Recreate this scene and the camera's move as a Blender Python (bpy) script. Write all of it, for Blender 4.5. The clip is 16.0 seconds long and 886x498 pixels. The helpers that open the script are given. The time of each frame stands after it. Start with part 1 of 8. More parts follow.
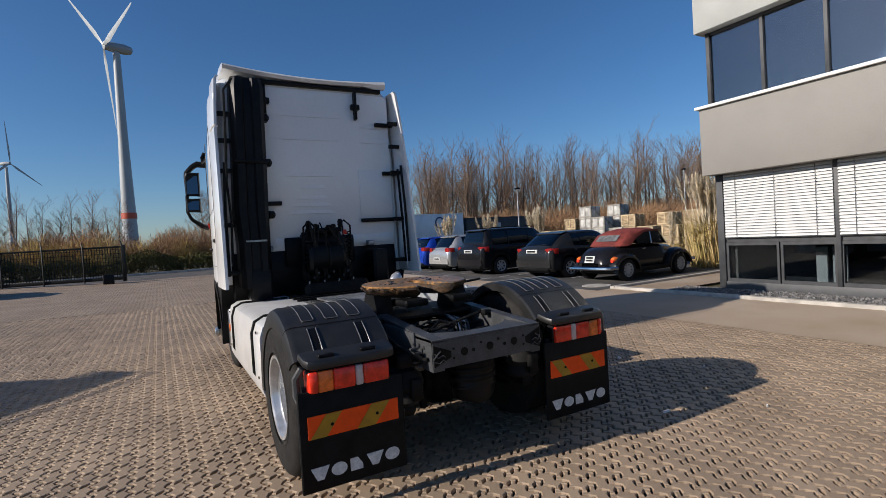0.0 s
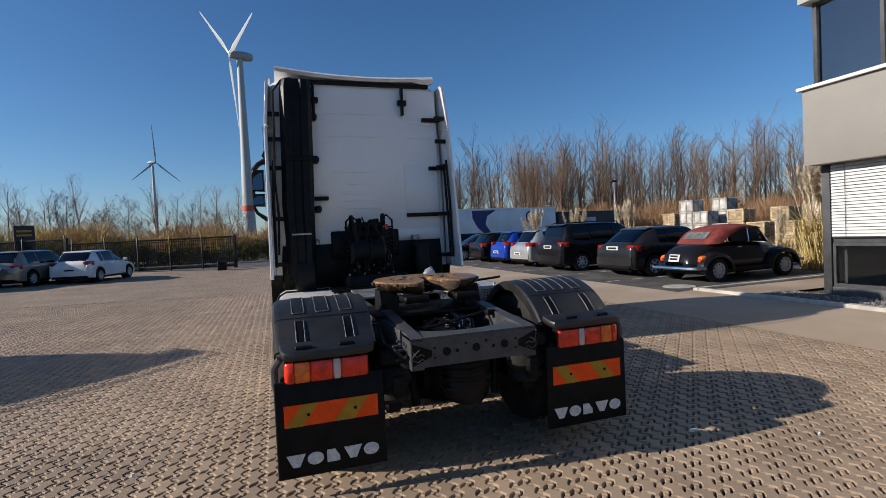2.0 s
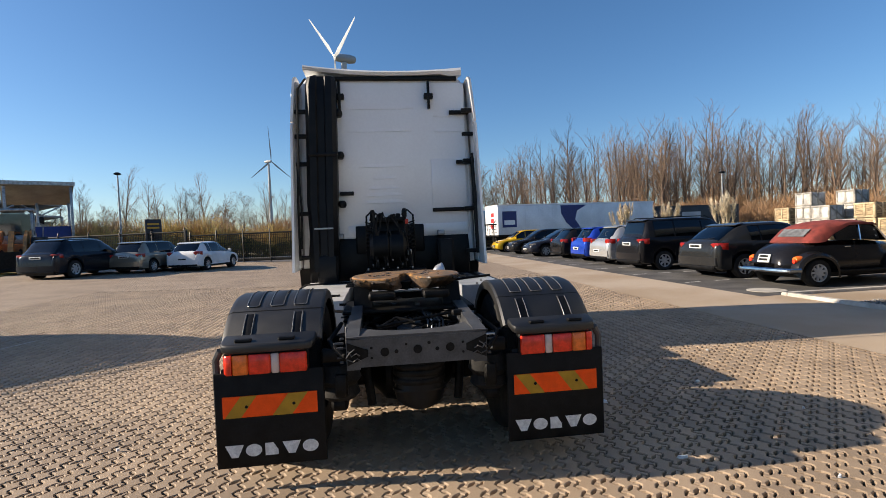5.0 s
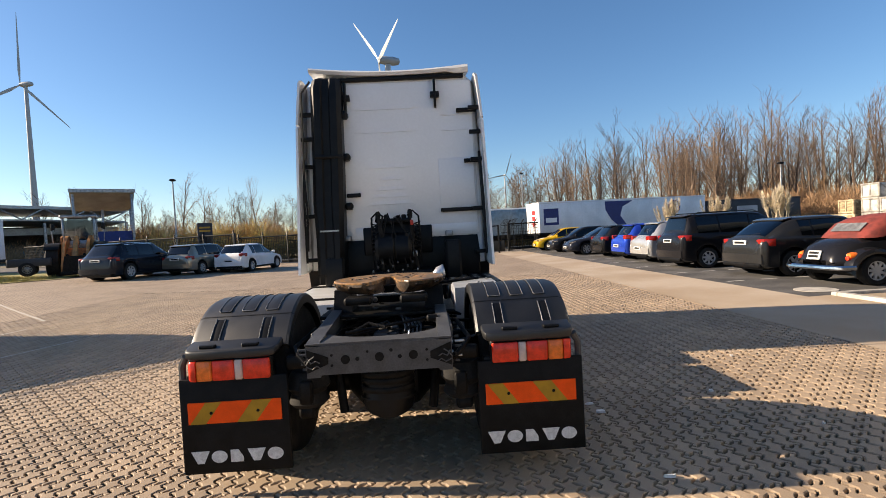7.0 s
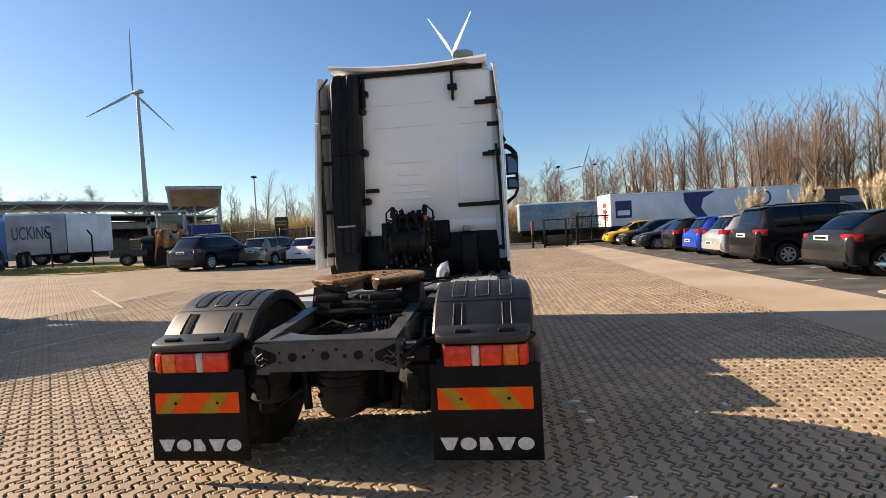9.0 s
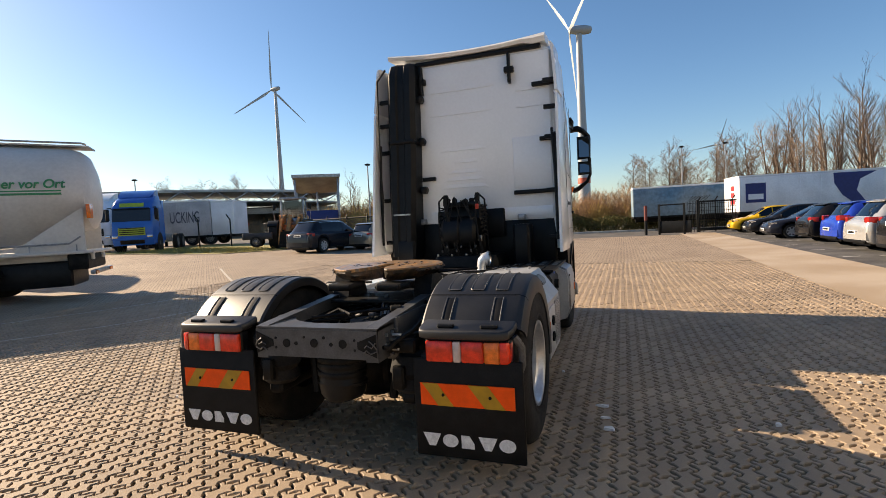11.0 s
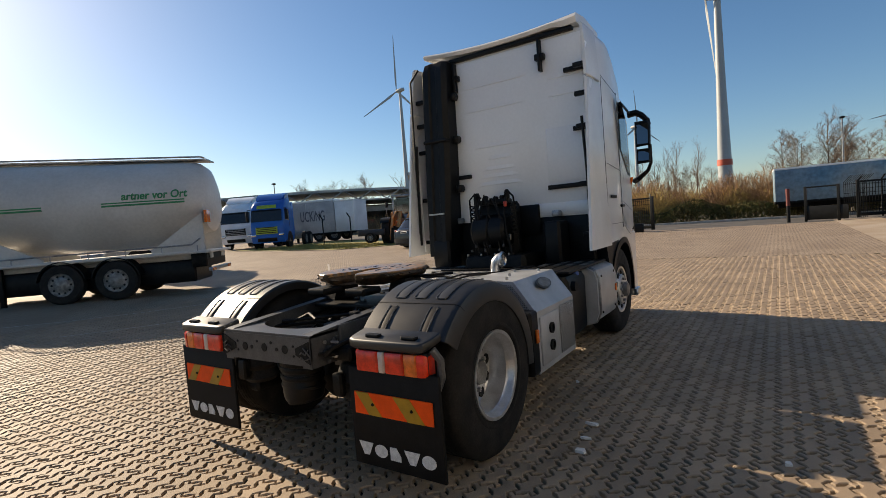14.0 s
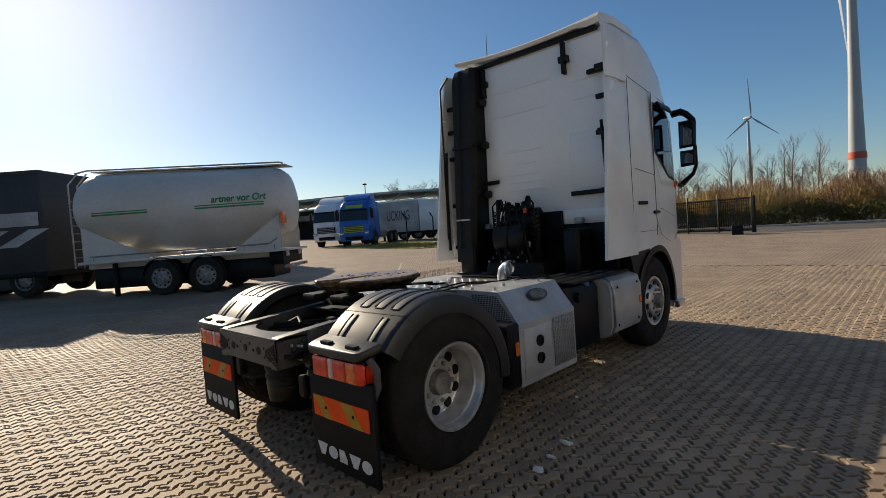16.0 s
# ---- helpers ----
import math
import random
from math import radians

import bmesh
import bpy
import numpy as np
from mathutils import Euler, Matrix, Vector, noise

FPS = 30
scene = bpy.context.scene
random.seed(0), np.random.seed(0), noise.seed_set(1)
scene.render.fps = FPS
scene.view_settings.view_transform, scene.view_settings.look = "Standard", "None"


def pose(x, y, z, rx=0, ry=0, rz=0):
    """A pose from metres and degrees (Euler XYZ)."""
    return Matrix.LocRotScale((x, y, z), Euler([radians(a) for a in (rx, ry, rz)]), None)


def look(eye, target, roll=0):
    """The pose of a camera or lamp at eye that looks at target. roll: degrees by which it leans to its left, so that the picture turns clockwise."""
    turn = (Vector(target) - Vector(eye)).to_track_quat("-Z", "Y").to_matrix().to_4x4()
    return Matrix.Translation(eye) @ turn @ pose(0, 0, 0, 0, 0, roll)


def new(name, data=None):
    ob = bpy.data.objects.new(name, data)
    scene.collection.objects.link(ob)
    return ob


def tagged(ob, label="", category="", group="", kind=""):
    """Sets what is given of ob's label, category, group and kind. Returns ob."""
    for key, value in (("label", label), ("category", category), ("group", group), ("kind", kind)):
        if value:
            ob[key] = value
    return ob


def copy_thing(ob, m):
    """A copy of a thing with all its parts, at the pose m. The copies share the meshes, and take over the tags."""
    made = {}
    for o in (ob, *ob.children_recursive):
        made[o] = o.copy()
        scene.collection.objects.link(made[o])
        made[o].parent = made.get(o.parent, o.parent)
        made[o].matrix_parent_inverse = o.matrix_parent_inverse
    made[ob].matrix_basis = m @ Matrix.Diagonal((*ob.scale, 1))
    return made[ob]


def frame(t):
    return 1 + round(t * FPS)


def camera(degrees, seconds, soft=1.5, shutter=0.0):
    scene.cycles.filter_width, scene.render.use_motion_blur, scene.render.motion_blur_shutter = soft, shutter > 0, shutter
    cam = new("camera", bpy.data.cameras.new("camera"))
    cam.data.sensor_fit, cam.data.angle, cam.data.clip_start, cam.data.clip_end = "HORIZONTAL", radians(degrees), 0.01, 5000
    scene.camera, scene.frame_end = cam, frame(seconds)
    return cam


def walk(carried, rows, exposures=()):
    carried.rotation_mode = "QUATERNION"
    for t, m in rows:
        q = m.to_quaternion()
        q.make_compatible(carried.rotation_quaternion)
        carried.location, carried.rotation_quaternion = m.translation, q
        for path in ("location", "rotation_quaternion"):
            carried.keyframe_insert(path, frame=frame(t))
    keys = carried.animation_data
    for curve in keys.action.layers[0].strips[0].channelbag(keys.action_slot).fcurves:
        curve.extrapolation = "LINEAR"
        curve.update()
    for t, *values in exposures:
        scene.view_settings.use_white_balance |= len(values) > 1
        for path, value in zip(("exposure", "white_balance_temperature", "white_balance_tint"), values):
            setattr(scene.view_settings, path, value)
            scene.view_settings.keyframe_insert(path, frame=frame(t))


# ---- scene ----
cam = camera(82.9, 16.0, soft=0.8)
PATH = [
    (0, (-1.87, -2.884, 1.575), (-0.884, -1.144, 1.52), -3.5),
    (0.5, (-1.68, -2.982, 1.567), (-0.792, -1.191, 1.505), -3.0),
    (1, (-1.518, -3.002, 1.557), (-0.697, -1.179, 1.488), -3.1),
    (1.5, (-1.367, -3.035, 1.558), (-0.625, -1.179, 1.493), -3.1),
    (2, (-1.184, -3.116, 1.56), (-0.553, -1.219, 1.5), -2.8),
    (2.5, (-1.007, -3.151, 1.551), (-0.445, -1.233, 1.495), -2.4),
    (3, (-0.853, -3.12, 1.54), (-0.344, -1.186, 1.486), -2.5),
    (3.5, (-0.695, -3.149, 1.534), (-0.264, -1.196, 1.485), -3.0),
    (4, (-0.519, -3.182, 1.532), (-0.161, -1.215, 1.474), -2.7),
    (6.5, (0.171, -3.107, 1.514), (0.299, -1.113, 1.452), -3.0),
    (7, (0.312, -3.081, 1.523), (0.378, -1.083, 1.464), -3.2),
    (7.5, (0.536, -3.083, 1.526), (0.499, -1.084, 1.471), -3.0),
    (8, (0.72, -3.063, 1.514), (0.606, -1.067, 1.442), -2.4),
    (8.5, (0.881, -2.97, 1.509), (0.704, -0.979, 1.438), -2.4),
    (9, (1.06, -2.939, 1.512), (0.825, -0.954, 1.442), -3.2),
    (9.5, (1.273, -2.92, 1.519), (0.879, -0.961, 1.428), -2.7),
    (12, (2.122, -2.501, 1.516), (1.298, -0.68, 1.434), -3.5),
    (12.5, (2.313, -2.42, 1.518), (1.378, -0.653, 1.438), -3.3),
    (13, (2.471, -2.344, 1.514), (1.451, -0.627, 1.408), -3.4),
    (13.5, (2.583, -2.21, 1.523), (1.524, -0.517, 1.416), -3.5),
    (14, (2.759, -2.103, 1.528), (1.643, -0.447, 1.424), -4.5),
    (14.5, (2.962, -1.992, 1.543), (1.771, -0.388, 1.443), -4.1),
    (15, (3.098, -1.863, 1.531), (1.854, -0.3, 1.441), -4.3),
    (15.5, (3.253, -1.747, 1.549), (1.953, -0.23, 1.459), -4.8),
    (16, (3.451, -1.622, 1.557), (2.053, -0.194, 1.474), -4.1),
]
EXPOSURES = [(0, 0.1, 6350, 13), (2, 0.22, 6450, 12), (3.5, 0.5, 6700, 12), (6.5, 1.02, 7700, 14), (8, 1.1, 8050, 15), (9.5, 1.12, 8300, 15), (12, 0.98, 8500, 15), (13.5, 0.72, 8250, 13), (16, 0.24, 7700, 10)]
walk(cam, [(t, look(eye, target, roll)) for t, eye, target, roll in PATH], EXPOSURES)

# ---- world, sun, exposure ----
SUN_EL, SUN_AZ = 25.0, 83.0          # degrees up; degrees counter-clockwise from +y
world = bpy.data.worlds.new("sky")
scene.world = world
world.use_nodes = True
wn = world.node_tree.nodes
sky = wn.new("ShaderNodeTexSky")
sky.sky_type = "NISHITA"
sky.sun_disc = False
sky.sun_elevation = radians(SUN_EL)
sky.sun_rotation = radians(-SUN_AZ)
sky.air_density, sky.dust_density, sky.ozone_density = 1.0, 0.55, 5.5
sky.altitude = 300
wn["Background"].inputs["Strength"].default_value = 0.09
clear = wn.new("ShaderNodeHueSaturation")             # crisp spring air
clear.inputs["Saturation"].default_value = 1.12
world.node_tree.links.new(sky.outputs[0], clear.inputs["Color"])
world.node_tree.links.new(clear.outputs[0], wn["Background"].inputs["Color"])
sun_data = bpy.data.lights.new("sun", "SUN")
sun_data.energy, sun_data.angle, sun_data.color = 5.0, radians(0.53), (1.0, 0.92, 0.8)
sun = new("sun", sun_data)
sun.matrix_world = look((0, 0, 30), (0 + math.sin(radians(SUN_AZ)) * math.cos(radians(SUN_EL)),
                                      0 - math.cos(radians(SUN_AZ)) * math.cos(radians(SUN_EL)),
                                      30 - math.sin(radians(SUN_EL))))


# ---- materials ----
def material(name, color, rough=0.6, metal=0.0, vary=0.15, scale=6.0, fine=60.0, bump=0.0, coat=0.0, color2=None, blotch=0.5, emit=None, per_object=0.0, stretch=(1, 1, 1), spec=0.5):
    """A principled surface whose colour, gloss and relief vary at two scales."""
    m = bpy.data.materials.new(name)
    m.use_nodes = True
    n, l = m.node_tree.nodes, m.node_tree.links
    b = n["Principled BSDF"]
    b.inputs["Metallic"].default_value = metal
    b.inputs["Coat Weight"].default_value = coat
    b.inputs["Specular IOR Level"].default_value = spec
    b.inputs["Coat Roughness"].default_value = 0.06
    geo = n.new("ShaderNodeNewGeometry")
    mapping = n.new("ShaderNodeMapping")
    mapping.inputs["Scale"].default_value = stretch
    l.new(geo.outputs["Position"], mapping.inputs["Vector"])
    big, small = n.new("ShaderNodeTexNoise"), n.new("ShaderNodeTexNoise")
    for tex, s, d in ((big, scale, 4), (small, fine, 3)):
        tex.inputs["Scale"].default_value, tex.inputs["Detail"].default_value = s, d
        l.new(mapping.outputs[0], tex.inputs["Vector"])
    ramp = n.new("ShaderNodeValToRGB")
    c2 = color2 or tuple(max(0.0, c * (1 - 2.2 * vary)) for c in color)
    ramp.color_ramp.elements[0].position, ramp.color_ramp.elements[1].position = 0.5 - 0.25 * blotch, 0.5 + 0.25 * blotch
    ramp.color_ramp.elements[0].color, ramp.color_ramp.elements[1].color = (*c2, 1), (*color, 1)
    l.new(big.outputs[0], ramp.inputs[0])
    mix = n.new("ShaderNodeMix")
    mix.data_type, mix.blend_type = "RGBA", "MULTIPLY"
    mix.inputs[0].default_value = 1.0
    grain = n.new("ShaderNodeMapRange")
    grain.inputs["From Min"].default_value, grain.inputs["From Max"].default_value = 0.3, 0.7
    grain.inputs["To Min"].default_value, grain.inputs["To Max"].default_value = 1 - vary, 1 + vary * 0.5
    l.new(small.outputs[0], grain.inputs["Value"])
    l.new(ramp.outputs[0], mix.inputs[6])
    tint = grain.outputs[0]
    if per_object:
        info = n.new("ShaderNodeObjectInfo")
        isl = n.new("ShaderNodeMath")
        isl.operation = "ADD"
        l.new(info.outputs["Random"], isl.inputs[0])
        l.new(geo.outputs["Random Per Island"], isl.inputs[1])
        fr = n.new("ShaderNodeMath")
        fr.operation = "FRACT"
        l.new(isl.outputs[0], fr.inputs[0])
        rng = n.new("ShaderNodeMapRange")
        rng.inputs["To Min"].default_value, rng.inputs["To Max"].default_value = 1 - per_object, 1 + per_object
        l.new(fr.outputs[0], rng.inputs["Value"])
        mul = n.new("ShaderNodeMath")
        mul.operation = "MULTIPLY"
        l.new(tint, mul.inputs[0]), l.new(rng.outputs[0], mul.inputs[1])
        tint = mul.outputs[0]
    comb = n.new("ShaderNodeCombineColor")
    for i in range(3):
        l.new(tint, comb.inputs[i])
    l.new(comb.outputs[0], mix.inputs[7])
    l.new(mix.outputs[2], b.inputs["Base Color"])
    rr = n.new("ShaderNodeMapRange")
    rr.inputs["To Min"].default_value, rr.inputs["To Max"].default_value = max(0.02, rough * 0.8), min(1.0, rough * 1.2)
    l.new(big.outputs[0], rr.inputs["Value"])
    l.new(rr.outputs[0], b.inputs["Roughness"])
    if bump:
        bp = n.new("ShaderNodeBump")
        bp.inputs["Strength"].default_value, bp.inputs["Distance"].default_value = min(1.0, bump), 0.004
        l.new(small.outputs[0], bp.inputs["Height"])
        l.new(bp.outputs[0], b.inputs["Normal"])
    if emit:
        b.inputs["Emission Color"].default_value, b.inputs["Emission Strength"].default_value = (*emit[:3], 1), emit[3]
    return m


def glass(name, color, rough=0.03, ior=1.6):
    """A tinted pane: clear in part, glossy all over."""
    m = bpy.data.materials.new(name)
    m.use_nodes = True
    n, l = m.node_tree.nodes, m.node_tree.links
    out = n["Material Output"]
    n.remove(n["Principled BSDF"])
    gl, tr, mx, df = n.new("ShaderNodeBsdfGlossy"), n.new("ShaderNodeBsdfTransparent"), n.new("ShaderNodeMixShader"), n.new("ShaderNodeFresnel")
    gl.inputs["Roughness"].default_value = rough
    gl.inputs["Color"].default_value = (0.95, 0.97, 1.0, 1)
    tr.inputs["Color"].default_value = (*color, 1)
    df.inputs["IOR"].default_value = ior
    l.new(df.outputs[0], mx.inputs[0]), l.new(tr.outputs[0], mx.inputs[1]), l.new(gl.outputs[0], mx.inputs[2])
    l.new(mx.outputs[0], out.inputs["Surface"])
    return m


M = {}
M["paver"] = material("concrete_paver", (0.35, 0.258, 0.175), 0.72, vary=0.2, scale=0.9, fine=160, bump=0.4, color2=(0.272, 0.198, 0.132), per_object=0.13)
M["joint"] = material("joint_sand", (0.04, 0.03, 0.02), 0.95, vary=0.3, scale=9, fine=220, bump=0.5)
M["plain_paving"] = material("smooth_concrete_paving", (0.42, 0.335, 0.25), 0.75, vary=0.14, scale=0.5, fine=120, bump=0.3, color2=(0.34, 0.25, 0.163))
M["asphalt"] = material("asphalt", (0.105, 0.098, 0.09), 0.85, vary=0.25, scale=1.2, fine=250, bump=0.6)
M["road"] = material("road_asphalt", (0.11, 0.1, 0.09), 0.85, vary=0.2, scale=0.7, fine=200, bump=0.5)
M["earth"] = material("dry_earth", (0.13, 0.1, 0.055), 0.95, vary=0.3, scale=0.8, fine=30, bump=0.8, color2=(0.09, 0.075, 0.03))
M["grass"] = material("dry_grass", (0.42, 0.34, 0.1), 0.9, vary=0.3, scale=1.5, fine=60, bump=0.8, color2=(0.24, 0.21, 0.06))
M["kerb"] = material("kerb_concrete", (0.5, 0.46, 0.4), 0.8, vary=0.15, scale=5, fine=150, bump=0.3)
M["faint_line"] = material("faint_worn_line", (0.55, 0.5, 0.43), 0.8, vary=0.3, scale=6, fine=90, color2=(0.4, 0.33, 0.25), blotch=0.8)
M["white_line"] = material("worn_white_line", (0.55, 0.53, 0.5), 0.8, vary=0.4, scale=25, fine=120, blotch=1.0, color2=(0.3, 0.28, 0.25))
M["white_paint"] = material("white_truck_paint", (0.8, 0.8, 0.79), 0.25, vary=0.03, scale=1.6, fine=45, coat=0.5, color2=(0.7, 0.695, 0.68))
M["white_panel"] = material("white_cab_panel", (0.85, 0.85, 0.845), 0.3, vary=0.025, scale=1.1, fine=30, coat=0.3, color2=(0.81, 0.81, 0.8))
M["black_plastic"] = material("black_plastic", (0.007, 0.007, 0.0075), 0.45, vary=0.3, scale=7, fine=140, bump=0.12, spec=0.22)
M["fender"] = material("black_fender_plastic", (0.014, 0.0138, 0.0138), 0.46, vary=0.3, scale=5, fine=110, bump=0.04, color2=(0.007, 0.007, 0.007), spec=0.62)
# worn rib edges, lightened in colour for the light they catch
M["rib_edge"] = material("worn_glint_edge", (0.17, 0.172, 0.176), 0.24, vary=0.35, scale=14, fine=120, color2=(0.06, 0.06, 0.061), blotch=0.9)
M["flap"] = material("black_rubber_flap", (0.009, 0.009, 0.009), 0.65, vary=0.3, scale=8, fine=120, bump=0.2, spec=0.2)
M["tyre"] = material("tyre_rubber", (0.014, 0.0135, 0.013), 0.8, vary=0.35, scale=8, fine=90, bump=0.4, color2=(0.022, 0.02, 0.018), spec=0.25)
M["chassis"] = material("painted_chassis_steel", (0.075, 0.077, 0.08), 0.42, vary=0.25, scale=9, fine=90, bump=0.15, color2=(0.05, 0.051, 0.053), spec=0.4)
M["dark_metal"] = material("oily_dark_metal", (0.01, 0.0095, 0.009), 0.55, metal=0.1, vary=0.4, scale=12, fine=90, bump=0.4, spec=0.2)
M["steel"] = material("bare_steel", (0.5, 0.5, 0.5), 0.35, metal=1.0, vary=0.2, scale=12, fine=90, bump=0.08)
M["alu"] = material("brushed_aluminium", (0.72, 0.73, 0.75), 0.28, metal=1.0, vary=0.12, scale=5, fine=160, bump=0.05)
M["silver_paint"] = material("silver_rim_paint", (0.66, 0.665, 0.67), 0.32, metal=0.7, vary=0.1, scale=9, fine=120, color2=(0.5, 0.5, 0.5))
M["dull_rim"] = material("dull_dusty_rim", (0.3, 0.295, 0.28), 0.5, metal=0.3, vary=0.25, scale=9, fine=90)
M["grey_panel"] = material("grey_silver_panel", (0.48, 0.5, 0.52), 0.4, metal=0.35, vary=0.1, scale=4, fine=90)
M["perforated"] = material("perforated_sheet", (0.42, 0.43, 0.44), 0.45, metal=0.35, vary=0.08, scale=6, fine=90)


def punch(m, pitch):
    """Punches a grid of dark dots into a sheet's colour."""
    n, l = m.node_tree.nodes, m.node_tree.links
    b = n["Principled BSDF"]
    base = b.inputs["Base Color"].links[0].from_socket
    geo, vor, step, mx = n.new("ShaderNodeNewGeometry"), n.new("ShaderNodeTexVoronoi"), n.new("ShaderNodeMath"), n.new("ShaderNodeMix")
    sep, along, flat = n.new("ShaderNodeSeparateXYZ"), n.new("ShaderNodeMath"), n.new("ShaderNodeCombineXYZ")
    vor.voronoi_dimensions = "2D"
    l.new(geo.outputs["Position"], sep.inputs[0])
    l.new(sep.outputs[0], along.inputs[0]), l.new(sep.outputs[1], along.inputs[1])
    l.new(along.outputs[0], flat.inputs[0]), l.new(sep.outputs[2], flat.inputs[1])
    vor.inputs["Scale"].default_value, vor.inputs["Randomness"].default_value = 1 / pitch, 0.0
    step.operation = "LESS_THAN"
    step.inputs[1].default_value = 0.36
    mx.data_type = "RGBA"
    mx.inputs[7].default_value = (0.012, 0.012, 0.012, 1)
    l.new(flat.outputs[0], vor.inputs["Vector"])
    l.new(vor.outputs["Distance"], step.inputs[0])
    l.new(step.outputs[0], mx.inputs[0])
    l.new(base, mx.inputs[6])
    l.new(mx.outputs[2], b.inputs["Base Color"])


punch(M["perforated"], 0.016)
M["mesh_sheet"] = material("fine_mesh_sheet", (0.4, 0.41, 0.42), 0.45, metal=0.35, vary=0.08, scale=6, fine=90)
punch(M["mesh_sheet"], 0.008)
M["grease"] = material("greasy_rusty_plate", (0.5, 0.25, 0.085), 0.36, vary=0.45, scale=7.5, fine=30, bump=1.0, color2=(0.12, 0.07, 0.035), blotch=0.6, spec=0.5)


def ring_wear(m, cx, cy):
    """Grey, turned-in rings of wear round a centre, worn through the rust."""
    n, l = m.node_tree.nodes, m.node_tree.links
    b = n["Principled BSDF"]
    base = b.inputs["Base Color"].links[0].from_socket
    geo, off, wave, cut, mx = n.new("ShaderNodeNewGeometry"), n.new("ShaderNodeVectorMath"), n.new("ShaderNodeTexWave"), n.new("ShaderNodeMapRange"), n.new("ShaderNodeMix")
    off.inputs[1].default_value = (-cx, -cy, 0)
    wave.wave_type, wave.rings_direction = "RINGS", "Z"
    wave.inputs["Scale"].default_value, wave.inputs["Distortion"].default_value, wave.inputs["Detail"].default_value, wave.inputs["Detail Scale"].default_value = 4.2, 3.2, 4.0, 2.2
    cut.inputs["From Min"].default_value, cut.inputs["From Max"].default_value = 0.45, 0.85
    cut.inputs["To Max"].default_value = 0.8
    mx.data_type = "RGBA"
    mx.inputs[7].default_value = (0.1, 0.092, 0.082, 1)
    l.new(geo.outputs["Position"], off.inputs[0]), l.new(off.outputs[0], wave.inputs["Vector"])
    l.new(wave.outputs["Fac"], cut.inputs["Value"]), l.new(cut.outputs[0], mx.inputs[0])
    l.new(base, mx.inputs[6]), l.new(mx.outputs[2], b.inputs["Base Color"])


ring_wear(M["grease"], 0.0, 0.96)
M["wet_grease"] = material("wet_black_grease", (0.012, 0.011, 0.01), 0.12, vary=0.3, scale=20, fine=90, spec=0.6)
M["grease_edge"] = material("caked_grease", (0.09, 0.05, 0.024), 0.5, vary=0.5, scale=16, fine=60, bump=1.0, color2=(0.014, 0.01, 0.007), blotch=0.6)
M["red_lens"] = material("red_lens", (0.88, 0.045, 0.016), 0.25, vary=0.15, scale=20, fine=300, coat=0.4, spec=0.3)
M["orange_lens"] = material("orange_lens", (0.95, 0.2, 0.03), 0.25, vary=0.15, scale=20, fine=300, coat=0.4, spec=0.3)
M["clear_lens"] = material("clear_lens", (0.62, 0.5, 0.46), 0.15, vary=0.1, scale=20, fine=300, coat=0.6)
M["fluo"] = material("fluorescent_red_film", (1.0, 0.1, 0.012), 0.5, spec=0.15, vary=0.05, scale=12, fine=150)
M["amber_film"] = material("amber_reflective_film", (0.45, 0.24, 0.008), 0.4, vary=0.08, scale=12, fine=300)
M["letter"] = material("light_grey_print", (0.72, 0.72, 0.7), 0.6, vary=0.1, scale=30, fine=120)
M["rubber_red"] = material("red_coupling", (0.55, 0.04, 0.02), 0.4, vary=0.1)
M["blue_cap"] = material("blue_cap", (0.02, 0.1, 0.45), 0.35, vary=0.1)
M["glass"] = glass("window_glass", (0.4, 0.45, 0.48))
M["dark_glass"] = glass("dark_car_glass", (0.03, 0.035, 0.037), ior=1.55)
M["sky_glass"] = glass("coated_office_glass", (0.45, 0.5, 0.55), ior=2.6)
M["hubcap"] = material("grey_hubcap", (0.5, 0.5, 0.5), 0.4, metal=0.2, vary=0.1)
M["mirror"] = material("mirror_glass", (0.2, 0.21, 0.22), 0.02, metal=1.0, vary=0.02)
M["car_lens"] = material("dark_red_car_lens", (0.3, 0.012, 0.008), 0.25, vary=0.1, scale=20, fine=300, coat=0.2)
M["facade"] = material("grey_render_facade", (0.27, 0.255, 0.23), 0.85, vary=0.08, scale=0.8, fine=90, bump=0.3, color2=(0.24, 0.226, 0.205))
M["facade_light"] = material("light_render_parapet", (0.47, 0.48, 0.45), 0.85, vary=0.08, scale=0.8, fine=90, bump=0.3)
M["frame"] = material("anthracite_window_frame", (0.05, 0.052, 0.055), 0.5, vary=0.15, scale=6, fine=90)
M["blind"] = material("white_blind_slat", (0.6, 0.6, 0.585), 0.45, vary=0.04, scale=3, fine=60)
M["sill"] = material("white_metal_sill", (0.82, 0.82, 0.8), 0.4, vary=0.05)
# dark grey that puts the dimness of the rooms into their walls
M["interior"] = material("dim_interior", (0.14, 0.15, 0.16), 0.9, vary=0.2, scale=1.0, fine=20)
M["red_column"] = material("red_column", (0.5, 0.08, 0.09), 0.5, vary=0.1)
M["gravel"] = material("gravel_stone", (0.22, 0.21, 0.2), 0.85, vary=0.3, scale=10, fine=120, bump=0.4, per_object=0.4)
M["bark"] = material("bark", (0.23, 0.155, 0.105), 0.9, vary=0.3, scale=3, fine=40, bump=0.5, color2=(0.12, 0.082, 0.058), per_object=0.45)
M["twig"] = material("winter_twigs", (0.4, 0.235, 0.12), 0.9, vary=0.3, scale=0.35, fine=9, color2=(0.24, 0.14, 0.075), per_object=0.3)
M["twig_yellow"] = material("yellow_twigs", (0.62, 0.44, 0.14), 0.9, vary=0.3, scale=0.6, fine=9, color2=(0.46, 0.31, 0.1), per_object=0.3)
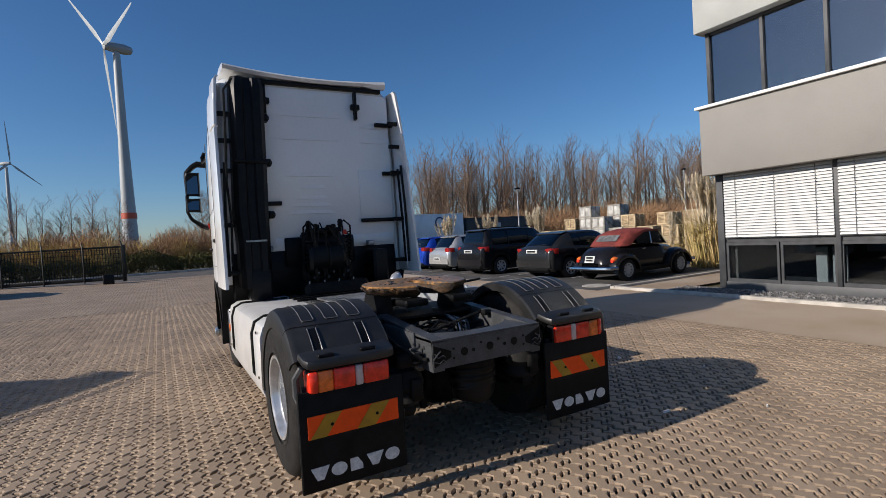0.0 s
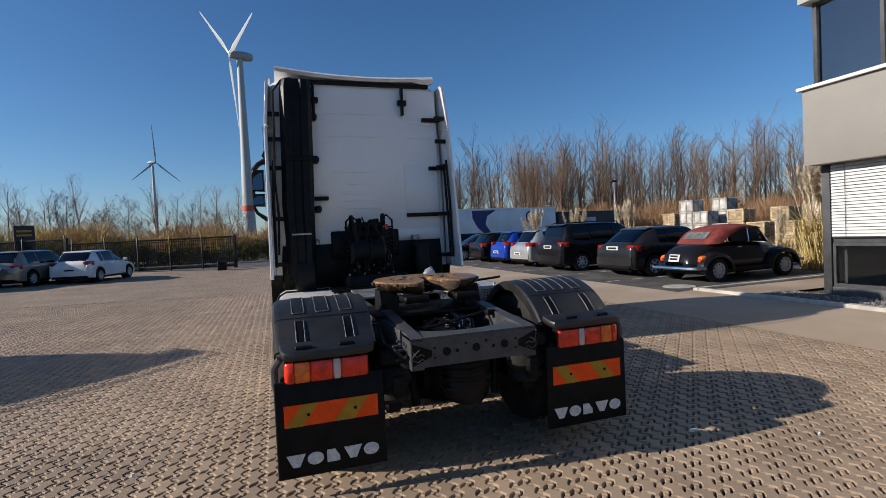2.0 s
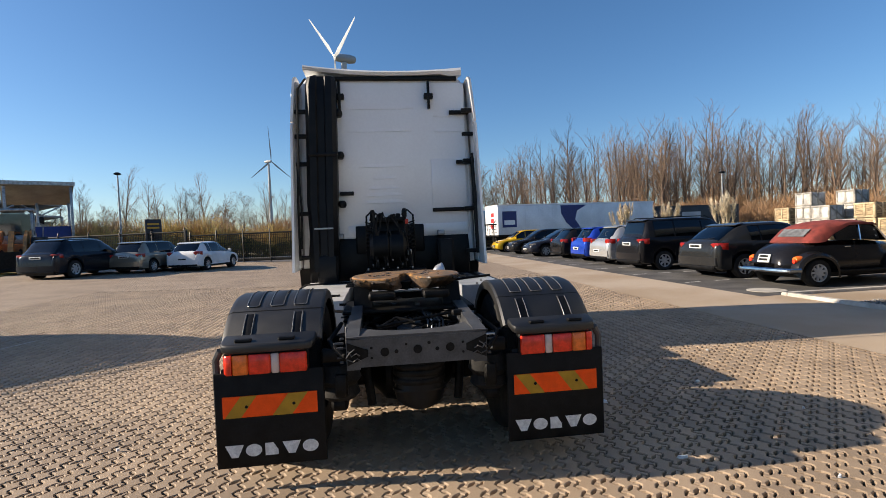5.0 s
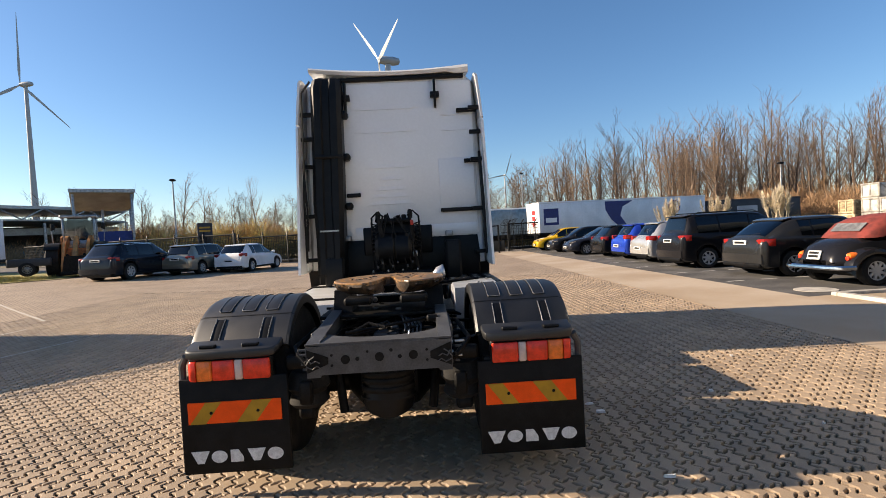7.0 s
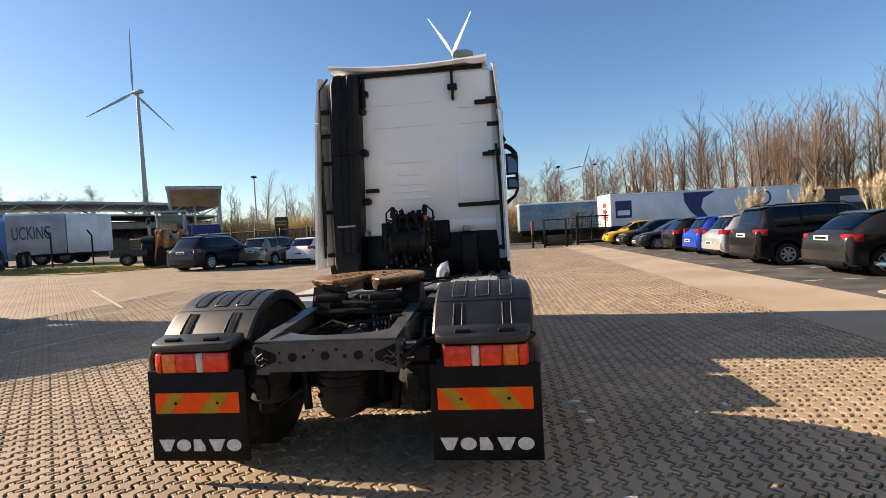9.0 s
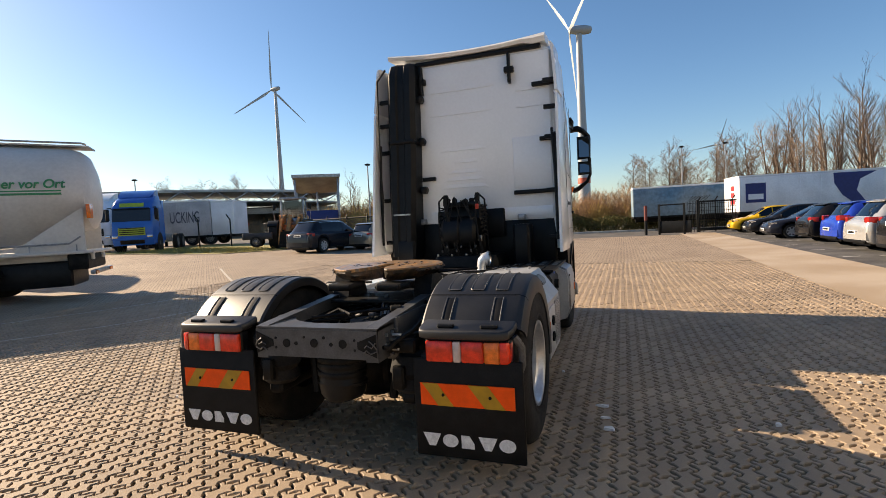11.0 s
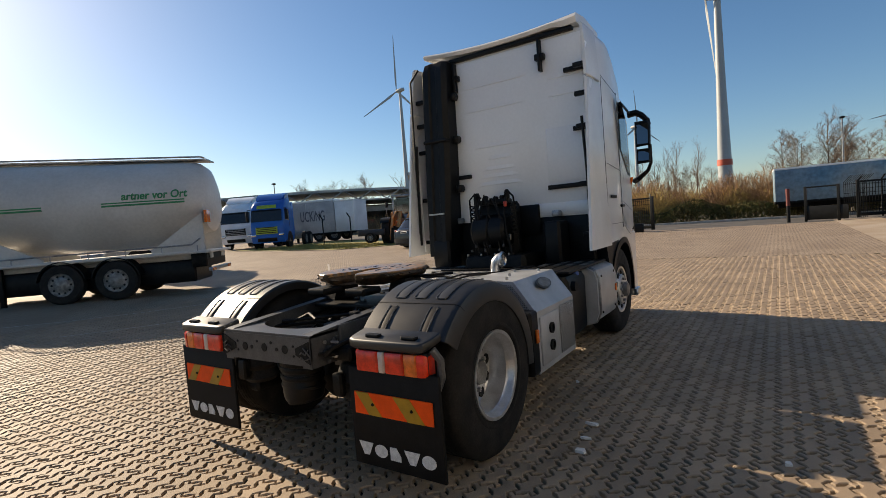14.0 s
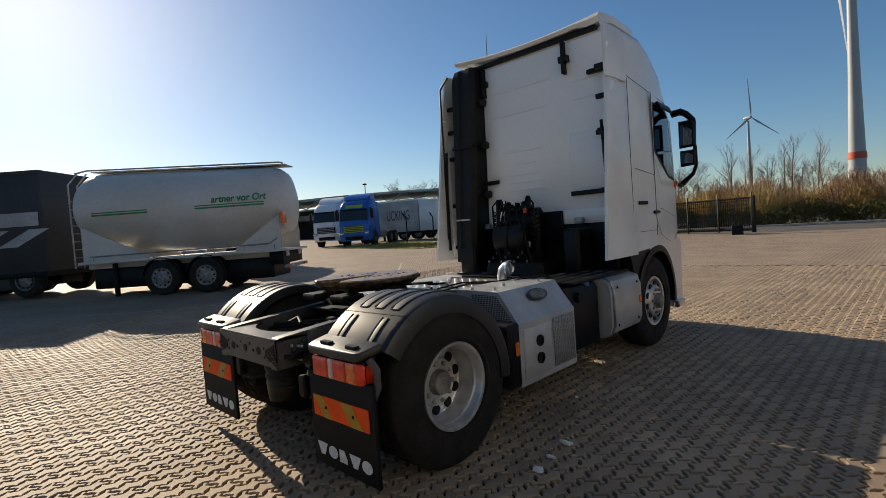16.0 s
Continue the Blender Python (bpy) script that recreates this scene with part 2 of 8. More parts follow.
M["leaf"] = material("evergreen_leaf", (0.1, 0.1, 0.03), 0.75, vary=0.35, scale=2, fine=20, color2=(0.12, 0.095, 0.04), per_object=0.3, spec=0.15)
M["pampas"] = material("pampas_plume", (0.84, 0.72, 0.53), 0.9, vary=0.2, scale=4, fine=60, per_object=0.2)
M["reed"] = material("dry_reed_blade", (0.66, 0.5, 0.24), 0.8, vary=0.3, scale=3, fine=50, color2=(0.4, 0.31, 0.1), per_object=0.3)
M["turbine"] = material("turbine_white", (0.42, 0.44, 0.45), 0.5, vary=0.05, scale=0.2, fine=3)
M["turbine_red"] = material("turbine_red_band", (0.6, 0.1, 0.05), 0.5, vary=0.05, scale=0.2, fine=3)
M["fence"] = material("dark_green_fence", (0.008, 0.009, 0.009), 0.5, vary=0.2, scale=5, fine=60, spec=0.2)
M["galv"] = material("galvanised_steel", (0.42, 0.43, 0.44), 0.45, metal=0.8, vary=0.2, scale=6, fine=80)
M["wood"] = material("pale_crate_wood", (0.62, 0.48, 0.29), 0.75, vary=0.25, scale=2.5, fine=40, bump=0.2, per_object=0.2)
# the crate wood again, darkened for the shade between its battens
M["wood_shade"] = material("crate_boards_shaded", (0.48, 0.35, 0.2), 0.8, vary=0.3, scale=3, fine=40, stretch=(1, 1, 6))
M["scrap"] = material("white_paper_scrap", (0.75, 0.75, 0.74), 0.8, vary=0.1)
M["grey_stack"] = material("grey_wrapped_stack", (0.58, 0.57, 0.53), 0.7, vary=0.2, scale=3, fine=40)
M["tank"] = material("dusty_white_tank", (0.62, 0.605, 0.575), 0.45, vary=0.08, scale=0.5, fine=14, color2=(0.52, 0.49, 0.45), coat=0.1)
M["green"] = material("green_stripe", (0.02, 0.25, 0.1), 0.5, vary=0.1)
M["tarp_white"] = material("white_tarpaulin", (0.86, 0.865, 0.875), 0.5, vary=0.08, scale=0.6, fine=12)
M["tarp_grey"] = material("grey_tarpaulin", (0.5, 0.5, 0.505), 0.6, vary=0.15, scale=0.6, fine=12)
M["tarp_blue"] = material("faded_blue_tarpaulin", (0.08, 0.2, 0.3), 0.6, vary=0.3, scale=0.45, fine=4, color2=(0.22, 0.28, 0.3), blotch=0.8)
M["tarp_dark"] = material("dark_tarpaulin", (0.035, 0.036, 0.04), 0.6, vary=0.2, scale=0.6, fine=12)
M["navy"] = material("navy_print", (0.01, 0.025, 0.16), 0.5, vary=0.1)
M["dull_red"] = material("faded_red_paint", (0.2, 0.035, 0.025), 0.6, vary=0.2)
M["red_print"] = material("red_print", (0.6, 0.03, 0.03), 0.5, vary=0.1)
M["skylight"] = material("grey_roof_sheet", (0.45, 0.47, 0.47), 0.5, metal=0.3, vary=0.2, scale=0.3, fine=6)
M["shed_dark"] = material("shed_shadow_wall", (0.09, 0.09, 0.09), 0.9, vary=0.3, scale=0.4, fine=6)
M["beige_panel"] = material("beige_roof_panel", (0.42, 0.36, 0.25), 0.7, vary=0.12, scale=1, fine=10)
M["yellow_machine"] = material("worn_orange_machine", (0.62, 0.24, 0.06), 0.6, vary=0.3, scale=5, fine=40, color2=(0.35, 0.14, 0.04))
M["plate"] = material("number_plate", (0.7, 0.7, 0.68), 0.4, vary=0.08)
M["chrome"] = material("chrome", (0.75, 0.75, 0.76), 0.12, metal=1.0, vary=0.1, scale=8, fine=60)
M["soft_window"] = material("milky_roof_window", (0.2, 0.2, 0.2), 0.2, vary=0.2, scale=6, fine=40)
M["red_roof"] = material("red_fabric_roof", (0.22, 0.035, 0.026), 0.85, vary=0.2, scale=6, fine=220, bump=0.3)
PAINT = {}


def paint(color, metal=0.2):
    """Car paint of one colour."""
    key = (color, metal)
    if key not in PAINT:
        PAINT[key] = material("car_paint", color, 0.2, metal=metal, vary=0.06, scale=1.5, fine=60, coat=0.2, spec=0.16)
    return PAINT[key]


# ---- mesh helpers ----
class Mesh:
    """Collects vertices and faces of one part."""

    def __init__(self):
        self.v, self.f = [], []

    def add(self, verts, faces):
        o = len(self.v)
        self.v += [tuple(p) for p in verts]
        self.f += [tuple(i + o for i in f) for f in faces]
        return self

    def box(self, x0, x1, y0, y1, z0, z1, b=0.0):
        """An upright box, its edges chamfered by b."""
        if b <= 0:
            return self.add([(x, y, z) for z in (z0, z1) for y in (y0, y1) for x in (x0, x1)],
                            [(0, 2, 3, 1), (4, 5, 7, 6), (0, 1, 5, 4), (2, 6, 7, 3), (0, 4, 6, 2), (1, 3, 7, 5)])
        b = min(b, 0.49 * (x1 - x0), 0.49 * (y1 - y0), 0.49 * (z1 - z0))

        def ring(d, z):
            return [(x0 + d, y0 + b, z), (x0 + b, y0 + d, z), (x1 - b, y0 + d, z), (x1 - d, y0 + b, z),
                    (x1 - d, y1 - b, z), (x1 - b, y1 - d, z), (x0 + b, y1 - d, z), (x0 + d, y1 - b, z)]

        def cap(z):
            return [(x0 + b, y0 + b, z)] * 2 + [(x1 - b, y0 + b, z)] * 2 + [(x1 - b, y1 - b, z)] * 2 + [(x0 + b, y1 - b, z)] * 2
        return self.loft([ring(b * 0.6, z0), ring(0, z0 + b), ring(0, z1 - b), ring(b * 0.6, z1)], True)

    def loft(self, rings, caps=True, closed=True):
        """Skin over rings of equally many points."""
        n = len(rings[0])
        verts = [p for r in rings for p in r]
        faces = []
        m = n if closed else n - 1
        for i in range(len(rings) - 1):
            for j in range(m):
                k = (j + 1) % n
                faces.append((i * n + j, i * n + k, (i + 1) * n + k, (i + 1) * n + j))
        if caps:
            faces.append(tuple(range(n - 1, -1, -1)))
            faces.append(tuple((len(rings) - 1) * n + j for j in range(n)))
        return self.add(verts, faces)

    def prism(self, poly, axis, a, b):
        """A flat outline pushed from a to b along an axis."""
        def at(p, h):
            return {"x": (h, p[0], p[1]), "y": (p[0], h, p[1]), "z": (p[0], p[1], h)}[axis]
        return self.loft([[at(p, a) for p in poly], [at(p, b) for p in poly]])

    def tube(self, points, r, n=8, caps=True):
        """A round tube along points; r is one radius or one for each point."""
        rs = r if isinstance(r, (list, tuple)) else [r] * len(points)
        pts = [Vector(p) for p in points]
        rings, last = [], None
        for i, p in enumerate(pts):
            d = (pts[min(i + 1, len(pts) - 1)] - pts[max(i - 1, 0)]).normalized()
            if last is None:
                u = d.orthogonal().normalized()
            else:
                u = (last - d * last.dot(d))
                u = u.normalized() if u.length > 1e-6 else d.orthogonal().normalized()
            last = u
            w = d.cross(u)
            rings.append([p + (u * math.cos(2 * math.pi * k / n) + w * math.sin(2 * math.pi * k / n)) * rs[i] for k in range(n)])
        return self.loft(rings, caps)

    def lathe(self, profile, centre, axis, n=32, caps=True):
        """A profile of (radius, distance along the axis) turned round it."""
        c = Vector(centre)
        rings = []
        for r, h in profile:
            ring = []
            for k in range(n):
                a, s = r * math.cos(2 * math.pi * k / n), r * math.sin(2 * math.pi * k / n)
                ring.append(c + Vector({"x": (h, a, s), "y": (s, h, a), "z": (a, s, h)}[axis]))
            rings.append(ring)
        return self.loft(rings, caps)

    def sheet(self, rows):
        """A grid of points as one surface."""
        n = len(rows[0])
        return self.add([p for r in rows for p in r],
                        [(i * n + j, i * n + j + 1, (i + 1) * n + j + 1, (i + 1) * n + j) for i in range(len(rows) - 1) for j in range(n - 1)])

    def pane(self, rows, centre, thick=0.004):
        """A thin closed slab over a grid of points, its back towards a centre line (x, z)."""
        n, k = len(rows[0]), len(rows)

        def back(p):
            d = Vector((centre[0] - p[0], 0.0, centre[1] - p[2]))
            d = d.normalized() * thick if d.length > 1e-6 else Vector((0, 0, -thick))
            return (p[0] + d.x, p[1], p[2] + d.z)
        front = [p for r in rows for p in r]
        o = n * k
        faces = [(i * n + j, i * n + j + 1, (i + 1) * n + j + 1, (i + 1) * n + j) for i in range(k - 1) for j in range(n - 1)]
        faces += [tuple(q + o for q in reversed(f)) for f in faces]
        edge = [j for j in range(n)] + [i * n + n - 1 for i in range(1, k)] + [(k - 1) * n + j for j in range(n - 2, -1, -1)] + [i * n for i in range(k - 2, 0, -1)]
        faces += [(a, a + o, b + o, b) for a, b in zip(edge, edge[1:] + edge[:1])]
        return self.add(front + [back(p) for p in front], faces)

    def moved(self, m):
        self.v = [tuple(m @ Vector(p)) for p in self.v]
        return self

    def data(self, name, mat, smooth=35):
        me = bpy.data.meshes.new(name)
        me.from_pydata(self.v, [], self.f)
        me.materials.append(mat)
        if smooth:
            me.polygons.foreach_set("use_smooth", [True] * len(me.polygons))
            me.set_sharp_from_angle(angle=radians(smooth))
        bm = bmesh.new()
        bm.from_mesh(me)
        bmesh.ops.recalc_face_normals(bm, faces=bm.faces)
        bm.to_mesh(me)
        bm.free()
        me.update()
        return me


def part(name, mesh, mat, parent=None, label="", smooth=35):
    """One mesh object, under its thing or alone."""
    ob = new(name, mesh.data(name, mat, smooth))
    if parent is not None:
        ob.parent = parent
    if label:
        tagged(ob, label)
    return ob


def thing(name, label, category, group="", at=None, kind=""):
    """An empty that stands at the base of a thing."""
    ob = new(name)
    ob.empty_display_size = 0.2
    tagged(ob, label, category, group, kind)
    if at is not None:
        ob.matrix_basis = at
    return ob


def setting(name, mesh, mat, label, category, smooth=35):
    return tagged(part(name, mesh, mat, None, "", smooth), label, category, "", "structure")


def words(name, text, size, m, mat, parent, depth=0.002, bold=0.0, slant=0.0):
    """Writing in the built-in font."""
    cu = bpy.data.curves.new(name, "FONT")
    cu.body, cu.size, cu.extrude, cu.offset, cu.shear = text, size, depth, bold, slant
    cu.materials.append(mat)
    ob = new(name, cu)
    ob.parent = parent
    ob.matrix_basis = m
    return ob


def ground_z(x):
    """The yard rises gently towards the tank trailer, and a little towards the parking bays."""
    return 0.024 * max(0.0, -x - 3.0) + 0.02 * max(0.0, min(x, 7.8) - 5.3)



# ---- ground ----
def slab(x0, x1, y0, y1, z, cuts=(-60.0, -3.0, 5.3, 7.8)):
    """A flat stretch of ground that follows the yard's slope."""
    xs = sorted({x0, x1, *[c for c in cuts if x0 < c < x1]})
    return [[(x, y, z + ground_z(max(x, -60.0))) for x in xs] for y in (y0, y1)]


g = Mesh().sheet(slab(-1500, 1500, -600, 3000, -0.05))
setting("ground", g, M["earth"], "bare dry earth that reaches the horizon", "ground", 0)


def paving_material():
    """Interlocking stones seen from afar: rows along y with darker joints."""
    m = material("far_paving", (0.375, 0.285, 0.2), 0.75, vary=0.12, scale=0.9, fine=120, bump=0.0, color2=(0.29, 0.21, 0.14))
    n, l = m.node_tree.nodes, m.node_tree.links
    b = n["Principled BSDF"]
    base = b.inputs["Base Color"].links[0].from_socket
    geo, mp, br, mx = n.new("ShaderNodeNewGeometry"), n.new("ShaderNodeMapping"), n.new("ShaderNodeTexBrick"), n.new("ShaderNodeMix")
    mp.inputs["Rotation"].default_value = (0, 0, radians(90))
    sep, com = n.new("ShaderNodeSeparateXYZ"), n.new("ShaderNodeCombineXYZ")
    l.new(geo.outputs["Position"], sep.inputs[0])
    for along, across in ((0, 1), (1, 0)):                  # edges swing to and fro along the stone
        turn, wave, swing = n.new("ShaderNodeMath"), n.new("ShaderNodeMath"), n.new("ShaderNodeMath")
        turn.operation, wave.operation, swing.operation = "MULTIPLY", "SINE", "MULTIPLY_ADD"
        turn.inputs[1].default_value, swing.inputs[1].default_value = 2 * math.pi / 0.1125, 0.024
        l.new(sep.outputs[across], turn.inputs[0]), l.new(turn.outputs[0], wave.inputs[0])
        l.new(wave.outputs[0], swing.inputs[0]), l.new(sep.outputs[along], swing.inputs[2])
        l.new(swing.outputs[0], com.inputs[along])
    l.new(com.outputs[0], mp.inputs["Vector"])
    br.inputs["Scale"].default_value = 1.0
    br.inputs["Brick Width"].default_value, br.inputs["Row Height"].default_value = 0.225, 0.1125
    br.inputs["Mortar Size"].default_value, br.inputs["Mortar Smooth"].default_value = 0.015, 0.4
    br.inputs["Color1"].default_value = br.inputs["Color2"].default_value = (1, 1, 1, 1)
    br.inputs["Mortar"].default_value = (0.4, 0.37, 0.34, 1)
    l.new(mp.outputs[0], br.inputs["Vector"])
    mx.data_type, mx.blend_type = "RGBA", "MULTIPLY"
    mx.inputs[0].default_value = 1.0
    l.new(base, mx.inputs[6]), l.new(br.outputs["Color"], mx.inputs[7])
    l.new(mx.outputs[2], b.inputs["Base Color"])
    bp = n.new("ShaderNodeBump")
    bp.inputs["Strength"].default_value, bp.inputs["Distance"].default_value = 0.6, 0.012
    bp.invert = True
    l.new(br.outputs["Fac"], bp.inputs["Height"])
    l.new(bp.outputs[0], b.inputs["Normal"])
    return m


M["far_paving"] = paving_material()
NX0, NX1, NY0, NY1 = -9.0, 5.29, -2.03, 13.5       # stretch laid with single stones
g = Mesh()
for x0, x1, y0, y1 in ((-70, NX0, -40, 31.5), (NX0, NX1, NY1, 31.5), (NX0, NX1, -40, NY0 + 0.1)):
    g.sheet(slab(x0, x1, y0, y1, -0.003))
setting("pavement_yard", g, M["far_paving"], "yard of brown interlocking concrete pavers", "pavement", 0)
g = Mesh().sheet(slab(NX0, NX1, NY0, NY1, -0.0265))
bed = setting("pavement_bed", g, M["joint"], "dark sand bed under the interlocking pavers", "pavement", 0)
g = Mesh()
for x0, x1, y0, y1 in ((NX1 - 0.09, 7.1, -40, 33), (7.1, 7.5, -40, 5.65), (7.64, 20, 4.3, 5.5)):
    g.sheet(slab(x0, x1, y0, y1, 0.004))
setting("pavement_smooth", g, M["plain_paving"], "smooth sandy-coloured paving beside the parking bays", "pavement", 0)
g = Mesh().sheet(slab(7.1, 24, 5.65, 34, 0.0))
setting("parking_asphalt", g, M["asphalt"], "dark grey asphalt of the parking bays", "parking", 0)
g = Mesh()
g.sheet(slab(-120, 120, 31.5, 39.5, -0.004))
setting("road", g, M["road"], "grey asphalt road behind the yard gate", "road", 0)
g = Mesh().box(-120, 120, 39.5, 39.65, -0.04, 0.16, 0.02)
setting("kerb_road", g, M["kerb"], "pale concrete kerb along the far side of the road", "kerb")
g = Mesh()
g.box(7.5, 7.64, -12.0, 5.5, -0.1, 0.11, 0.02)
setting("kerb_building", g, M["kerb"], "pale concrete kerb edging the gravel by the building", "kerb")
g = Mesh()
g.box(7.5, 20.0, 5.504, 5.65, -0.1, 0.108, 0.02)
setting("kerb_path", g, M["kerb"], "pale concrete kerb beside the parking bays", "kerb")
# worn bay lines and a manhole on the asphalt
g = Mesh()
for y in [8.4 + 2.55 * i for i in range(9)]:
    for k in range(6):
        g.sheet(slab(7.3 + 0.8 * k, 7.7 + 0.8 * k, y - 0.05, y + 0.05, 0.006))
setting("bay_lines", g, M["white_line"], "worn broken white parking lines on asphalt", "road marking", 0)
g = Mesh().lathe([(0.0, 0.0), (0.36, 0.0), (0.36, 0.012), (0.0, 0.014)], (7.75, 6.3, 0.052), "z", 28)
tagged(part("manhole_cover", g, M["kerb"]), "pale round concrete manhole cover in the asphalt", "manhole", "", "structure")
# gravel strip
random.seed(3)
g = Mesh()
for i in range(1500):
    x, y = random.uniform(7.66, 8.44), random.uniform(-0.5, 4.25)
    r = random.uniform(0.02, 0.05)
    q = Euler((random.uniform(0, 6), random.uniform(0, 6), random.uniform(0, 6))).to_matrix()
    pts = [q @ Vector(p) * r * random.uniform(0.7, 1.2) for p in ((1, 0, 0), (-1, 0, 0), (0, 0.8, 0), (0, -0.8, 0), (0, 0, 0.6), (0, 0, -0.6))]
    g.add([(x + p.x, y + p.y, max(0.06, 0.09 + p.z * 0.8)) for p in pts],
          [(0, 2, 4), (2, 1, 4), (1, 3, 4), (3, 0, 4), (2, 0, 5), (1, 2, 5), (3, 1, 5), (0, 3, 5)])
tagged(part("gravel", g, M["gravel"], None, "", 0), "grey crushed stones between kerb and facade", "gravel", "", "stuff")
setting("gravel_bed", Mesh().sheet(slab(7.64, 8.6, -12, 4.3, 0.035)), M["gravel"], "grey gravel bed along the facade", "gravel", 0)


# ---- office building ----
def office():
    b = thing("office_building", "grey rendered office building with white blinds and anthracite windows", "building", kind="structure")
    b.matrix_basis = Matrix.Translation((-0.187, -0.288, 0.158)) @ Matrix.Scale(0.9, 4)
    y0, y1, x1 = -14.0, 4.3, 24.0
    part("wall_band", Mesh().box(9.25, x1, y0, y1, 2.58, 4.1, 0.01), M["facade"], b, "grey rendered band between the storeys")
    part("parapet", Mesh().box(9.25, x1, y0, y1 + 0.05, 5.86, 8.4, 0.01), M["facade_light"], b, "light grey rendered parapet")
    part("roof", Mesh().box(9.35, x1 - 0.1, y0 + 0.1, y1 - 0.1, 8.404, 8.5), M["shed_dark"], b)
    part("sill", Mesh().box(9.17, 9.62, y0, y1 + 0.07, 4.104, 4.165, 0.008), M["sill"], b, "white metal window sill")
    part("corner_post", Mesh().box(9.6, 9.85, 4.04, 4.2, -0.25, 2.578, 0.005), M["frame"], b)
    part("plinth", Mesh().box(9.6, 9.9, y0, 4.036, -0.3, 0.1, 0.005), M["frame"], b)
    part("side_wall", Mesh().box(9.853, x1, 3.9, 4.18, -0.25, 2.578), M["facade"], b)
    part("side_wall_upper", Mesh().box(9.7, x1, 3.9, 4.2, 4.168, 5.858), M["frame"], b)
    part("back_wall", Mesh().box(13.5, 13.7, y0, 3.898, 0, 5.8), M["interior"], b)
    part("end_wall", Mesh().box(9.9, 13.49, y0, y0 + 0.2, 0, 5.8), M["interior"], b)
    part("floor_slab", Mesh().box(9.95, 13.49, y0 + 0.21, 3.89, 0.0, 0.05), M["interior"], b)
    part("red_pillar", Mesh().lathe([(0.0, 0), (0.07, 0), (0.07, 1.6), (0.0, 1.6)], (9.82, 3.45, 4.17), "z", 16), M["red_column"], b, "red round column behind the glass")
    # ground floor: blinds above, hopper windows below
    for k in range(4):
        ya, yb = 4.03 - 2.25 * k, 4.03 - 2.25 * (k + 1)
        part("post", Mesh().box(9.585, 9.8, yb - 0.03, yb + 0.05, 0.1, 2.578, 0.004), M["frame"], b)
        if k < 3:
            w = part("window", Mesh().box(9.66, 9.72, yb + 0.05, ya, 1.0, 1.09), M["frame"], b)
            for c, d in ((yb + 0.05, yb + 0.05 + 1.03), (yb + 1.11, ya)):
                f = Mesh()
                f.box(9.64, 9.71, c, d, 0.1, 0.17), f.box(9.64, 9.71, c, d, 0.93, 0.998)
                f.box(9.64, 9.71, c, c + 0.05, 0.17, 0.93), f.box(9.64, 9.71, d - 0.05, d, 0.17, 0.93)
                part("window_frame", f, M["frame"], w)
                p = part("pane", Mesh().box(9.668, 9.68, c + 0.05, d - 0.05, 0.17, 0.93), M["glass"], w)
                p.visible_shadow = False
            # opaque sheet behind the blind, coloured as the dim room
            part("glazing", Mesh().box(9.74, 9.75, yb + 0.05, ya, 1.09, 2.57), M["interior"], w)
            blind = part("blind", Mesh().box(9.6, 9.66, yb + 0.06, ya - 0.02, 1.095, 1.115, 0.004), M["frame"], b, "closed white venetian blind")
            slat = Mesh()
            slat.sheet([[(9.575 + 0.045 * i / 5 - 0.012 * math.sin(math.pi * i / 5), y, -0.034 + 0.0128 * i) for i in range(6)] for y in (yb + 0.065, ya - 0.025)])
            sm = slat.data("slat", M["blind"])
            for i in range(23):
                s = new("slat", sm)
                s.parent = blind
                s.location = (0, 0, 1.155 + i * 0.063)
            for yy in (yb + 0.35, (ya + yb) / 2, ya - 0.3):
                part("cord", Mesh().tube([(9.56, yy, 1.1), (9.56, yy, 2.56)], 0.005, 5), M["frame"], blind)
    for k in range(4):                                   # upper windows
        ya, yb = 4.12 - 1.17 * k, 4.12 - 1.17 * (k + 1)
        w = part("window", Mesh().box(9.48, 9.6, yb, yb + 0.07, 4.17, 5.855, 0.004), M["frame"], b)
        part("window_frame", Mesh().box(9.5, 9.58, yb + 0.07, ya, 4.17, 4.24).box(9.5, 9.58, yb + 0.07, ya, 5.79, 5.855), M["frame"], w)
        p = part("pane", Mesh().box(9.535, 9.55, yb + 0.07, ya, 4.24, 5.79), M["sky_glass"], w)
        p.visible_shadow = False
    part("corner_mullion", Mesh().box(9.47, 9.72, 4.124, 4.21, 4.17, 5.855, 0.004), M["frame"], b)
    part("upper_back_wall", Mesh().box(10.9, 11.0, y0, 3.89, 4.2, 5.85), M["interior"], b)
    c = Mesh().box(10.2, 10.25, 1.9, 2.15, 0.1, 0.85).box(10.2, 10.25, 2.25, 2.45, 0.1, 0.85)
    part("white_sheets", c, M["sill"], b, "two white boards behind the glass")
    return b


office()


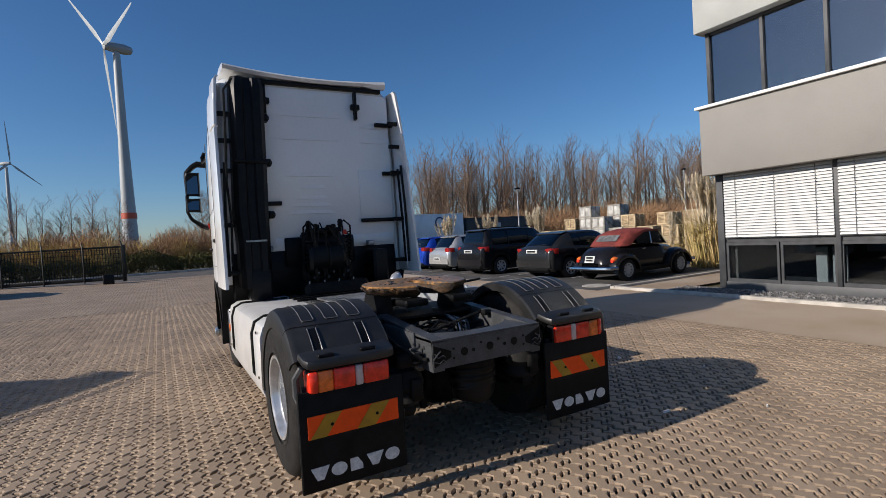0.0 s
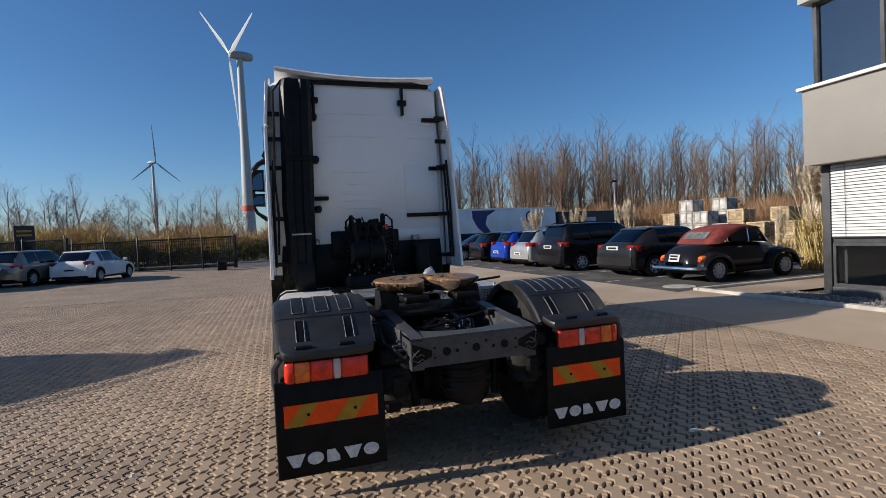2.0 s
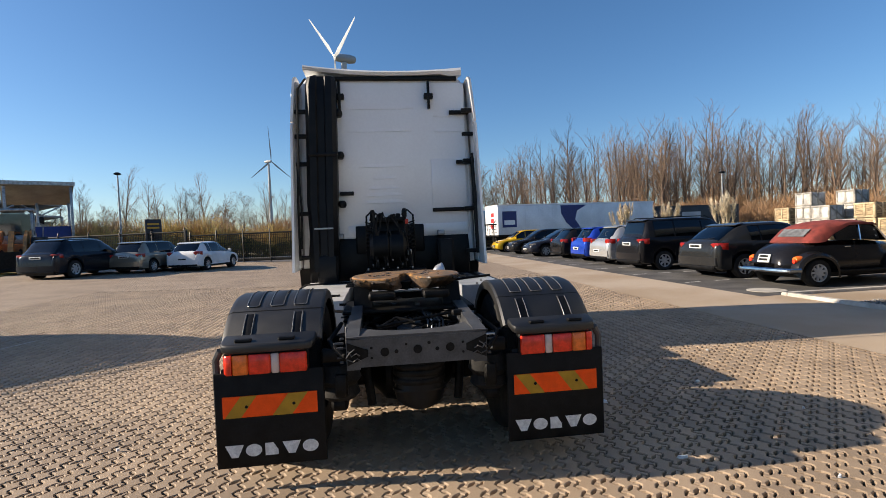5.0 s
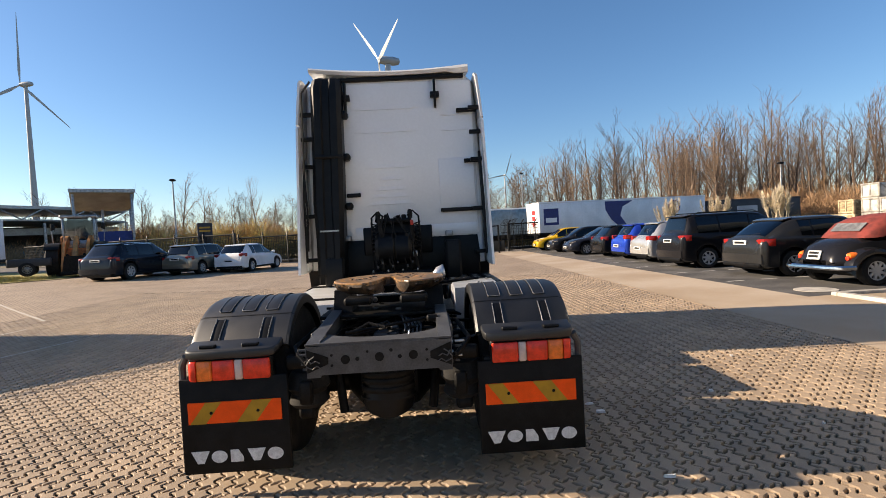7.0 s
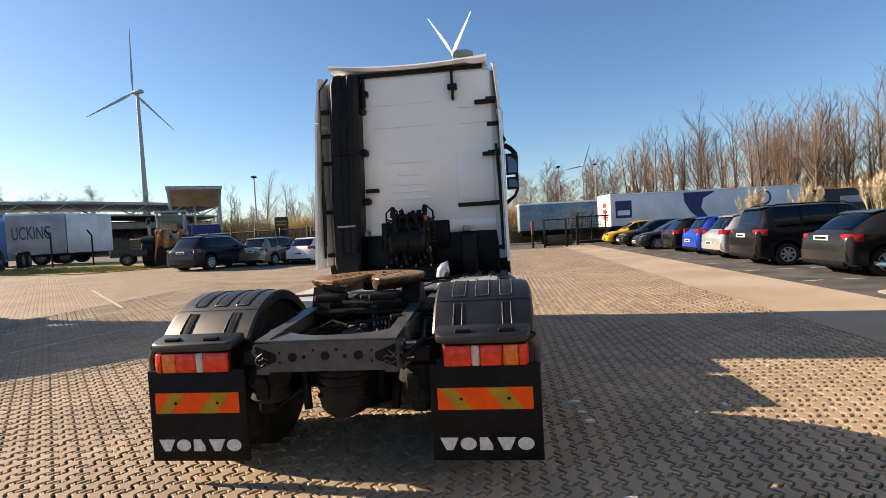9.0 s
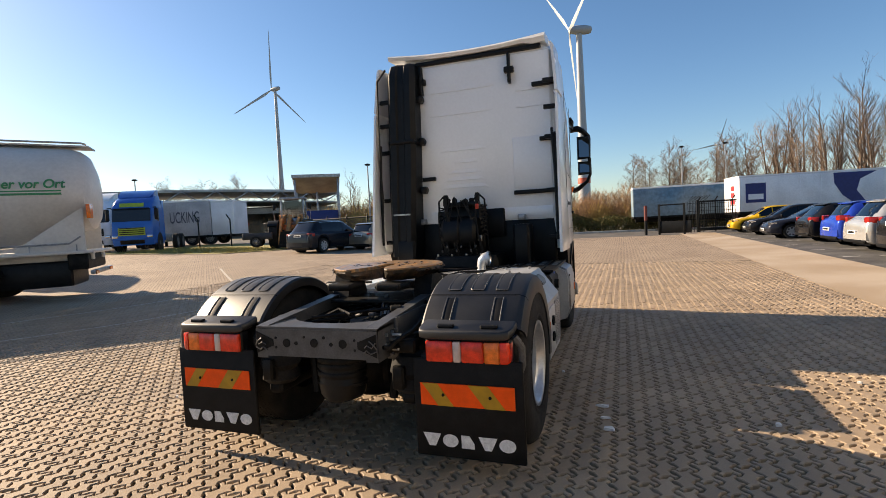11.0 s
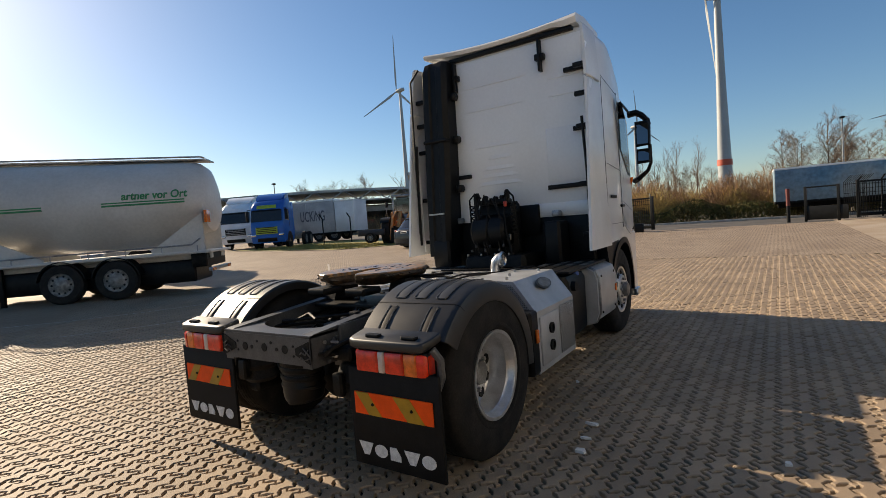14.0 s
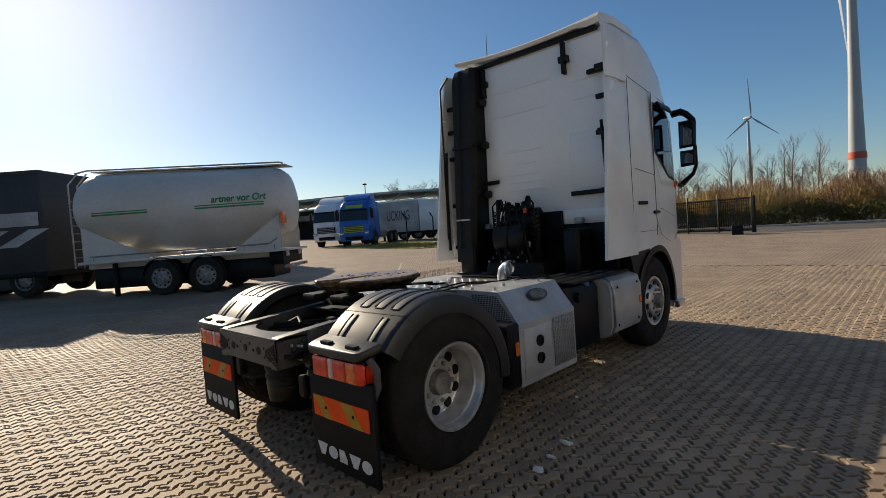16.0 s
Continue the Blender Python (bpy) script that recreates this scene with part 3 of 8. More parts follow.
# ---- wind turbines ----
def turbine(x, y, hub, yaw, spin, label, rr, band=True, thick=1.0, tilt=0.0):
    t = thing("wind_turbine", label, "wind turbine", "wind turbines", pose(x, y, 0))
    s = hub / 58.0 * thick
    k = hub
    part("tower", Mesh().lathe([(2.1 * s, -1), (1.25 * s, k * 0.55), (0.85 * s, k - 1)], (0, 0, 0), "z", 24), M["turbine"], t, "pale tapering tower")
    if band:
        part("band", Mesh().lathe([(1.93 * s, 0), (1.9 * s, 0.028 * k)], (0, 0, k * 0.2), "z", 24), M["turbine_red"], t, "red ring round the tower")
    c, sn = math.cos(radians(yaw)), math.sin(radians(yaw))
    n = Mesh().loft([[(r * 1.3 * s * math.cos(a), yy * s, k + r * 1.3 * s * math.sin(a)) for a in [2 * math.pi * j / 14 for j in range(14)]]
                     for yy, r in ((-3.2, 0.25), (-2.9, 0.8), (-1.0, 1.0), (2.0, 1.05), (3.6, 0.8), (4.0, 0.3))])
    part("nacelle", n.moved(Matrix.Translation((0, 0, 0)) @ Matrix.Rotation(radians(yaw), 4, "Z")), M["turbine"], t)
    for i in range(3):
        a = radians(spin + 120 * i)
        m = Matrix.Translation((0, 0, k)) @ Matrix.Rotation(radians(yaw), 4, "Z") @ Matrix.Translation((0, -3.0 * s, 0)) @ Matrix.Rotation(radians(tilt), 4, "X") @ Matrix.Rotation(a, 4, "Y")
        bl = Mesh().loft([[(w * s * cx, d * s * cy, h * rr) for cx, cy in ((-0.5, 0), (0, 0.5), (0.9, 0), (0, -0.5))]
                          for h, w, d in ((0.0, 0.5, 0.5), (0.05, 0.55, 0.5), (0.2, 1.25, 0.35), (0.6, 0.75, 0.2), (0.95, 0.35, 0.1), (1.0, 0.1, 0.05))])
        part("blade", bl.moved(m), M["turbine"], t)
    return t


turbine(-6.95, 128.1, 47.0, 292, 80, "large white wind turbine with a red band", 18.0, True, 1.0, 12)
turbine(-168.0, 221.0, 76.0, 264, 4, "white wind turbine behind the hall", 30.0, False, 0.62, -5)
turbine(-38.5, 186.0, 30.0, 60, -4, "small distant white wind turbine", 12.5, False, 0.8)
turbine(50.0, 300.0, 35.0, 20, 20, "far white wind turbine behind bare trees", 14.0, False, 0.7)


# ---- trees ----
def bare_tree(seed, height, spread, upright, levels=4, dense=False):
    """Trunk, limbs and twigs of a leafless tree: trunk mesh and crown mesh."""
    rnd = random.Random(seed)
    trunk, crown = Mesh(), Mesh()

    def grow(p, d, length, r, level):
        pts, rs = [p], [r]
        q = Vector(p)
        segs = 4 if level == 0 else 3
        for i in range(segs):
            d = (d + Vector((rnd.uniform(-1, 1), rnd.uniform(-1, 1), rnd.uniform(-0.3, 0.6))) * (0.05 if level == 0 else 0.16)).normalized()
            q = q + d * (length / segs)
            pts.append(tuple(q)), rs.append(r * (1 - 0.75 * (i + 1) / segs) if level else r * (1 - 0.8 * (i + 1) / segs))
        (trunk if level == 0 else crown).tube(pts, rs, 6 if level == 0 else 3, False)
        if level >= levels:
            return
        count = {0: 20, 1: 8, 2: 6, 3: 3}[level] if dense else {0: 15, 1: 5, 2: 4, 3: 3}[level]
        for k in range(count):
            f = (0.34 + 0.64 * (k + rnd.random()) / count) if level == 0 else (0.25 + 0.75 * (k + rnd.random()) / count)
            i = min(int(f * segs), segs - 1)
            a, b2 = Vector(pts[i]), Vector(pts[i + 1])
            start = a.lerp(b2, f * segs - i)
            ang = rnd.uniform(0, 2 * math.pi)
            side = Vector((math.cos(ang), math.sin(ang), 0))
            base_d = (b2 - a).normalized()
            nd = (base_d * upright + side * spread + Vector((0, 0, 0.35 if level else 0.5))).normalized()
            nl = length * ((0.34 if level == 0 else 0.52) * rnd.uniform(0.6, 1.1)) * (1.15 - 0.55 * f if level == 0 else 1)
            grow(tuple(start), nd, nl, max(0.012, rs[i] * 0.5), level + 1)

    grow((0, 0, -0.2), Vector((rnd.uniform(-0.05, 0.05), rnd.uniform(-0.05, 0.05), 1)), height, height * 0.0135, 0)
    return trunk, crown


def tree_kind(seed, height, spread, upright, label, levels=4, dense=False):
    tr, cr = bare_tree(seed, height, spread, upright, levels, dense)
    t = thing("tree", label, "tree", "bare trees")
    part("trunk", tr, M["bark"], t)
    part("crown", cr, M["bark"], t)
    return t


TALL = [tree_kind(s, 12.5, 0.72, 0.8, "tall bare poplar-like tree in winter", 3) for s in (1, 2, 3, 4, 5)]
WIDE = [tree_kind(s, 8.0, 1.0, 0.55, "bare round-crowned tree in winter", 3, True) for s in (11, 12, 13, 14)]
rnd = random.Random(8)


def plant(kind, x, y, z, s):
    return copy_thing(kind, pose(x, y, z, 0, 0, rnd.uniform(0, 360)) @ Matrix.Diagonal((s * rnd.uniform(0.9, 1.1), s, s * rnd.uniform(0.9, 1.12), 1)))


wood = [(14, 66), (22, 55), (30, 48), (40, 42.5), (52, 38), (66, 32)]
for i in range(185):
    f = rnd.random() * (len(wood) - 1.001)
    (xa, ya), (xb, yb) = wood[int(f)], wood[int(f) + 1]
    q = f - int(f)
    d = rnd.uniform(0, 20)
    plant(TALL[i % 5], xa + (xb - xa) * q + d * 0.55 + rnd.uniform(-1, 1), ya + (yb - ya) * q + d * 0.8, 0, rnd.uniform(0.6, 0.9) * (1 + d * 0.012))
for i in range(16):                                     # looser trees behind the road
    plant(WIDE[i % 4], 4 + i * 0.8 + rnd.uniform(-1, 1), 62 + rnd.uniform(-4, 14), 0, rnd.uniform(0.8, 1.05))
for i in range(80):                                     # far trees to the other side
    az = radians(4 + i * 0.45 + rnd.uniform(-0.4, 0.4))
    d = rnd.uniform(72, 100)
    plant(WIDE[i % 4] if rnd.random() < 0.6 else TALL[i % 5], -math.sin(az) * d, math.cos(az) * d, 0.6, rnd.uniform(0.58, 0.9) * (0.85 if i % 4 else 1.12))
for i in range(16):                                     # behind the hall
    az = radians(42 + i * 0.9)
    plant(WIDE[i % 4], -math.sin(az) * 112, math.cos(az) * 112, 1.0, rnd.uniform(1.1, 1.45) * (0.6 if i > 8 else 1))
for i in range(14):                                     # behind the tank trailer
    az = radians(66 + i * 1.0)
    plant(WIDE[i % 4], -math.sin(az) * 85, math.cos(az) * 85, 1.2, rnd.uniform(0.7, 1.0))
for t in TALL + WIDE:
    t.matrix_basis = pose(rnd.uniform(36, 60), rnd.uniform(58, 70), 0)


# ---- shrubs ----
def thicket(seed, width, depth, height, count, thick=0.012, droop=0.25):
    """Many rounded leafless bushes side by side: fine twigs that point every way, denser near the outside."""
    r = random.Random(seed)
    m = Mesh()
    bushes = []
    for i in range(int(width * depth * 0.9)):
        h = height * r.uniform(0.45, 1.0)
        bushes.append((r.uniform(0, width), r.uniform(0, depth), h, h * r.uniform(0.3, 0.5)))
    for i in range(count):
        bx, by, h, rad = r.choice(bushes)
        a, e = r.uniform(0, 6.28), math.asin(r.uniform(0.0, 1.0))
        f = r.random() ** 0.45
        way = Vector((math.cos(a) * math.cos(e), math.sin(a) * math.cos(e), math.sin(e)))
        p0 = Vector((bx + way.x * rad * f, by + way.y * rad * f, max(0.02, h * (0.3 + 0.62 * way.z * f) * (1.0 if f > 0.4 else 0.7))))
        turn = Vector((r.uniform(-1, 1), r.uniform(-1, 1), r.uniform(-0.4, 1.0)))
        ln = height * r.uniform(0.06, 0.2)
        d = (way * 0.8 + turn * (0.5 + droop) + Vector((0, 0, 0.5))).normalized()
        p1 = p0 + d * ln * 0.55
        p2 = p1 + (d + turn * 0.35).normalized() * ln * 0.5
        w = d.cross(Vector((r.uniform(-1, 1), r.uniform(-1, 1), r.uniform(-1, 1)))).normalized() * thick * r.uniform(0.5, 1.3)
        m.add([p0 - w, p0 + w, p1 + w * 0.7, p1 - w * 0.7, p2], [(0, 1, 2, 3), (3, 2, 4)])
    for bx, by, h, rad in bushes:                           # main stems
        for k in range(4):
            a = r.uniform(0, 6.28)
            tip = Vector((bx + math.cos(a) * rad * 0.7, by + math.sin(a) * rad * 0.7, h * r.uniform(0.6, 1.0)))
            m.tube([(bx, by, -0.1), (bx + (tip.x - bx) * 0.35, by + (tip.y - by) * 0.35, tip.z * 0.55), tip], [0.035, 0.022, 0.006], 3, False)
    return m


def leaves(seed, width, depth, height, count, size):
    """Small leaf blades that fill a hedge."""
    r = random.Random(seed)
    m = Mesh()
    for i in range(count):
        x, y = r.uniform(0, width), r.uniform(0, depth)
        top = height * (0.7 + 0.3 * math.sin(x * 1.1 + seed) * math.sin(x * 0.37 + 1)) * (1 - 0.5 * abs(2 * y / depth - 1) ** 3)
        z = top * r.random() ** 0.6
        q = Euler((r.uniform(0, 6), r.uniform(0, 6), r.uniform(0, 6))).to_matrix()
        s = size * r.uniform(0.6, 1.4)
        m.add([Vector((x, y, z)) + q @ Vector(p) * s for p in ((-1, 0, 0), (0, -0.45, 0), (1, 0, 0.2), (0, 0.45, 0))], [(0, 1, 2, 3)])
    return m


def bank(name, mesh, mat, places, label, category):
    me = mesh.data(name, mat, 0)
    for x, y, z, rz, s in places:
        o = new(name, me)
        o.matrix_basis = pose(x, y, z, 0, 0, rz) @ Matrix.Diagonal((1, 1, s, 1))
        tagged(o, label, category, "", "stuff")


TW = thicket(1, 9.0, 5.0, 4.5, 17000, 0.017)
bank("shrub_bank", TW, M["twig"], [(-31 + 8.6 * i, 42.0, 0.3 if i < 3 else 0.0, 0, 0.95 - 0.05 * (i % 3)) for i in range(5)], "leafless brown shrubs on the far side of the road", "shrubs")
bank("yellow_shrub_bank", thicket(2, 9.0, 2.6, 3.6, 9000, 0.014), M["twig_yellow"], [(-31 + 8.6 * i, 41.0, 0.3, 0, (1.05, 1.1, 0.85)[i]) for i in range(3)] + [(-4.6, 41.6, 0, 0, 0.8)], "yellowish leafless shrubs behind the road", "shrubs")
bank("wood_undergrowth", thicket(3, 14.0, 6.0, 4.0, 20000, 0.02), M["twig"], [(11, 58, 0, 0, 1.1), (18, 54, 0, -38, 1.1), (26, 45.5, 0, -33, 1.1), (37, 39.5, 0, -24, 1.15), (49, 34, 0, -22, 1.15), (61, 30, 0, -25, 1.2), (16, 70, 0, -15, 1.5), (27, 60, 0, -38, 1.6), (38, 53, 0, -30, 1.6), (50, 48, 0, -25, 1.6), (62, 44, 0, -25, 1.6)], "brown undergrowth below the bare trees", "shrubs")
bank("far_undergrowth", thicket(4, 16.0, 6.0, 2.8, 9000, 0.024), M["twig"], [(-16 * i - 16, 56 - 1.5 * i, 0.4, 6, 1.2) for i in range(5)], "distant brown scrub under bare trees", "shrubs")
bank("evergreen_hedge", leaves(5, 9.0, 1.6, 1.9, 9000, 0.075), M["leaf"], [(-14 + 8.8 * i, 40.2, 0.0, 0, 1.0) for i in range(3)], "low dark evergreen hedge along the road kerb", "hedge")


# ---- tractor unit ----
def arc(cy, cz, r, a0, a1, n):
    """Points (y, z) on an arc; angles in degrees from +y towards up."""
    return [(cy + r * math.cos(radians(a0 + (a1 - a0) * i / n)), cz + r * math.sin(radians(a0 + (a1 - a0) * i / n))) for i in range(n + 1)]


def truck_wheel(parent, x_out, y, side, r=0.53, rim_r=0.276, width=0.29, steer=False, z=0.53):
    """A truck wheel whose outer face lies at x_out, on the side +1 or -1."""
    s = side
    w = part("wheel", Mesh().lathe([(rim_r, -s * 0.02), (rim_r + 0.05, 0.0), (r - 0.06, 0.0), (r - 0.02, -s * 0.02), (r, -s * 0.05), (r, -s * (width - 0.05)), (r - 0.02, -s * (width - 0.02)), (r - 0.06, -s * width), (rim_r, -s * (width - 0.02)), (rim_r - 0.01, -s * width * 0.5), (rim_r, -s * 0.02)],
                                   (x_out, y, z), "x", 56, False), M["tyre"], parent, "worn black truck tyre")
    w.name = "wheel"
    g = Mesh()
    for k in range(4):
        d = -s * (0.075 + k * (width - 0.15) / 3)
        g.lathe([(r + 0.002, d - 0.006), (r - 0.012, d - 0.004), (r - 0.012, d + 0.004), (r + 0.002, d + 0.006)], (x_out, y, z), "x", 40, False)
    part("tread_groove", g, M["dark_metal"], w)
    part("sidewall_ring", Mesh().lathe([(rim_r + 0.03, 0.002 * s), (rim_r + 0.045, 0.006 * s), (rim_r + 0.06, 0.002 * s)], (x_out, y, z), "x", 48, False), M["tyre"], w)
    if steer:
        prof = [(rim_r + 0.012, -0.03 * s), (rim_r + 0.008, -0.005 * s), (rim_r - 0.015, -0.01 * s), (rim_r - 0.03, -0.05 * s), (rim_r - 0.05, -0.06 * s), (0.175, 0.01 * s), (0.14, 0.02 * s), (0.0, 0.02 * s)]
        face, bolt_r, hole_r = 0.02, 0.135, 0.198
    else:
        prof = [(rim_r + 0.012, -0.03 * s), (rim_r + 0.01, -0.002 * s), (rim_r - 0.01, -0.004 * s), (rim_r - 0.02, -0.02 * s), (rim_r - 0.022, -0.05 * s), (rim_r - 0.034, -0.065 * s), (rim_r - 0.036, -0.13 * s), (rim_r - 0.046, -0.15 * s), (0.222, -0.185 * s), (0.212, -0.192 * s), (0.165, -0.19 * s), (0.155, -0.175 * s), (0.08, -0.17 * s)]
        face, bolt_r, hole_r = -0.175, 0.128, 0.19
    rim = part("rim", Mesh().lathe(prof, (x_out, y, z), "x", 56, False), M["silver_paint"], w, "silver steel rim with hand holes")
    for k in range(10):
        a = 2 * math.pi * k / 10 + 0.2
        hx = x_out + s * ((-0.012 if steer else -0.191))
        part("hand_hole", Mesh().lathe([(0.0, -0.004), (0.036, -0.004), (0.036, 0.006 * s), (0.0, 0.006 * s)], (hx, y + hole_r * math.cos(a), z + hole_r * math.sin(a)), "x", 14), M["dark_metal"], w)
        bx = x_out + s * face
        part("wheel_nut", Mesh().lathe([(0.0, -0.01 * s), (0.017, -0.01 * s), (0.016, 0.022 * s), (0.0, 0.026 * s)], (bx, y + bolt_r * math.cos(a + 0.3), z + bolt_r * math.sin(a + 0.3)), "x", 6), M["steel"], w)
    hub = [(0.09, face * s - 0.02 * s), (0.085, (face + 0.03) * s), (0.075, (face + 0.055) * s), (0.06, (face + 0.06) * s), (0.0, (face + 0.058) * s)]
    part("hub", Mesh().lathe(hub, (x_out, y, z), "x", 24), M["dull_rim"], w)
    return w


def fender(parent, s):
    """Black mudguard over the driven wheels on side s, with its ribs."""
    xi, xo = 0.6, 1.235
    cy, cz, r = 0.63, 0.52, 0.625
    angs = [-6 + 6 * i for i in range(28)]
    sec = [(xi, -0.07), (xi, -0.012), (xi + 0.015, 0.0), (xo - 0.05, 0.0), (xo - 0.015, -0.015), (xo, -0.05), (xo, -0.13), (xo - 0.012, -0.13), (xo - 0.014, -0.05), (xo - 0.06, -0.018), (xi + 0.02, -0.018), (xi + 0.012, -0.07)]

    def ring(a, rr):
        c, sn = math.cos(radians(a)), math.sin(radians(a))
        sq = 1.0 + 0.04 * max(0.0, abs(c)) ** 3
        return [(s * x, cy + (rr + d) * sq * c, cz + (rr + d) * sn) for x, d in sec]
    f = part("mudguard", Mesh().loft([ring(a, r) for a in angs if a <= 146]), M["fender"], parent, "black plastic mudguard with raised ribs")
    def over(x, a, lift):
        """A point on the mudguard's skin at angle a, lifted off it."""
        c, sn = math.cos(radians(a)), math.sin(radians(a))
        sq = 1.0 + 0.04 * max(0.0, abs(c)) ** 3
        return (s * x, cy + (r + lift) * sq * c, cz + (r + lift) * sn)

    for x0, x1, a0, a1 in [(0.715, 0.8, 58, 117), (0.868, 0.955, 58, 117), (1.03, 1.108, 58, 117), (0.732, 0.786, 124, 147), (1.04, 1.094, 124, 147)]:
        strap = a0 > 100
        rings = []
        for i in range(13):
            a = a0 + (a1 - a0) * i / 12
            h = (0.003 if strap else 0.004) if 0 < i < 12 else 0.001
            rings.append([over(x, a, d) for x, d in ((x0, -0.006), (x0 + 0.001, h * 0.7), (x0 + 0.005, h), (x1 - 0.005, h), (x1 - 0.001, h * 0.7), (x1, -0.006))])
        part("rib", Mesh().loft(rings), M["black_plastic"] if strap else M["fender"], f)
        # raised edge that turns the corners of the strip, pale from wear and painted glints
        h = 0.003 if strap else 0.004
        run = [over(x0, a0 + (a1 - 1 - a0) * i / 12, h) for i in range(13)] + [over(x0 + 0.008, a1, h), over(x1 - 0.008, a1, h)] + [over(x1, a1 - 1 - (a1 - 1 - a0) * i / 12, h) for i in range(13)]
        part("rib_edge", Mesh().tube(run, 0.0042 if strap else 0.0034, 6), M["rib_edge"], f)
    m = Mesh()
    rings = [ring(a, r + 0.0015) for a in (121, 121.6)]
    m.loft([[(p[0], p[1], p[2]) for p in q[1:6]] for q in rings], False, False)
    part("seam", m, M["dark_metal"], f)
    edge = [(0.63, 0.12), (0.63, 0.02), (0.645, -0.02), (0.68, -0.035), (1.14, -0.035), (1.178, -0.02), (1.195, 0.02), (1.2, 0.12)]
    lip = Mesh().loft([[(s * (0.915 + (x - 0.915) * k), 0.12 + (y - 0.12) * k, z + (y + 0.035) * 0.2) for x, y in edge] for z, k in ((0.845, 0.94), (0.852, 0.99), (0.862, 1.0), (0.884, 1.0), (0.894, 0.985), (0.9, 0.95))])
    part("lamp_shelf", lip, M["fender"], f)
    for x in (0.8, 1.06):
        part("clip", Mesh().box(min(s * (x - 0.05), s * (x + 0.05)), max(s * (x - 0.05), s * (x + 0.05)), 0.0, 0.04, 0.905, 0.925, 0.006), M["black_plastic"], f)
    side = Mesh()
    side.tube([(s * 1.2, 0.03, 0.86), (s * 1.235, 0.05, 0.8), (s * 1.235, 0.05, 0.7), (s * 1.215, 0.03, 0.64)], 0.022, 8)
    part("side_bracket", side, M["chassis"], f)
    return f


def tail_lamp(parent, s):
    lamp = part("tail_lamp", Mesh().box(min(s * 0.67, s * 1.18), max(s * 0.67, s * 1.18), 0.0, 0.075, 0.7, 0.84, 0.012), M["black_plastic"], parent)
    for a, b2, m in ((0.68, 0.844, "red_lens"), (0.846, 0.894, "clear_lens"), (0.896, 1.029, "red_lens"), (1.031, 1.124, "orange_lens")):
        part("lens", Mesh().box(min(s * a, s * b2), max(s * a, s * b2), -0.022, 0.012, 0.712, 0.832, 0.009), M[m], lamp)
    turn = [(1.126, -0.022), (1.15, -0.021), (1.168, -0.013), (1.178, 0.004), (1.182, 0.03), (1.182, 0.07), (1.126, 0.07)]
    part("lens", Mesh().loft([[(s * (1.126 + (x - 1.126) * k), y + (0.006 if k < 1 else 0), z) for x, y in turn] for z, k in ((0.712, 0.9), (0.722, 1.0), (0.822, 1.0), (0.832, 0.9))]), M["red_lens"], lamp, "wrap-round end of the tail lamp")
    return lamp


def mud_flap(parent, s):
    x0, x1 = (0.585, 1.245) if s > 0 else (-1.245, -0.585)
    f = part("mud_flap", Mesh().box(x0, x1, 0.005, 0.028, 0.135, 0.72, 0.006), M["flap"], parent, "black rubber mud flap")
    part("flap_bracket", Mesh().box(x0 + 0.04, x1 - 0.08, 0.03, 0.075, 0.6, 0.74, 0.008), M["black_plastic"], f)
    c0, c1, z0, z1 = (0.63, 1.195, 0.447, 0.578) if s > 0 else (-1.195, -0.63, 0.447, 0.578)
    p = part("reflector_plate", Mesh().box(c0, c1, -0.003, 0.004, z0, z1), M["fluo"], f, "fluorescent red and amber striped plate")
    d = (z1 - z0) * 0.75 * -s
    for k in ((0.0, 0.17), (0.5, 0.71)):
        a, b2 = c0 + (c1 - c0) * k[0], c0 + (c1 - c0) * k[1]
        if s < 0:
            a, b2 = a + 0.06, b2 + 0.06
        else:
            a, b2 = a + 0.06, b2 + 0.06
        poly = [(max(c0, min(c1, a - d / 2)), z0), (max(c0, min(c1, b2 - d / 2)), z0), (max(c0, min(c1, b2 + d / 2)), z1), (max(c0, min(c1, a + d / 2)), z1)]
        part("stripe", Mesh().prism(poly, "y", -0.0055, -0.0028), M["amber_film"], f)
    screws = Mesh()
    for fx in (0.25, 0.75):
        screws.lathe([(0.0, -0.012), (0.008, -0.011), (0.01, -0.006), (0.0, -0.006)], (c0 + (c1 - c0) * fx, 0.0, (z0 + z1) / 2), "y", 10)
    part("screw", screws, M["dark_metal"], f)
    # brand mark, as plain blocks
    w = (c1 - c0) * 0.98
    for i, (fw, shape) in enumerate(((0.2, "v"), (0.2, "o"), (0.17, "l"), (0.2, "v"), (0.2, "o"))):
        a = c0 + 0.005 + w * (0.205 * i)
        b2 = a + w * fw * 0.93
        zz0, zz1, mid = 0.2, 0.276, (a + b2) / 2
        if shape == "v":
            poly = [(a - 0.004, zz1), (mid - 0.02, zz0), (mid + 0.02, zz0), (b2 + 0.004, zz1)]
        elif shape == "o":
            poly = [(mid + (b2 - a) * 0.47 * math.cos(k * math.pi / 10), (zz0 + zz1) / 2 + (zz1 - zz0) * 0.5 * math.sin(k * math.pi / 10)) for k in range(20)]
        else:
            poly = [(a + 0.006, zz0), (b2 - 0.004, zz0), (b2 - 0.004, zz0 + 0.03), (a + 0.055, zz1), (a + 0.006, zz1)]
        part("mark", Mesh().prism(poly, "y", 0.0025, 0.0055), M["letter"], f)
    return f


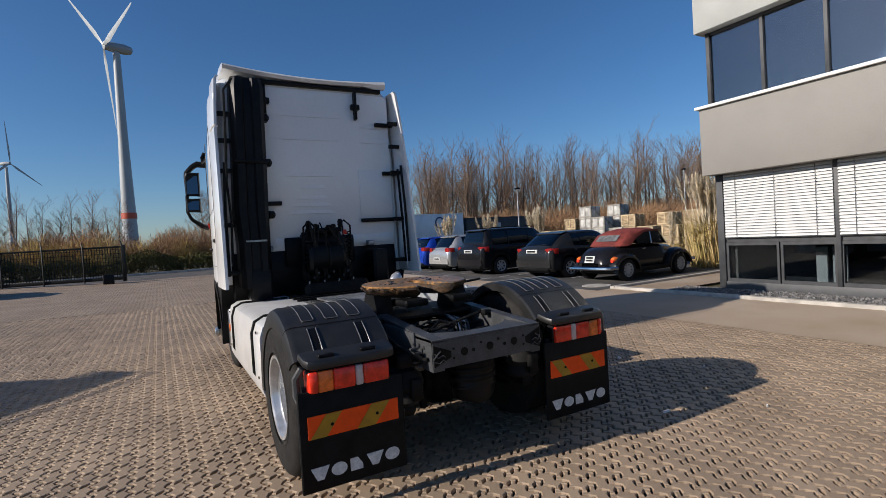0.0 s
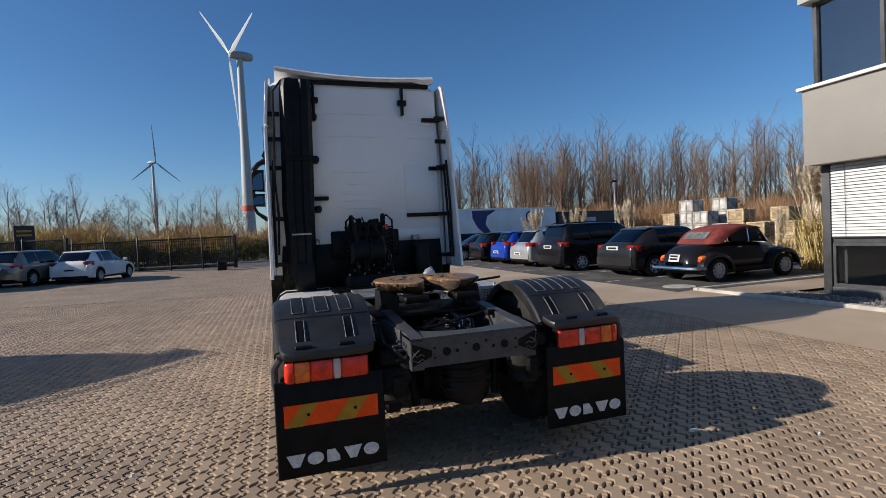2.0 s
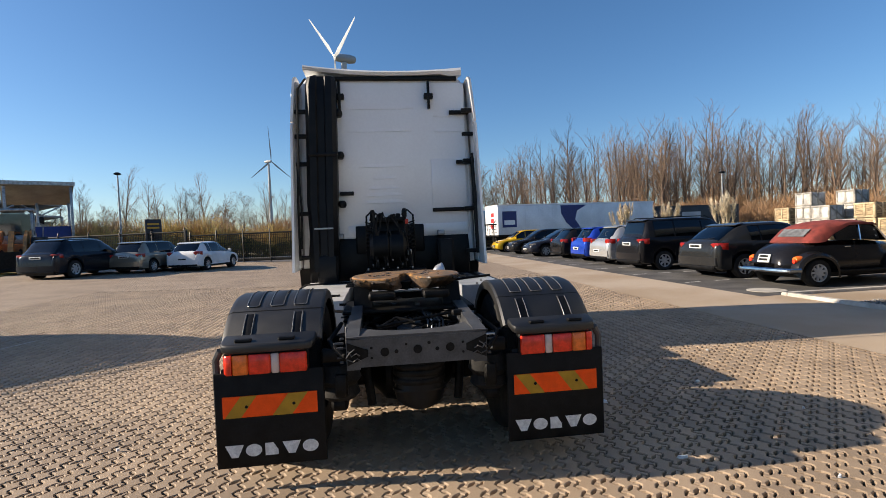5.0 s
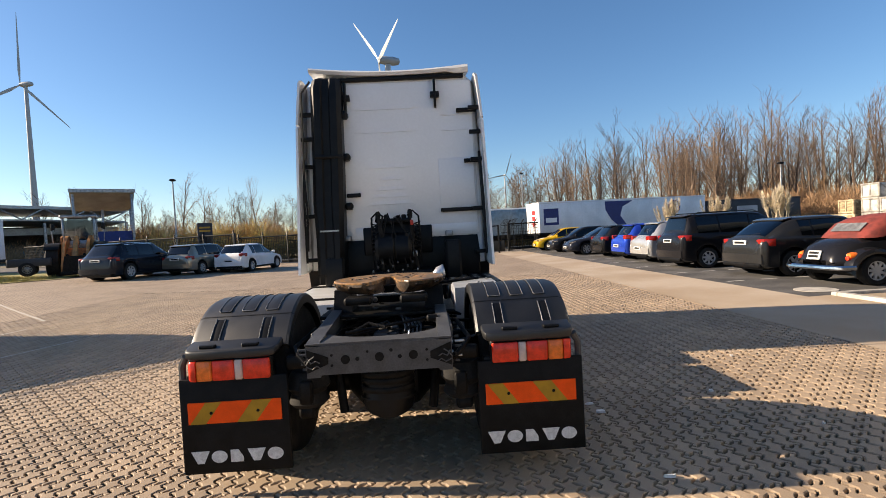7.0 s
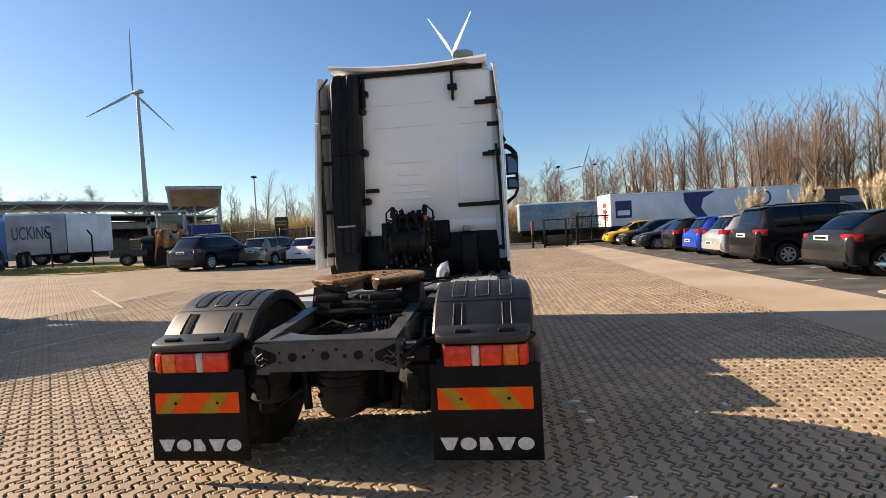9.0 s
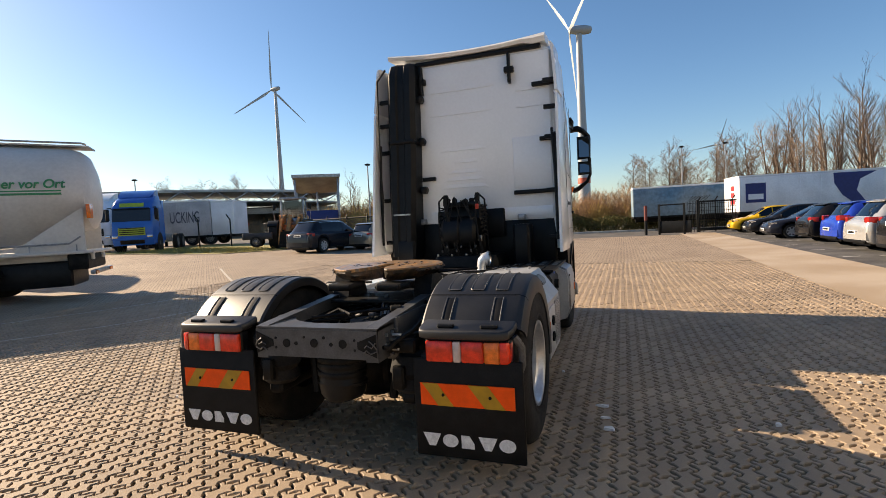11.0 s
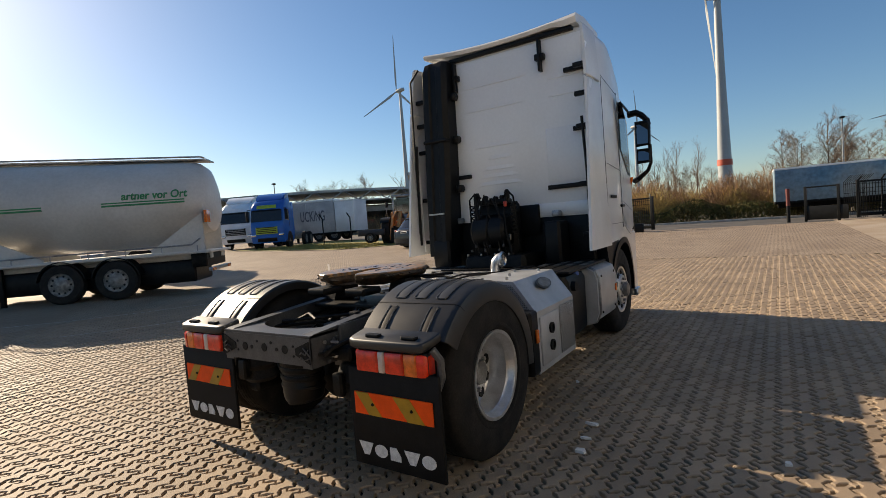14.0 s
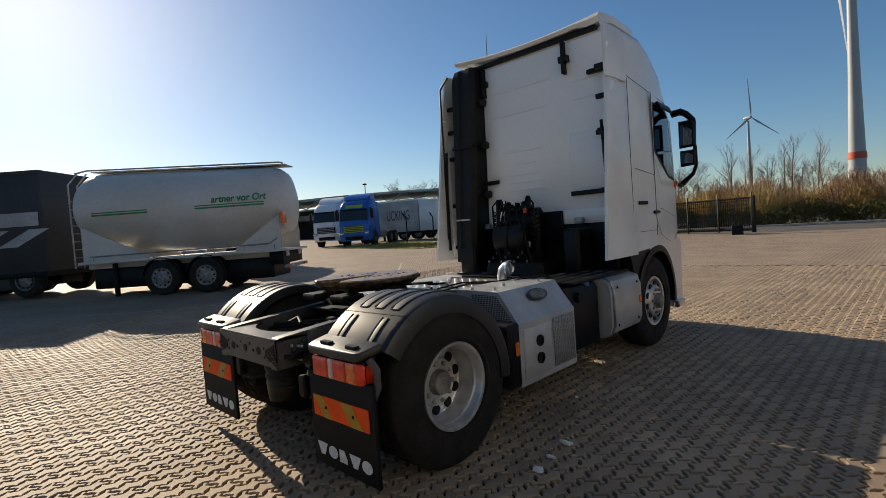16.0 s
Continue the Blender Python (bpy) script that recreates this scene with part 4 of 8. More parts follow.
def fifth_wheel(parent):
    """Round coupling plate with a flaring throat towards the tail and a deep, grease-caked skirt."""
    rnd5 = random.Random(21)
    pts = [(0.44 * math.cos(radians(a)), 0.96 + 0.44 * math.sin(radians(a))) for a in range(-62, 243, 6)]
    throat = [(-0.17, 0.565), (-0.14, 0.59), (-0.095, 0.68), (-0.062, 0.78), (-0.055, 0.9), (-0.048, 0.99), (-0.03, 1.03), (0.0, 1.045)]
    pts += throat + [(-x, y) for x, y in reversed(throat[:-1])]
    p = part("coupling_plate", Mesh().loft([[(x * k, 0.96 + (y - 0.96) * k, z) for x, y in pts] for z, k in ((1.176, 0.985), (1.194, 0.992), (1.2, 0.978))]), M["grease"], parent, "greasy rust-brown fifth wheel plate", 25)
    rings = [[(x * k + rnd5.uniform(-q, q), 0.96 + (y - 0.96) * k + rnd5.uniform(-q, q), z + rnd5.uniform(-q, q) * 0.5) for x, y in pts] for z, k, q in ((1.1, 0.7, 0.004), (1.115, 0.82, 0.012), (1.14, 0.93, 0.012), (1.168, 0.99, 0.008), (1.188, 0.998, 0.004))]
    part("caked_rim", Mesh().loft(rings, False), M["grease_edge"], p)
    lumps = Mesh()
    for k in range(60):
        a = radians(rnd5.uniform(-60, 240))
        c = Vector((0.442 * math.cos(a), 0.96 + 0.442 * math.sin(a), rnd5.uniform(1.165, 1.185)))
        z = rnd5.uniform(0.006, 0.012)
        lumps.lathe([(0.0, -z), (z * rnd5.uniform(0.8, 1.5), -z * 0.4), (z * 1.2, z * 0.3), (0.0, z)], c, "z", 7)
    part("caked_grease", lumps, M["grease_edge"], p)
    clots = Mesh()
    for k in range(46):
        a, d = rnd5.uniform(0, 6.28), rnd5.uniform(0.1, 0.3)
        c = Vector((d * math.cos(a), 0.98 + d * math.sin(a), 1.2))
        if abs(c.x) < 0.12 and c.y < 1.08:
            continue
        z = rnd5.uniform(0.006, 0.02)
        clots.lathe([(z * 1.4, -0.002), (z, 0.002), (0.0, rnd5.uniform(0.003, 0.006))], c, "z", 7)
    part("grease_clot", clots, M["wet_grease"], p, "wet black clots of grease")
    for q in (-1, 1):
        part("bearing_block", Mesh().prism([(0.75, 0.93), (1.1, 0.93), (1.02, 1.13), (0.83, 1.13)], "x", min(q * 0.28, q * 0.42), max(q * 0.28, q * 0.42)), M["dark_metal"], p)
        part("ear", Mesh().box(min(q * 0.1, q * 0.3), max(q * 0.1, q * 0.3), 0.5, 0.7, 1.05, 1.1, 0.015), M["dark_metal"], p)
    part("release_lever", Mesh().tube([(0.3, 0.95, 1.12), (0.5, 0.98, 1.14), (0.68, 1.0, 1.15), (0.72, 1.03, 1.15)], 0.011, 6), M["dark_metal"], p)
    part("jaw", Mesh().lathe([(0.0, 0), (0.07, 0), (0.085, 0.06), (0.0, 0.06)], (0, 1.0, 1.08), "z", 16), M["dark_metal"], p)


CX = -0.055       # the cab's middle


def cab_ring(y, hw, zb, zt, r, top_in=0.06):
    pts = [(-hw, zb), (hw, zb), (hw, zb + 0.9), (hw - top_in * 0.35, zt - 0.9)]
    for i in range(6):
        a = radians(90 * i / 5)
        pts.append((hw - top_in - r + r * math.cos(a), zt - r + r * math.sin(a)))
    pts += [(-x, z) for x, z in reversed(pts[2:])]
    return [(CX + x, y, z) for x, z in pts]


def cab(truck):
    st = [(3.56, 1.1, 1.5, 3.57, 0.12), (3.6, 1.14, 1.13, 3.61, 0.14), (3.75, 1.185, 1.13, 3.64, 0.16), (4.3, 1.2, 1.13, 3.66, 0.2), (4.6, 1.2, 1.13, 3.6, 0.25),
          (5.0, 1.19, 1.0, 3.46, 0.3), (5.35, 1.15, 0.9, 3.22, 0.32), (5.6, 1.05, 0.9, 2.9, 0.32), (5.76, 0.9, 0.9, 2.4, 0.3)]
    c = part("cab", Mesh().loft([cab_ring(*q) for q in st]), M["white_paint"], truck, "white high-roof sleeper cab")
    # rear wall with pressed ribs
    part("rear_wall", Mesh().box(CX - 1.06, CX + 1.07, 3.54, 3.565, 1.52, 3.53, 0.02), M["white_panel"], c, "white ribbed rear wall of the cab")
    for x0, x1, z, bow in ((-0.62, 0.34, 3.19, 0.0), (-0.56, 0.3, 2.89, 0.004), (-0.44, 0.2, 2.42, 0.01), (-0.26, 0.08, 2.27, 0.004), (-0.34, 0.12, 2.13, 0.012), (-0.46, 0.22, 1.92, 0.035), (-0.4, 0.16, 2.03, 0.02), (0.58, 0.98, 3.08, 0.0), (0.58, 0.98, 2.88, 0.0), (0.6, 0.95, 2.24, 0.01), (0.62, 0.95, 2.05, 0.01)):
        rings = []
        for i in range(17):
            t = i / 16
            x = x0 + (x1 - x0) * t
            zz = z + bow * (1 - (2 * t - 1) ** 6)
            d = 0.011 * min(1.0, 5 * t, 5 * (1 - t))
            rings.append([(x, 3.545, zz - 0.008), (x, 3.5405 - d, zz), (x, 3.5405 - d * 0.7, zz + 0.02), (x, 3.545, zz + 0.06)])
        part("rib", Mesh().loft(rings), M["white_panel"], c, "", 60)
    part("hatch_panel", Mesh().box(0.53, 1.0, 3.529, 3.543, 1.9, 2.52, 0.014), M["white_panel"], c)
    part("panel_step", Mesh().box(-0.6, 1.0, 3.533, 3.5435, 1.54, 1.66, 0.01), M["white_panel"], c)
    # roof visor
    rings = []
    for i in range(15):
        t = i / 14
        x = -1.08 + 2.06 * t
        sag = 0.06 * (1 - (2 * t - 1) ** 2)
        zt = 3.752 - 0.03 * t - sag
        th = 0.06 + (0.04 if t > 0.86 else 0.0)
        rings.append([(x, 3.5, zt - th), (x, 3.475, zt - th * 0.4), (x, 3.5, zt), (x, 3.8, zt + 0.03), (x, 4.3, zt - 0.02), (x, 4.3, zt - 0.08), (x, 3.8, zt - 0.05), (x, 3.55, zt - th)])
    part("roof_visor", Mesh().loft(rings), M["white_paint"], c, "white roof air deflector lip")
    part("visor_underside", Mesh().box(-1.0, 0.92, 3.51, 3.6, 3.56, 3.61, 0.01), M["black_plastic"], c)
    # side fairings, the upper quarter a piece of its own
    for s in (-1, 1):
        for z0, z1, w0, w1 in ((1.12, 2.97, 0.0, 0.02), (2.985, 3.56, 0.022, 0.06)):
            rings = []
            for z, w in ((z0, w0), ((z0 + z1) / 2, (w0 + w1) / 2), (z1 - 0.03, w1), (z1, w1 + 0.02)):
                e0 = 3.05 + 0.13 * (z - 1.12)
                rings.append([(CX + s * (1.2 - w), e0, z), (CX + s * (1.21 - w), e0 + 0.1, z), (CX + s * (1.212 - w), 3.75, z), (CX + s * (1.17 - w), 3.75, z), (CX + s * (1.165 - w), e0 + 0.1, z), (CX + s * (1.17 - w), e0, z)])
            f = part("side_fairing", Mesh().loft(rings), M["white_paint"], c, "white side fairing behind the cab")
        for z in (1.28, 1.84, 2.47, 2.82, 3.13):
            part("fairing_bracket", Mesh().box(min(CX + s * 1.0, CX + s * 1.15), max(CX + s * 1.0, CX + s * 1.15), 3.38, 3.43, z - 0.025, z + 0.025, 0.006), M["black_plastic"], c)
        part("fairing_rail", Mesh().tube([(CX + s * 1.13, 3.26, 1.25), (CX + s * 1.125, 3.27, 2.0), (CX + s * 1.1, 3.28, 2.55)], 0.017, 6), M["black_plastic"], c)
        part("fairing_inner", Mesh().box(min(CX + s * 1.148, CX + s * 1.162), max(CX + s * 1.148, CX + s * 1.162), 3.36, 3.6, 1.15, 3.35, 0.005), M["white_panel"], c)
    for x0, x1, z in ((0.53, 1.1, 1.84), (0.87, 1.1, 2.47), (0.8, 1.06, 3.13), (-0.68, -0.5, 2.09)):
        part("strap", Mesh().box(x0, x1, 3.49, 3.538, z - 0.025, z + 0.025, 0.006), M["black_plastic"], c, "black bracket strap")
    part("strap_post", Mesh().tube([(1.06, 3.42, 2.52), (1.075, 3.4, 1.9), (1.09, 3.38, 1.25)], 0.016, 6), M["black_plastic"], c)
    for x in (0.53, -0.63):
        part("visor_bracket", Mesh().box(x - 0.015, x + 0.015, 3.46, 3.538, 3.18, 3.54, 0.004).box(x - 0.06, x + 0.06, 3.47, 3.537, 3.31, 3.38, 0.01), M["black_plastic"], c)
    # black air intake stack with its tabs
    rings = []
    for z, xl, xr, y in ((1.1, -1.06, -0.72, 3.2), (1.6, -1.06, -0.71, 3.22), (2.0, -1.08, -0.7, 3.26), (2.25, -1.07, -0.69, 3.27), (2.6, -1.06, -0.68, 3.28), (3.1, -1.05, -0.67, 3.29), (3.45, -1.04, -0.66, 3.3), (3.56, -1.02, -0.67, 3.34), (3.59, -0.98, -0.7, 3.4)):
        m = (xl + xr) / 2
        rings.append([(xl, y + 0.06, z), (xl + 0.05, y, z), (m - 0.06, y, z), (m - 0.04, y + 0.025, z), (m + 0.04, y + 0.025, z), (m + 0.06, y, z), (xr - 0.05, y, z), (xr, y + 0.06, z), (xr, 3.535, z), (xl, 3.535, z)])
    stack = part("air_intake", Mesh().loft(rings), M["black_plastic"], c, "tall black plastic air intake duct")
    for z in (3.12, 2.58, 1.95):
        part("tab", Mesh().box(-0.7, -0.6, 3.4, 3.53, z - 0.045, z + 0.045, 0.03), M["black_plastic"], c)
    part("collar", Mesh().box(-1.03, -0.67, 3.25, 3.53, 2.55, 2.59, 0.01), M["black_plastic"], c)
    part("trim_line", Mesh().box(-0.99, -0.76, 3.2, 3.216, 1.63, 1.65), M["steel"], c)
    part("cable", Mesh().tube([(-1.02, 3.25, 3.5), (-1.12, 3.2, 3.35), (-1.13, 3.2, 2.9), (-1.15, 3.22, 2.3), (-1.13, 3.2, 1.9), (-1.15, 3.2, 1.4)], 0.014, 6), M["dark_metal"], c)
    # doors, windows and trims on both flanks
    for s in (-1, 1):
        x = CX + s * 1.2
        d = part("door", Mesh().prism([(4.345, 1.5), (4.345, 2.95), (4.7, 2.9), (5.1, 2.7), (5.18, 2.05), (5.2, 1.3), (4.9, 1.18), (4.5, 1.3)], "x", min(x, x + s * 0.006), max(x, x + s * 0.006)), M["white_paint"], c)
        pane = [(4.4, 2.3), (4.41, 2.82), (4.72, 2.82), (4.96, 2.72), (5.12, 1.99), (4.9, 2.02)]
        # black seal, also a full sheet standing for the dark inside of the solid cab
        part("window_seal", Mesh().prism([(4.365, 2.27), (4.375, 2.85), (4.73, 2.85), (4.99, 2.74), (5.16, 1.95), (4.89, 1.985)], "x", min(x + s * 0.004, x + s * 0.0075), max(x + s * 0.004, x + s * 0.0075)), M["black_plastic"], c)
        part("window", Mesh().prism(pane, "x", min(x + s * 0.0085, x + s * 0.012), max(x + s * 0.0085, x + s * 0.012)), M["sky_glass"], c, "side window mirroring the blue sky")
        part("sun_deflector", Mesh().loft([[(x + s * o, y, z) for o, z in ((0.0, 2.86), (0.035, 2.87), (0.07, 2.8), (0.06, 2.78))] for y in (4.5, 4.75, 5.0)]), M["black_plastic"], c)
        seams = Mesh()
        for (ya, za), (yb, zb) in (((4.34, 1.3), (4.34, 2.95)), ((3.78, 2.06), (4.34, 2.0)), ((3.82, 1.36), (4.3, 1.36)), ((4.45, 1.62), (5.1, 1.5)), ((3.7, 1.14), (3.7, 3.02)), ((3.7, 3.04), (4.9, 2.9)), ((4.34, 2.2), (4.6, 1.9))):
            seams.tube([(x + s * 0.005, ya, za), (x + s * 0.005, yb, zb)], 0.0028, 4)
        part("seam", seams, M["dark_metal"], c)
        part("handle", Mesh().box(min(x, x + s * 0.03), max(x, x + s * 0.03), 4.24, 4.42, 1.55, 1.585, 0.012), M["black_plastic"], c)
        part("model_badge", Mesh().box(min(x, x + s * 0.006), max(x, x + s * 0.006), 3.86, 4.1, 1.66, 1.7, 0.002), M["dark_metal"], c)
        # mirror on its curved arm
        mx = CX + s * 1.335
        mir = part("mirror", Mesh().loft([[(mx - s * h, y, z0), (mx + s * h * 0.9, y, z0 + 0.01), (mx + s * h, y, z1 - 0.05), (mx + s * h * 0.7, y, z1), (mx - s * h, y, z1)] for y, z0, z1, h in ((5.06, 2.36, 2.66, 0.085), (5.09, 2.34, 2.68, 0.1), (5.16, 2.36, 2.66, 0.09), (5.2, 2.4, 2.6, 0.05))]), M["black_plastic"], c, "black outside mirror on a curved arm")
        part("lower_housing", Mesh().loft([[(mx - s * h, y, z0), (mx + s * h * 0.9, y, z0 + 0.01), (mx + s * h, y, z1), (mx - s * h, y, z1)] for y, z0, z1, h in ((5.06, 2.13, 2.29, 0.08), (5.09, 2.11, 2.31, 0.095), (5.18, 2.15, 2.27, 0.07))]), M["black_plastic"], c)
        tip = Matrix.Translation((mx, 5.052, 2.5)) @ Matrix.Rotation(radians(-6), 4, "X") @ Matrix.Rotation(radians(s * 5), 4, "Z")
        part("mirror_glass", Mesh().box(-0.07, 0.07, -0.003, 0.003, -0.13, 0.13).moved(tip), M["mirror"], c)
        tip = Matrix.Translation((mx, 5.052, 2.21)) @ Matrix.Rotation(radians(-9), 4, "X") @ Matrix.Rotation(radians(s * 5), 4, "Z")
        part("mirror_glass", Mesh().box(-0.068, 0.068, -0.003, 0.003, -0.065, 0.065).moved(tip), M["mirror"], c)
        part("arm", Mesh().tube([(x - s * 0.06, 5.15, 2.8), (x + s * 0.05, 5.15, 2.81), (mx - s * 0.02, 5.15, 2.77), (mx + s * 0.06, 5.14, 2.68), (mx + s * 0.07, 5.14, 2.62)], [0.045, 0.045, 0.04, 0.035, 0.03], 8), M["black_plastic"], c)
        part("lower_arm", Mesh().tube([(mx + s * 0.07, 5.14, 2.36), (mx + s * 0.075, 5.14, 2.12), (mx + s * 0.03, 5.16, 2.02), (x + s * 0.03, 5.2, 1.92), (x - s * 0.04, 5.3, 1.9)], [0.025, 0.022, 0.025, 0.035, 0.04], 8), M["black_plastic"], c)
        part("arm_foot", Mesh().loft([[(x - s * 0.05, 5.14, 1.94), (x + s * 0.05, 5.12, 1.95), (x - s * 0.02, 5.2, 1.76)], [(x - s * 0.05, 5.24, 1.94), (x + s * 0.04, 5.22, 1.94), (x - s * 0.03, 5.26, 1.77)]]), M["orange_lens"] if s > 0 else M["red_lens"], c)
        # wheel arch, step and front bumper end
        arch = Mesh()
        ring = [[(x - s * 0.25, 4.33 + r2 * math.cos(a), 0.52 + r2 * math.sin(a)) for r2 in (0.64, 0.6)] + [(x + s * 0.012, 4.33 + r2 * math.cos(a), 0.52 + r2 * math.sin(a)) for r2 in (0.59, 0.66)] for a in [radians(-8 + 196 * i / 20) for i in range(21)]]
        arch.loft(ring)
        part("wheel_arch", arch, M["black_plastic"], c)
        part("arch_infill", Mesh().prism([(3.58, 1.13), (3.66, 0.9), (3.68, 0.6)] + [(4.33 + 0.64 * math.cos(a), 0.52 + 0.64 * math.sin(a)) for a in [radians(172 - 60 * i / 6) for i in range(7)]] + [(4.1, 1.16)], "x", min(x - s * 0.3, x - s * 0.004), max(x - s * 0.3, x - s * 0.004)), M["black_plastic"], c)
        part("front_quarter", Mesh().prism([(4.33 + 0.665 * math.cos(a), 0.52 + 0.665 * math.sin(a)) for a in [radians(70 - 80 * i / 8) for i in range(9)]] + [(5.0, 0.36), (5.3, 0.36), (5.35, 1.2), (4.6, 1.2)], "x", min(x - s * 0.1, x), max(x - s * 0.1, x)), M["white_paint"], c)
        part("entry_step", Mesh().box(min(x - s * 0.02, x + s * 0.05), max(x - s * 0.02, x + s * 0.05), 4.95, 5.25, 0.34, 0.42, 0.015), M["alu"], c)
    part("bumper", Mesh().loft([[(CX - 1.18, 5.2, z), (CX + 1.18, 5.2, z), (CX + 1.08, 5.62, z), (CX + 0.8, 5.82, z), (CX - 0.8, 5.82, z), (CX - 1.08, 5.62, z)] for z in (0.3, 0.5, 0.93)]), M["white_paint"], c)
    # the flanks draw in towards the windscreen
    for o in [c] + list(c.children_recursive):
        if o.name.split(".")[0] not in ("mirror", "lower_housing", "mirror_glass", "arm", "lower_arm"):
            for v in o.data.vertices:
                if v.co.y > 4.3:
                    v.co.x = CX + (v.co.x - CX) * (1 - 0.072 * (v.co.y - 4.3) / 0.95)
    return c


def tractor():
    t = thing("tractor_unit", "white two-axle tractor unit with black mudguards, parked", "truck")
    cab(t)
    for s in (-1, 1):
        fender(t, s), tail_lamp(t, s), mud_flap(t, s)
        truck_wheel(t, s * 1.225, 0.69, s)
        truck_wheel(t, s * 0.9, 0.69, s, width=0.27)
        truck_wheel(t, s * 1.1, 4.28, s, steer=True, width=0.31)
    # frame
    fr = part("frame", Mesh().box(-0.45, -0.37, 0.1, 5.2, 0.68, 0.94, 0.008).box(0.37, 0.45, 0.1, 5.2, 0.68, 0.94, 0.008), M["chassis"], t, "dark grey steel ladder frame")
    for s in (-1, 1):
        a, b2 = min(s * 0.35, s * 0.43), max(s * 0.35, s * 0.43)
        part("frame_end", Mesh().prism([(-0.13, 0.72), (0.75, 0.72), (0.75, 0.99), (0.3, 0.955), (-0.1, 0.925), (-0.13, 0.91)], "x", a, b2), M["chassis"], fr)
        bolts = Mesh()
        for y, z in ((-0.02, 0.8), (-0.02, 0.86), (0.06, 0.8), (0.06, 0.86), (0.16, 0.88), (0.24, 0.88), (0.32, 0.9), (0.4, 0.9), (0.5, 0.9)):
            bolts.lathe([(0.0, -0.004), (0.013, -0.004), (0.012, 0.01), (0.0, 0.012)], (s * 0.431, y, z), "x", 6)
        part("bolt", bolts, M["steel"], fr)
        part("bracket", Mesh().box(min(s * 0.43, s * 0.6), max(s * 0.43, s * 0.6), 0.02, 0.1, 0.74, 0.82, 0.015).box(min(s * 0.44, s * 0.52), max(s * 0.44, s * 0.52), 0.0, 0.05, 0.52, 0.66, 0.012), M["dark_metal"], fr)
        part("cable", Mesh().tube([(s * 0.45, -0.05, 0.78), (s * 0.5, -0.02, 0.83), (s * 0.55, 0.1, 0.86), (s * 0.5, 0.5, 0.9)], 0.016, 6).tube([(s * 0.44, -0.08, 0.8), (s * 0.49, 0.02, 0.78), (s * 0.53, 0.2, 0.8)], 0.012, 6), M["dark_metal"], fr)
    # rear cross member: plate with holes, bowed top flange
    rim = [(-0.43, -0.13), (0.43, -0.13), (0.43, 0.2)] + [(0.36 * math.cos(a), 0.24 - 0.24 * math.sin(a)) for a in [radians(180 * i / 16) for i in range(17)]] + [(-0.43, 0.2)]
    x = part("cross_member", Mesh().prism(rim, "z", 0.905, 0.92), M["chassis"], t, "grey rear cross member with round holes")
    part("face_plate", Mesh().prism([(-0.42, 0.735), (0.42, 0.735), (0.43, 0.77), (0.43, 0.905), (-0.43, 0.905), (-0.43, 0.77)], "y", -0.135, -0.12), M["chassis"], x)
    # dark pieces on the solid plate paint the shade in open notches and holes
    for s in (-1, 1):
        part("web_triangle", Mesh().prism([(s * 0.425, 0.75), (s * 0.3, 0.8), (s * 0.3, 0.84), (s * 0.425, 0.89)], "y", -0.139, -0.1355), M["dark_metal"], x)
    for hx, hz, hr in ((-0.2, 0.82, 0.027), (0.0, 0.825, 0.027), (0.2, 0.825, 0.027), (-0.28, 0.85, 0.008), (-0.28, 0.79, 0.008), (-0.13, 0.82, 0.012), (-0.07, 0.86, 0.008), (0.07, 0.86, 0.01), (0.12, 0.82, 0.012), (0.28, 0.85, 0.008), (0.28, 0.79, 0.008)):
        part("hole", Mesh().lathe([(0.0, -0.138), (hr, -0.138), (hr, -0.13), (0.0, -0.13)], (hx, 0, hz), "y", 16), M["dark_metal"], x)
    # axle, springs, drum under the tail
    ax = part("rear_axle", Mesh().lathe([(0.0, -0.85), (0.09, -0.85), (0.09, -0.3), (0.2, -0.2), (0.24, 0.0), (0.2, 0.2), (0.09, 0.3), (0.09, 0.85), (0.0, 0.85)], (0, 0.63, 0.5), "x", 24), M["dark_metal"], t)
    part("differential", Mesh().lathe([(0.0, -0.26), (0.1, -0.24), (0.2, -0.14), (0.25, 0.0), (0.2, 0.16), (0.12, 0.3), (0.0, 0.3)], (0, 0.6, 0.5), "y", 22), M["dark_metal"], ax)
    for s in (-1, 1):
        for y in (0.18, 1.12):
            part("air_spring", Mesh().lathe([(0.1, 0.0), (0.13, 0.03), (0.11, 0.09), (0.14, 0.13), (0.12, 0.2), (0.1, 0.23)], (s * 0.5, y, 0.47), "z", 20), M["tyre"], ax)
        part("shock_absorber", Mesh().tube([(s * 0.3, 0.3, 0.36), (s * 0.34, 0.34, 0.72)], 0.03, 8), M["dark_metal"], ax)
        part("arm", Mesh().box(min(s * 0.45, s * 0.56), max(s * 0.45, s * 0.56), 0.1, 1.3, 0.4, 0.47, 0.02), M["dark_metal"], ax)
    d = part("air_drum", Mesh().loft([[((0.02 + hw * math.cos(a)), 0.13 + 0.12 * math.sin(a), z) for a in [2 * math.pi * i / 20 for i in range(20)]] for z, hw in ((0.4, 0.09), (0.415, 0.13), (0.44, 0.155), (0.5, 0.168), (0.505, 0.178), (0.52, 0.178), (0.525, 0.165), (0.66, 0.15), (0.7, 0.13), (0.72, 0.08))]), M["black_plastic"], t, "grimy black drum under the cross member")
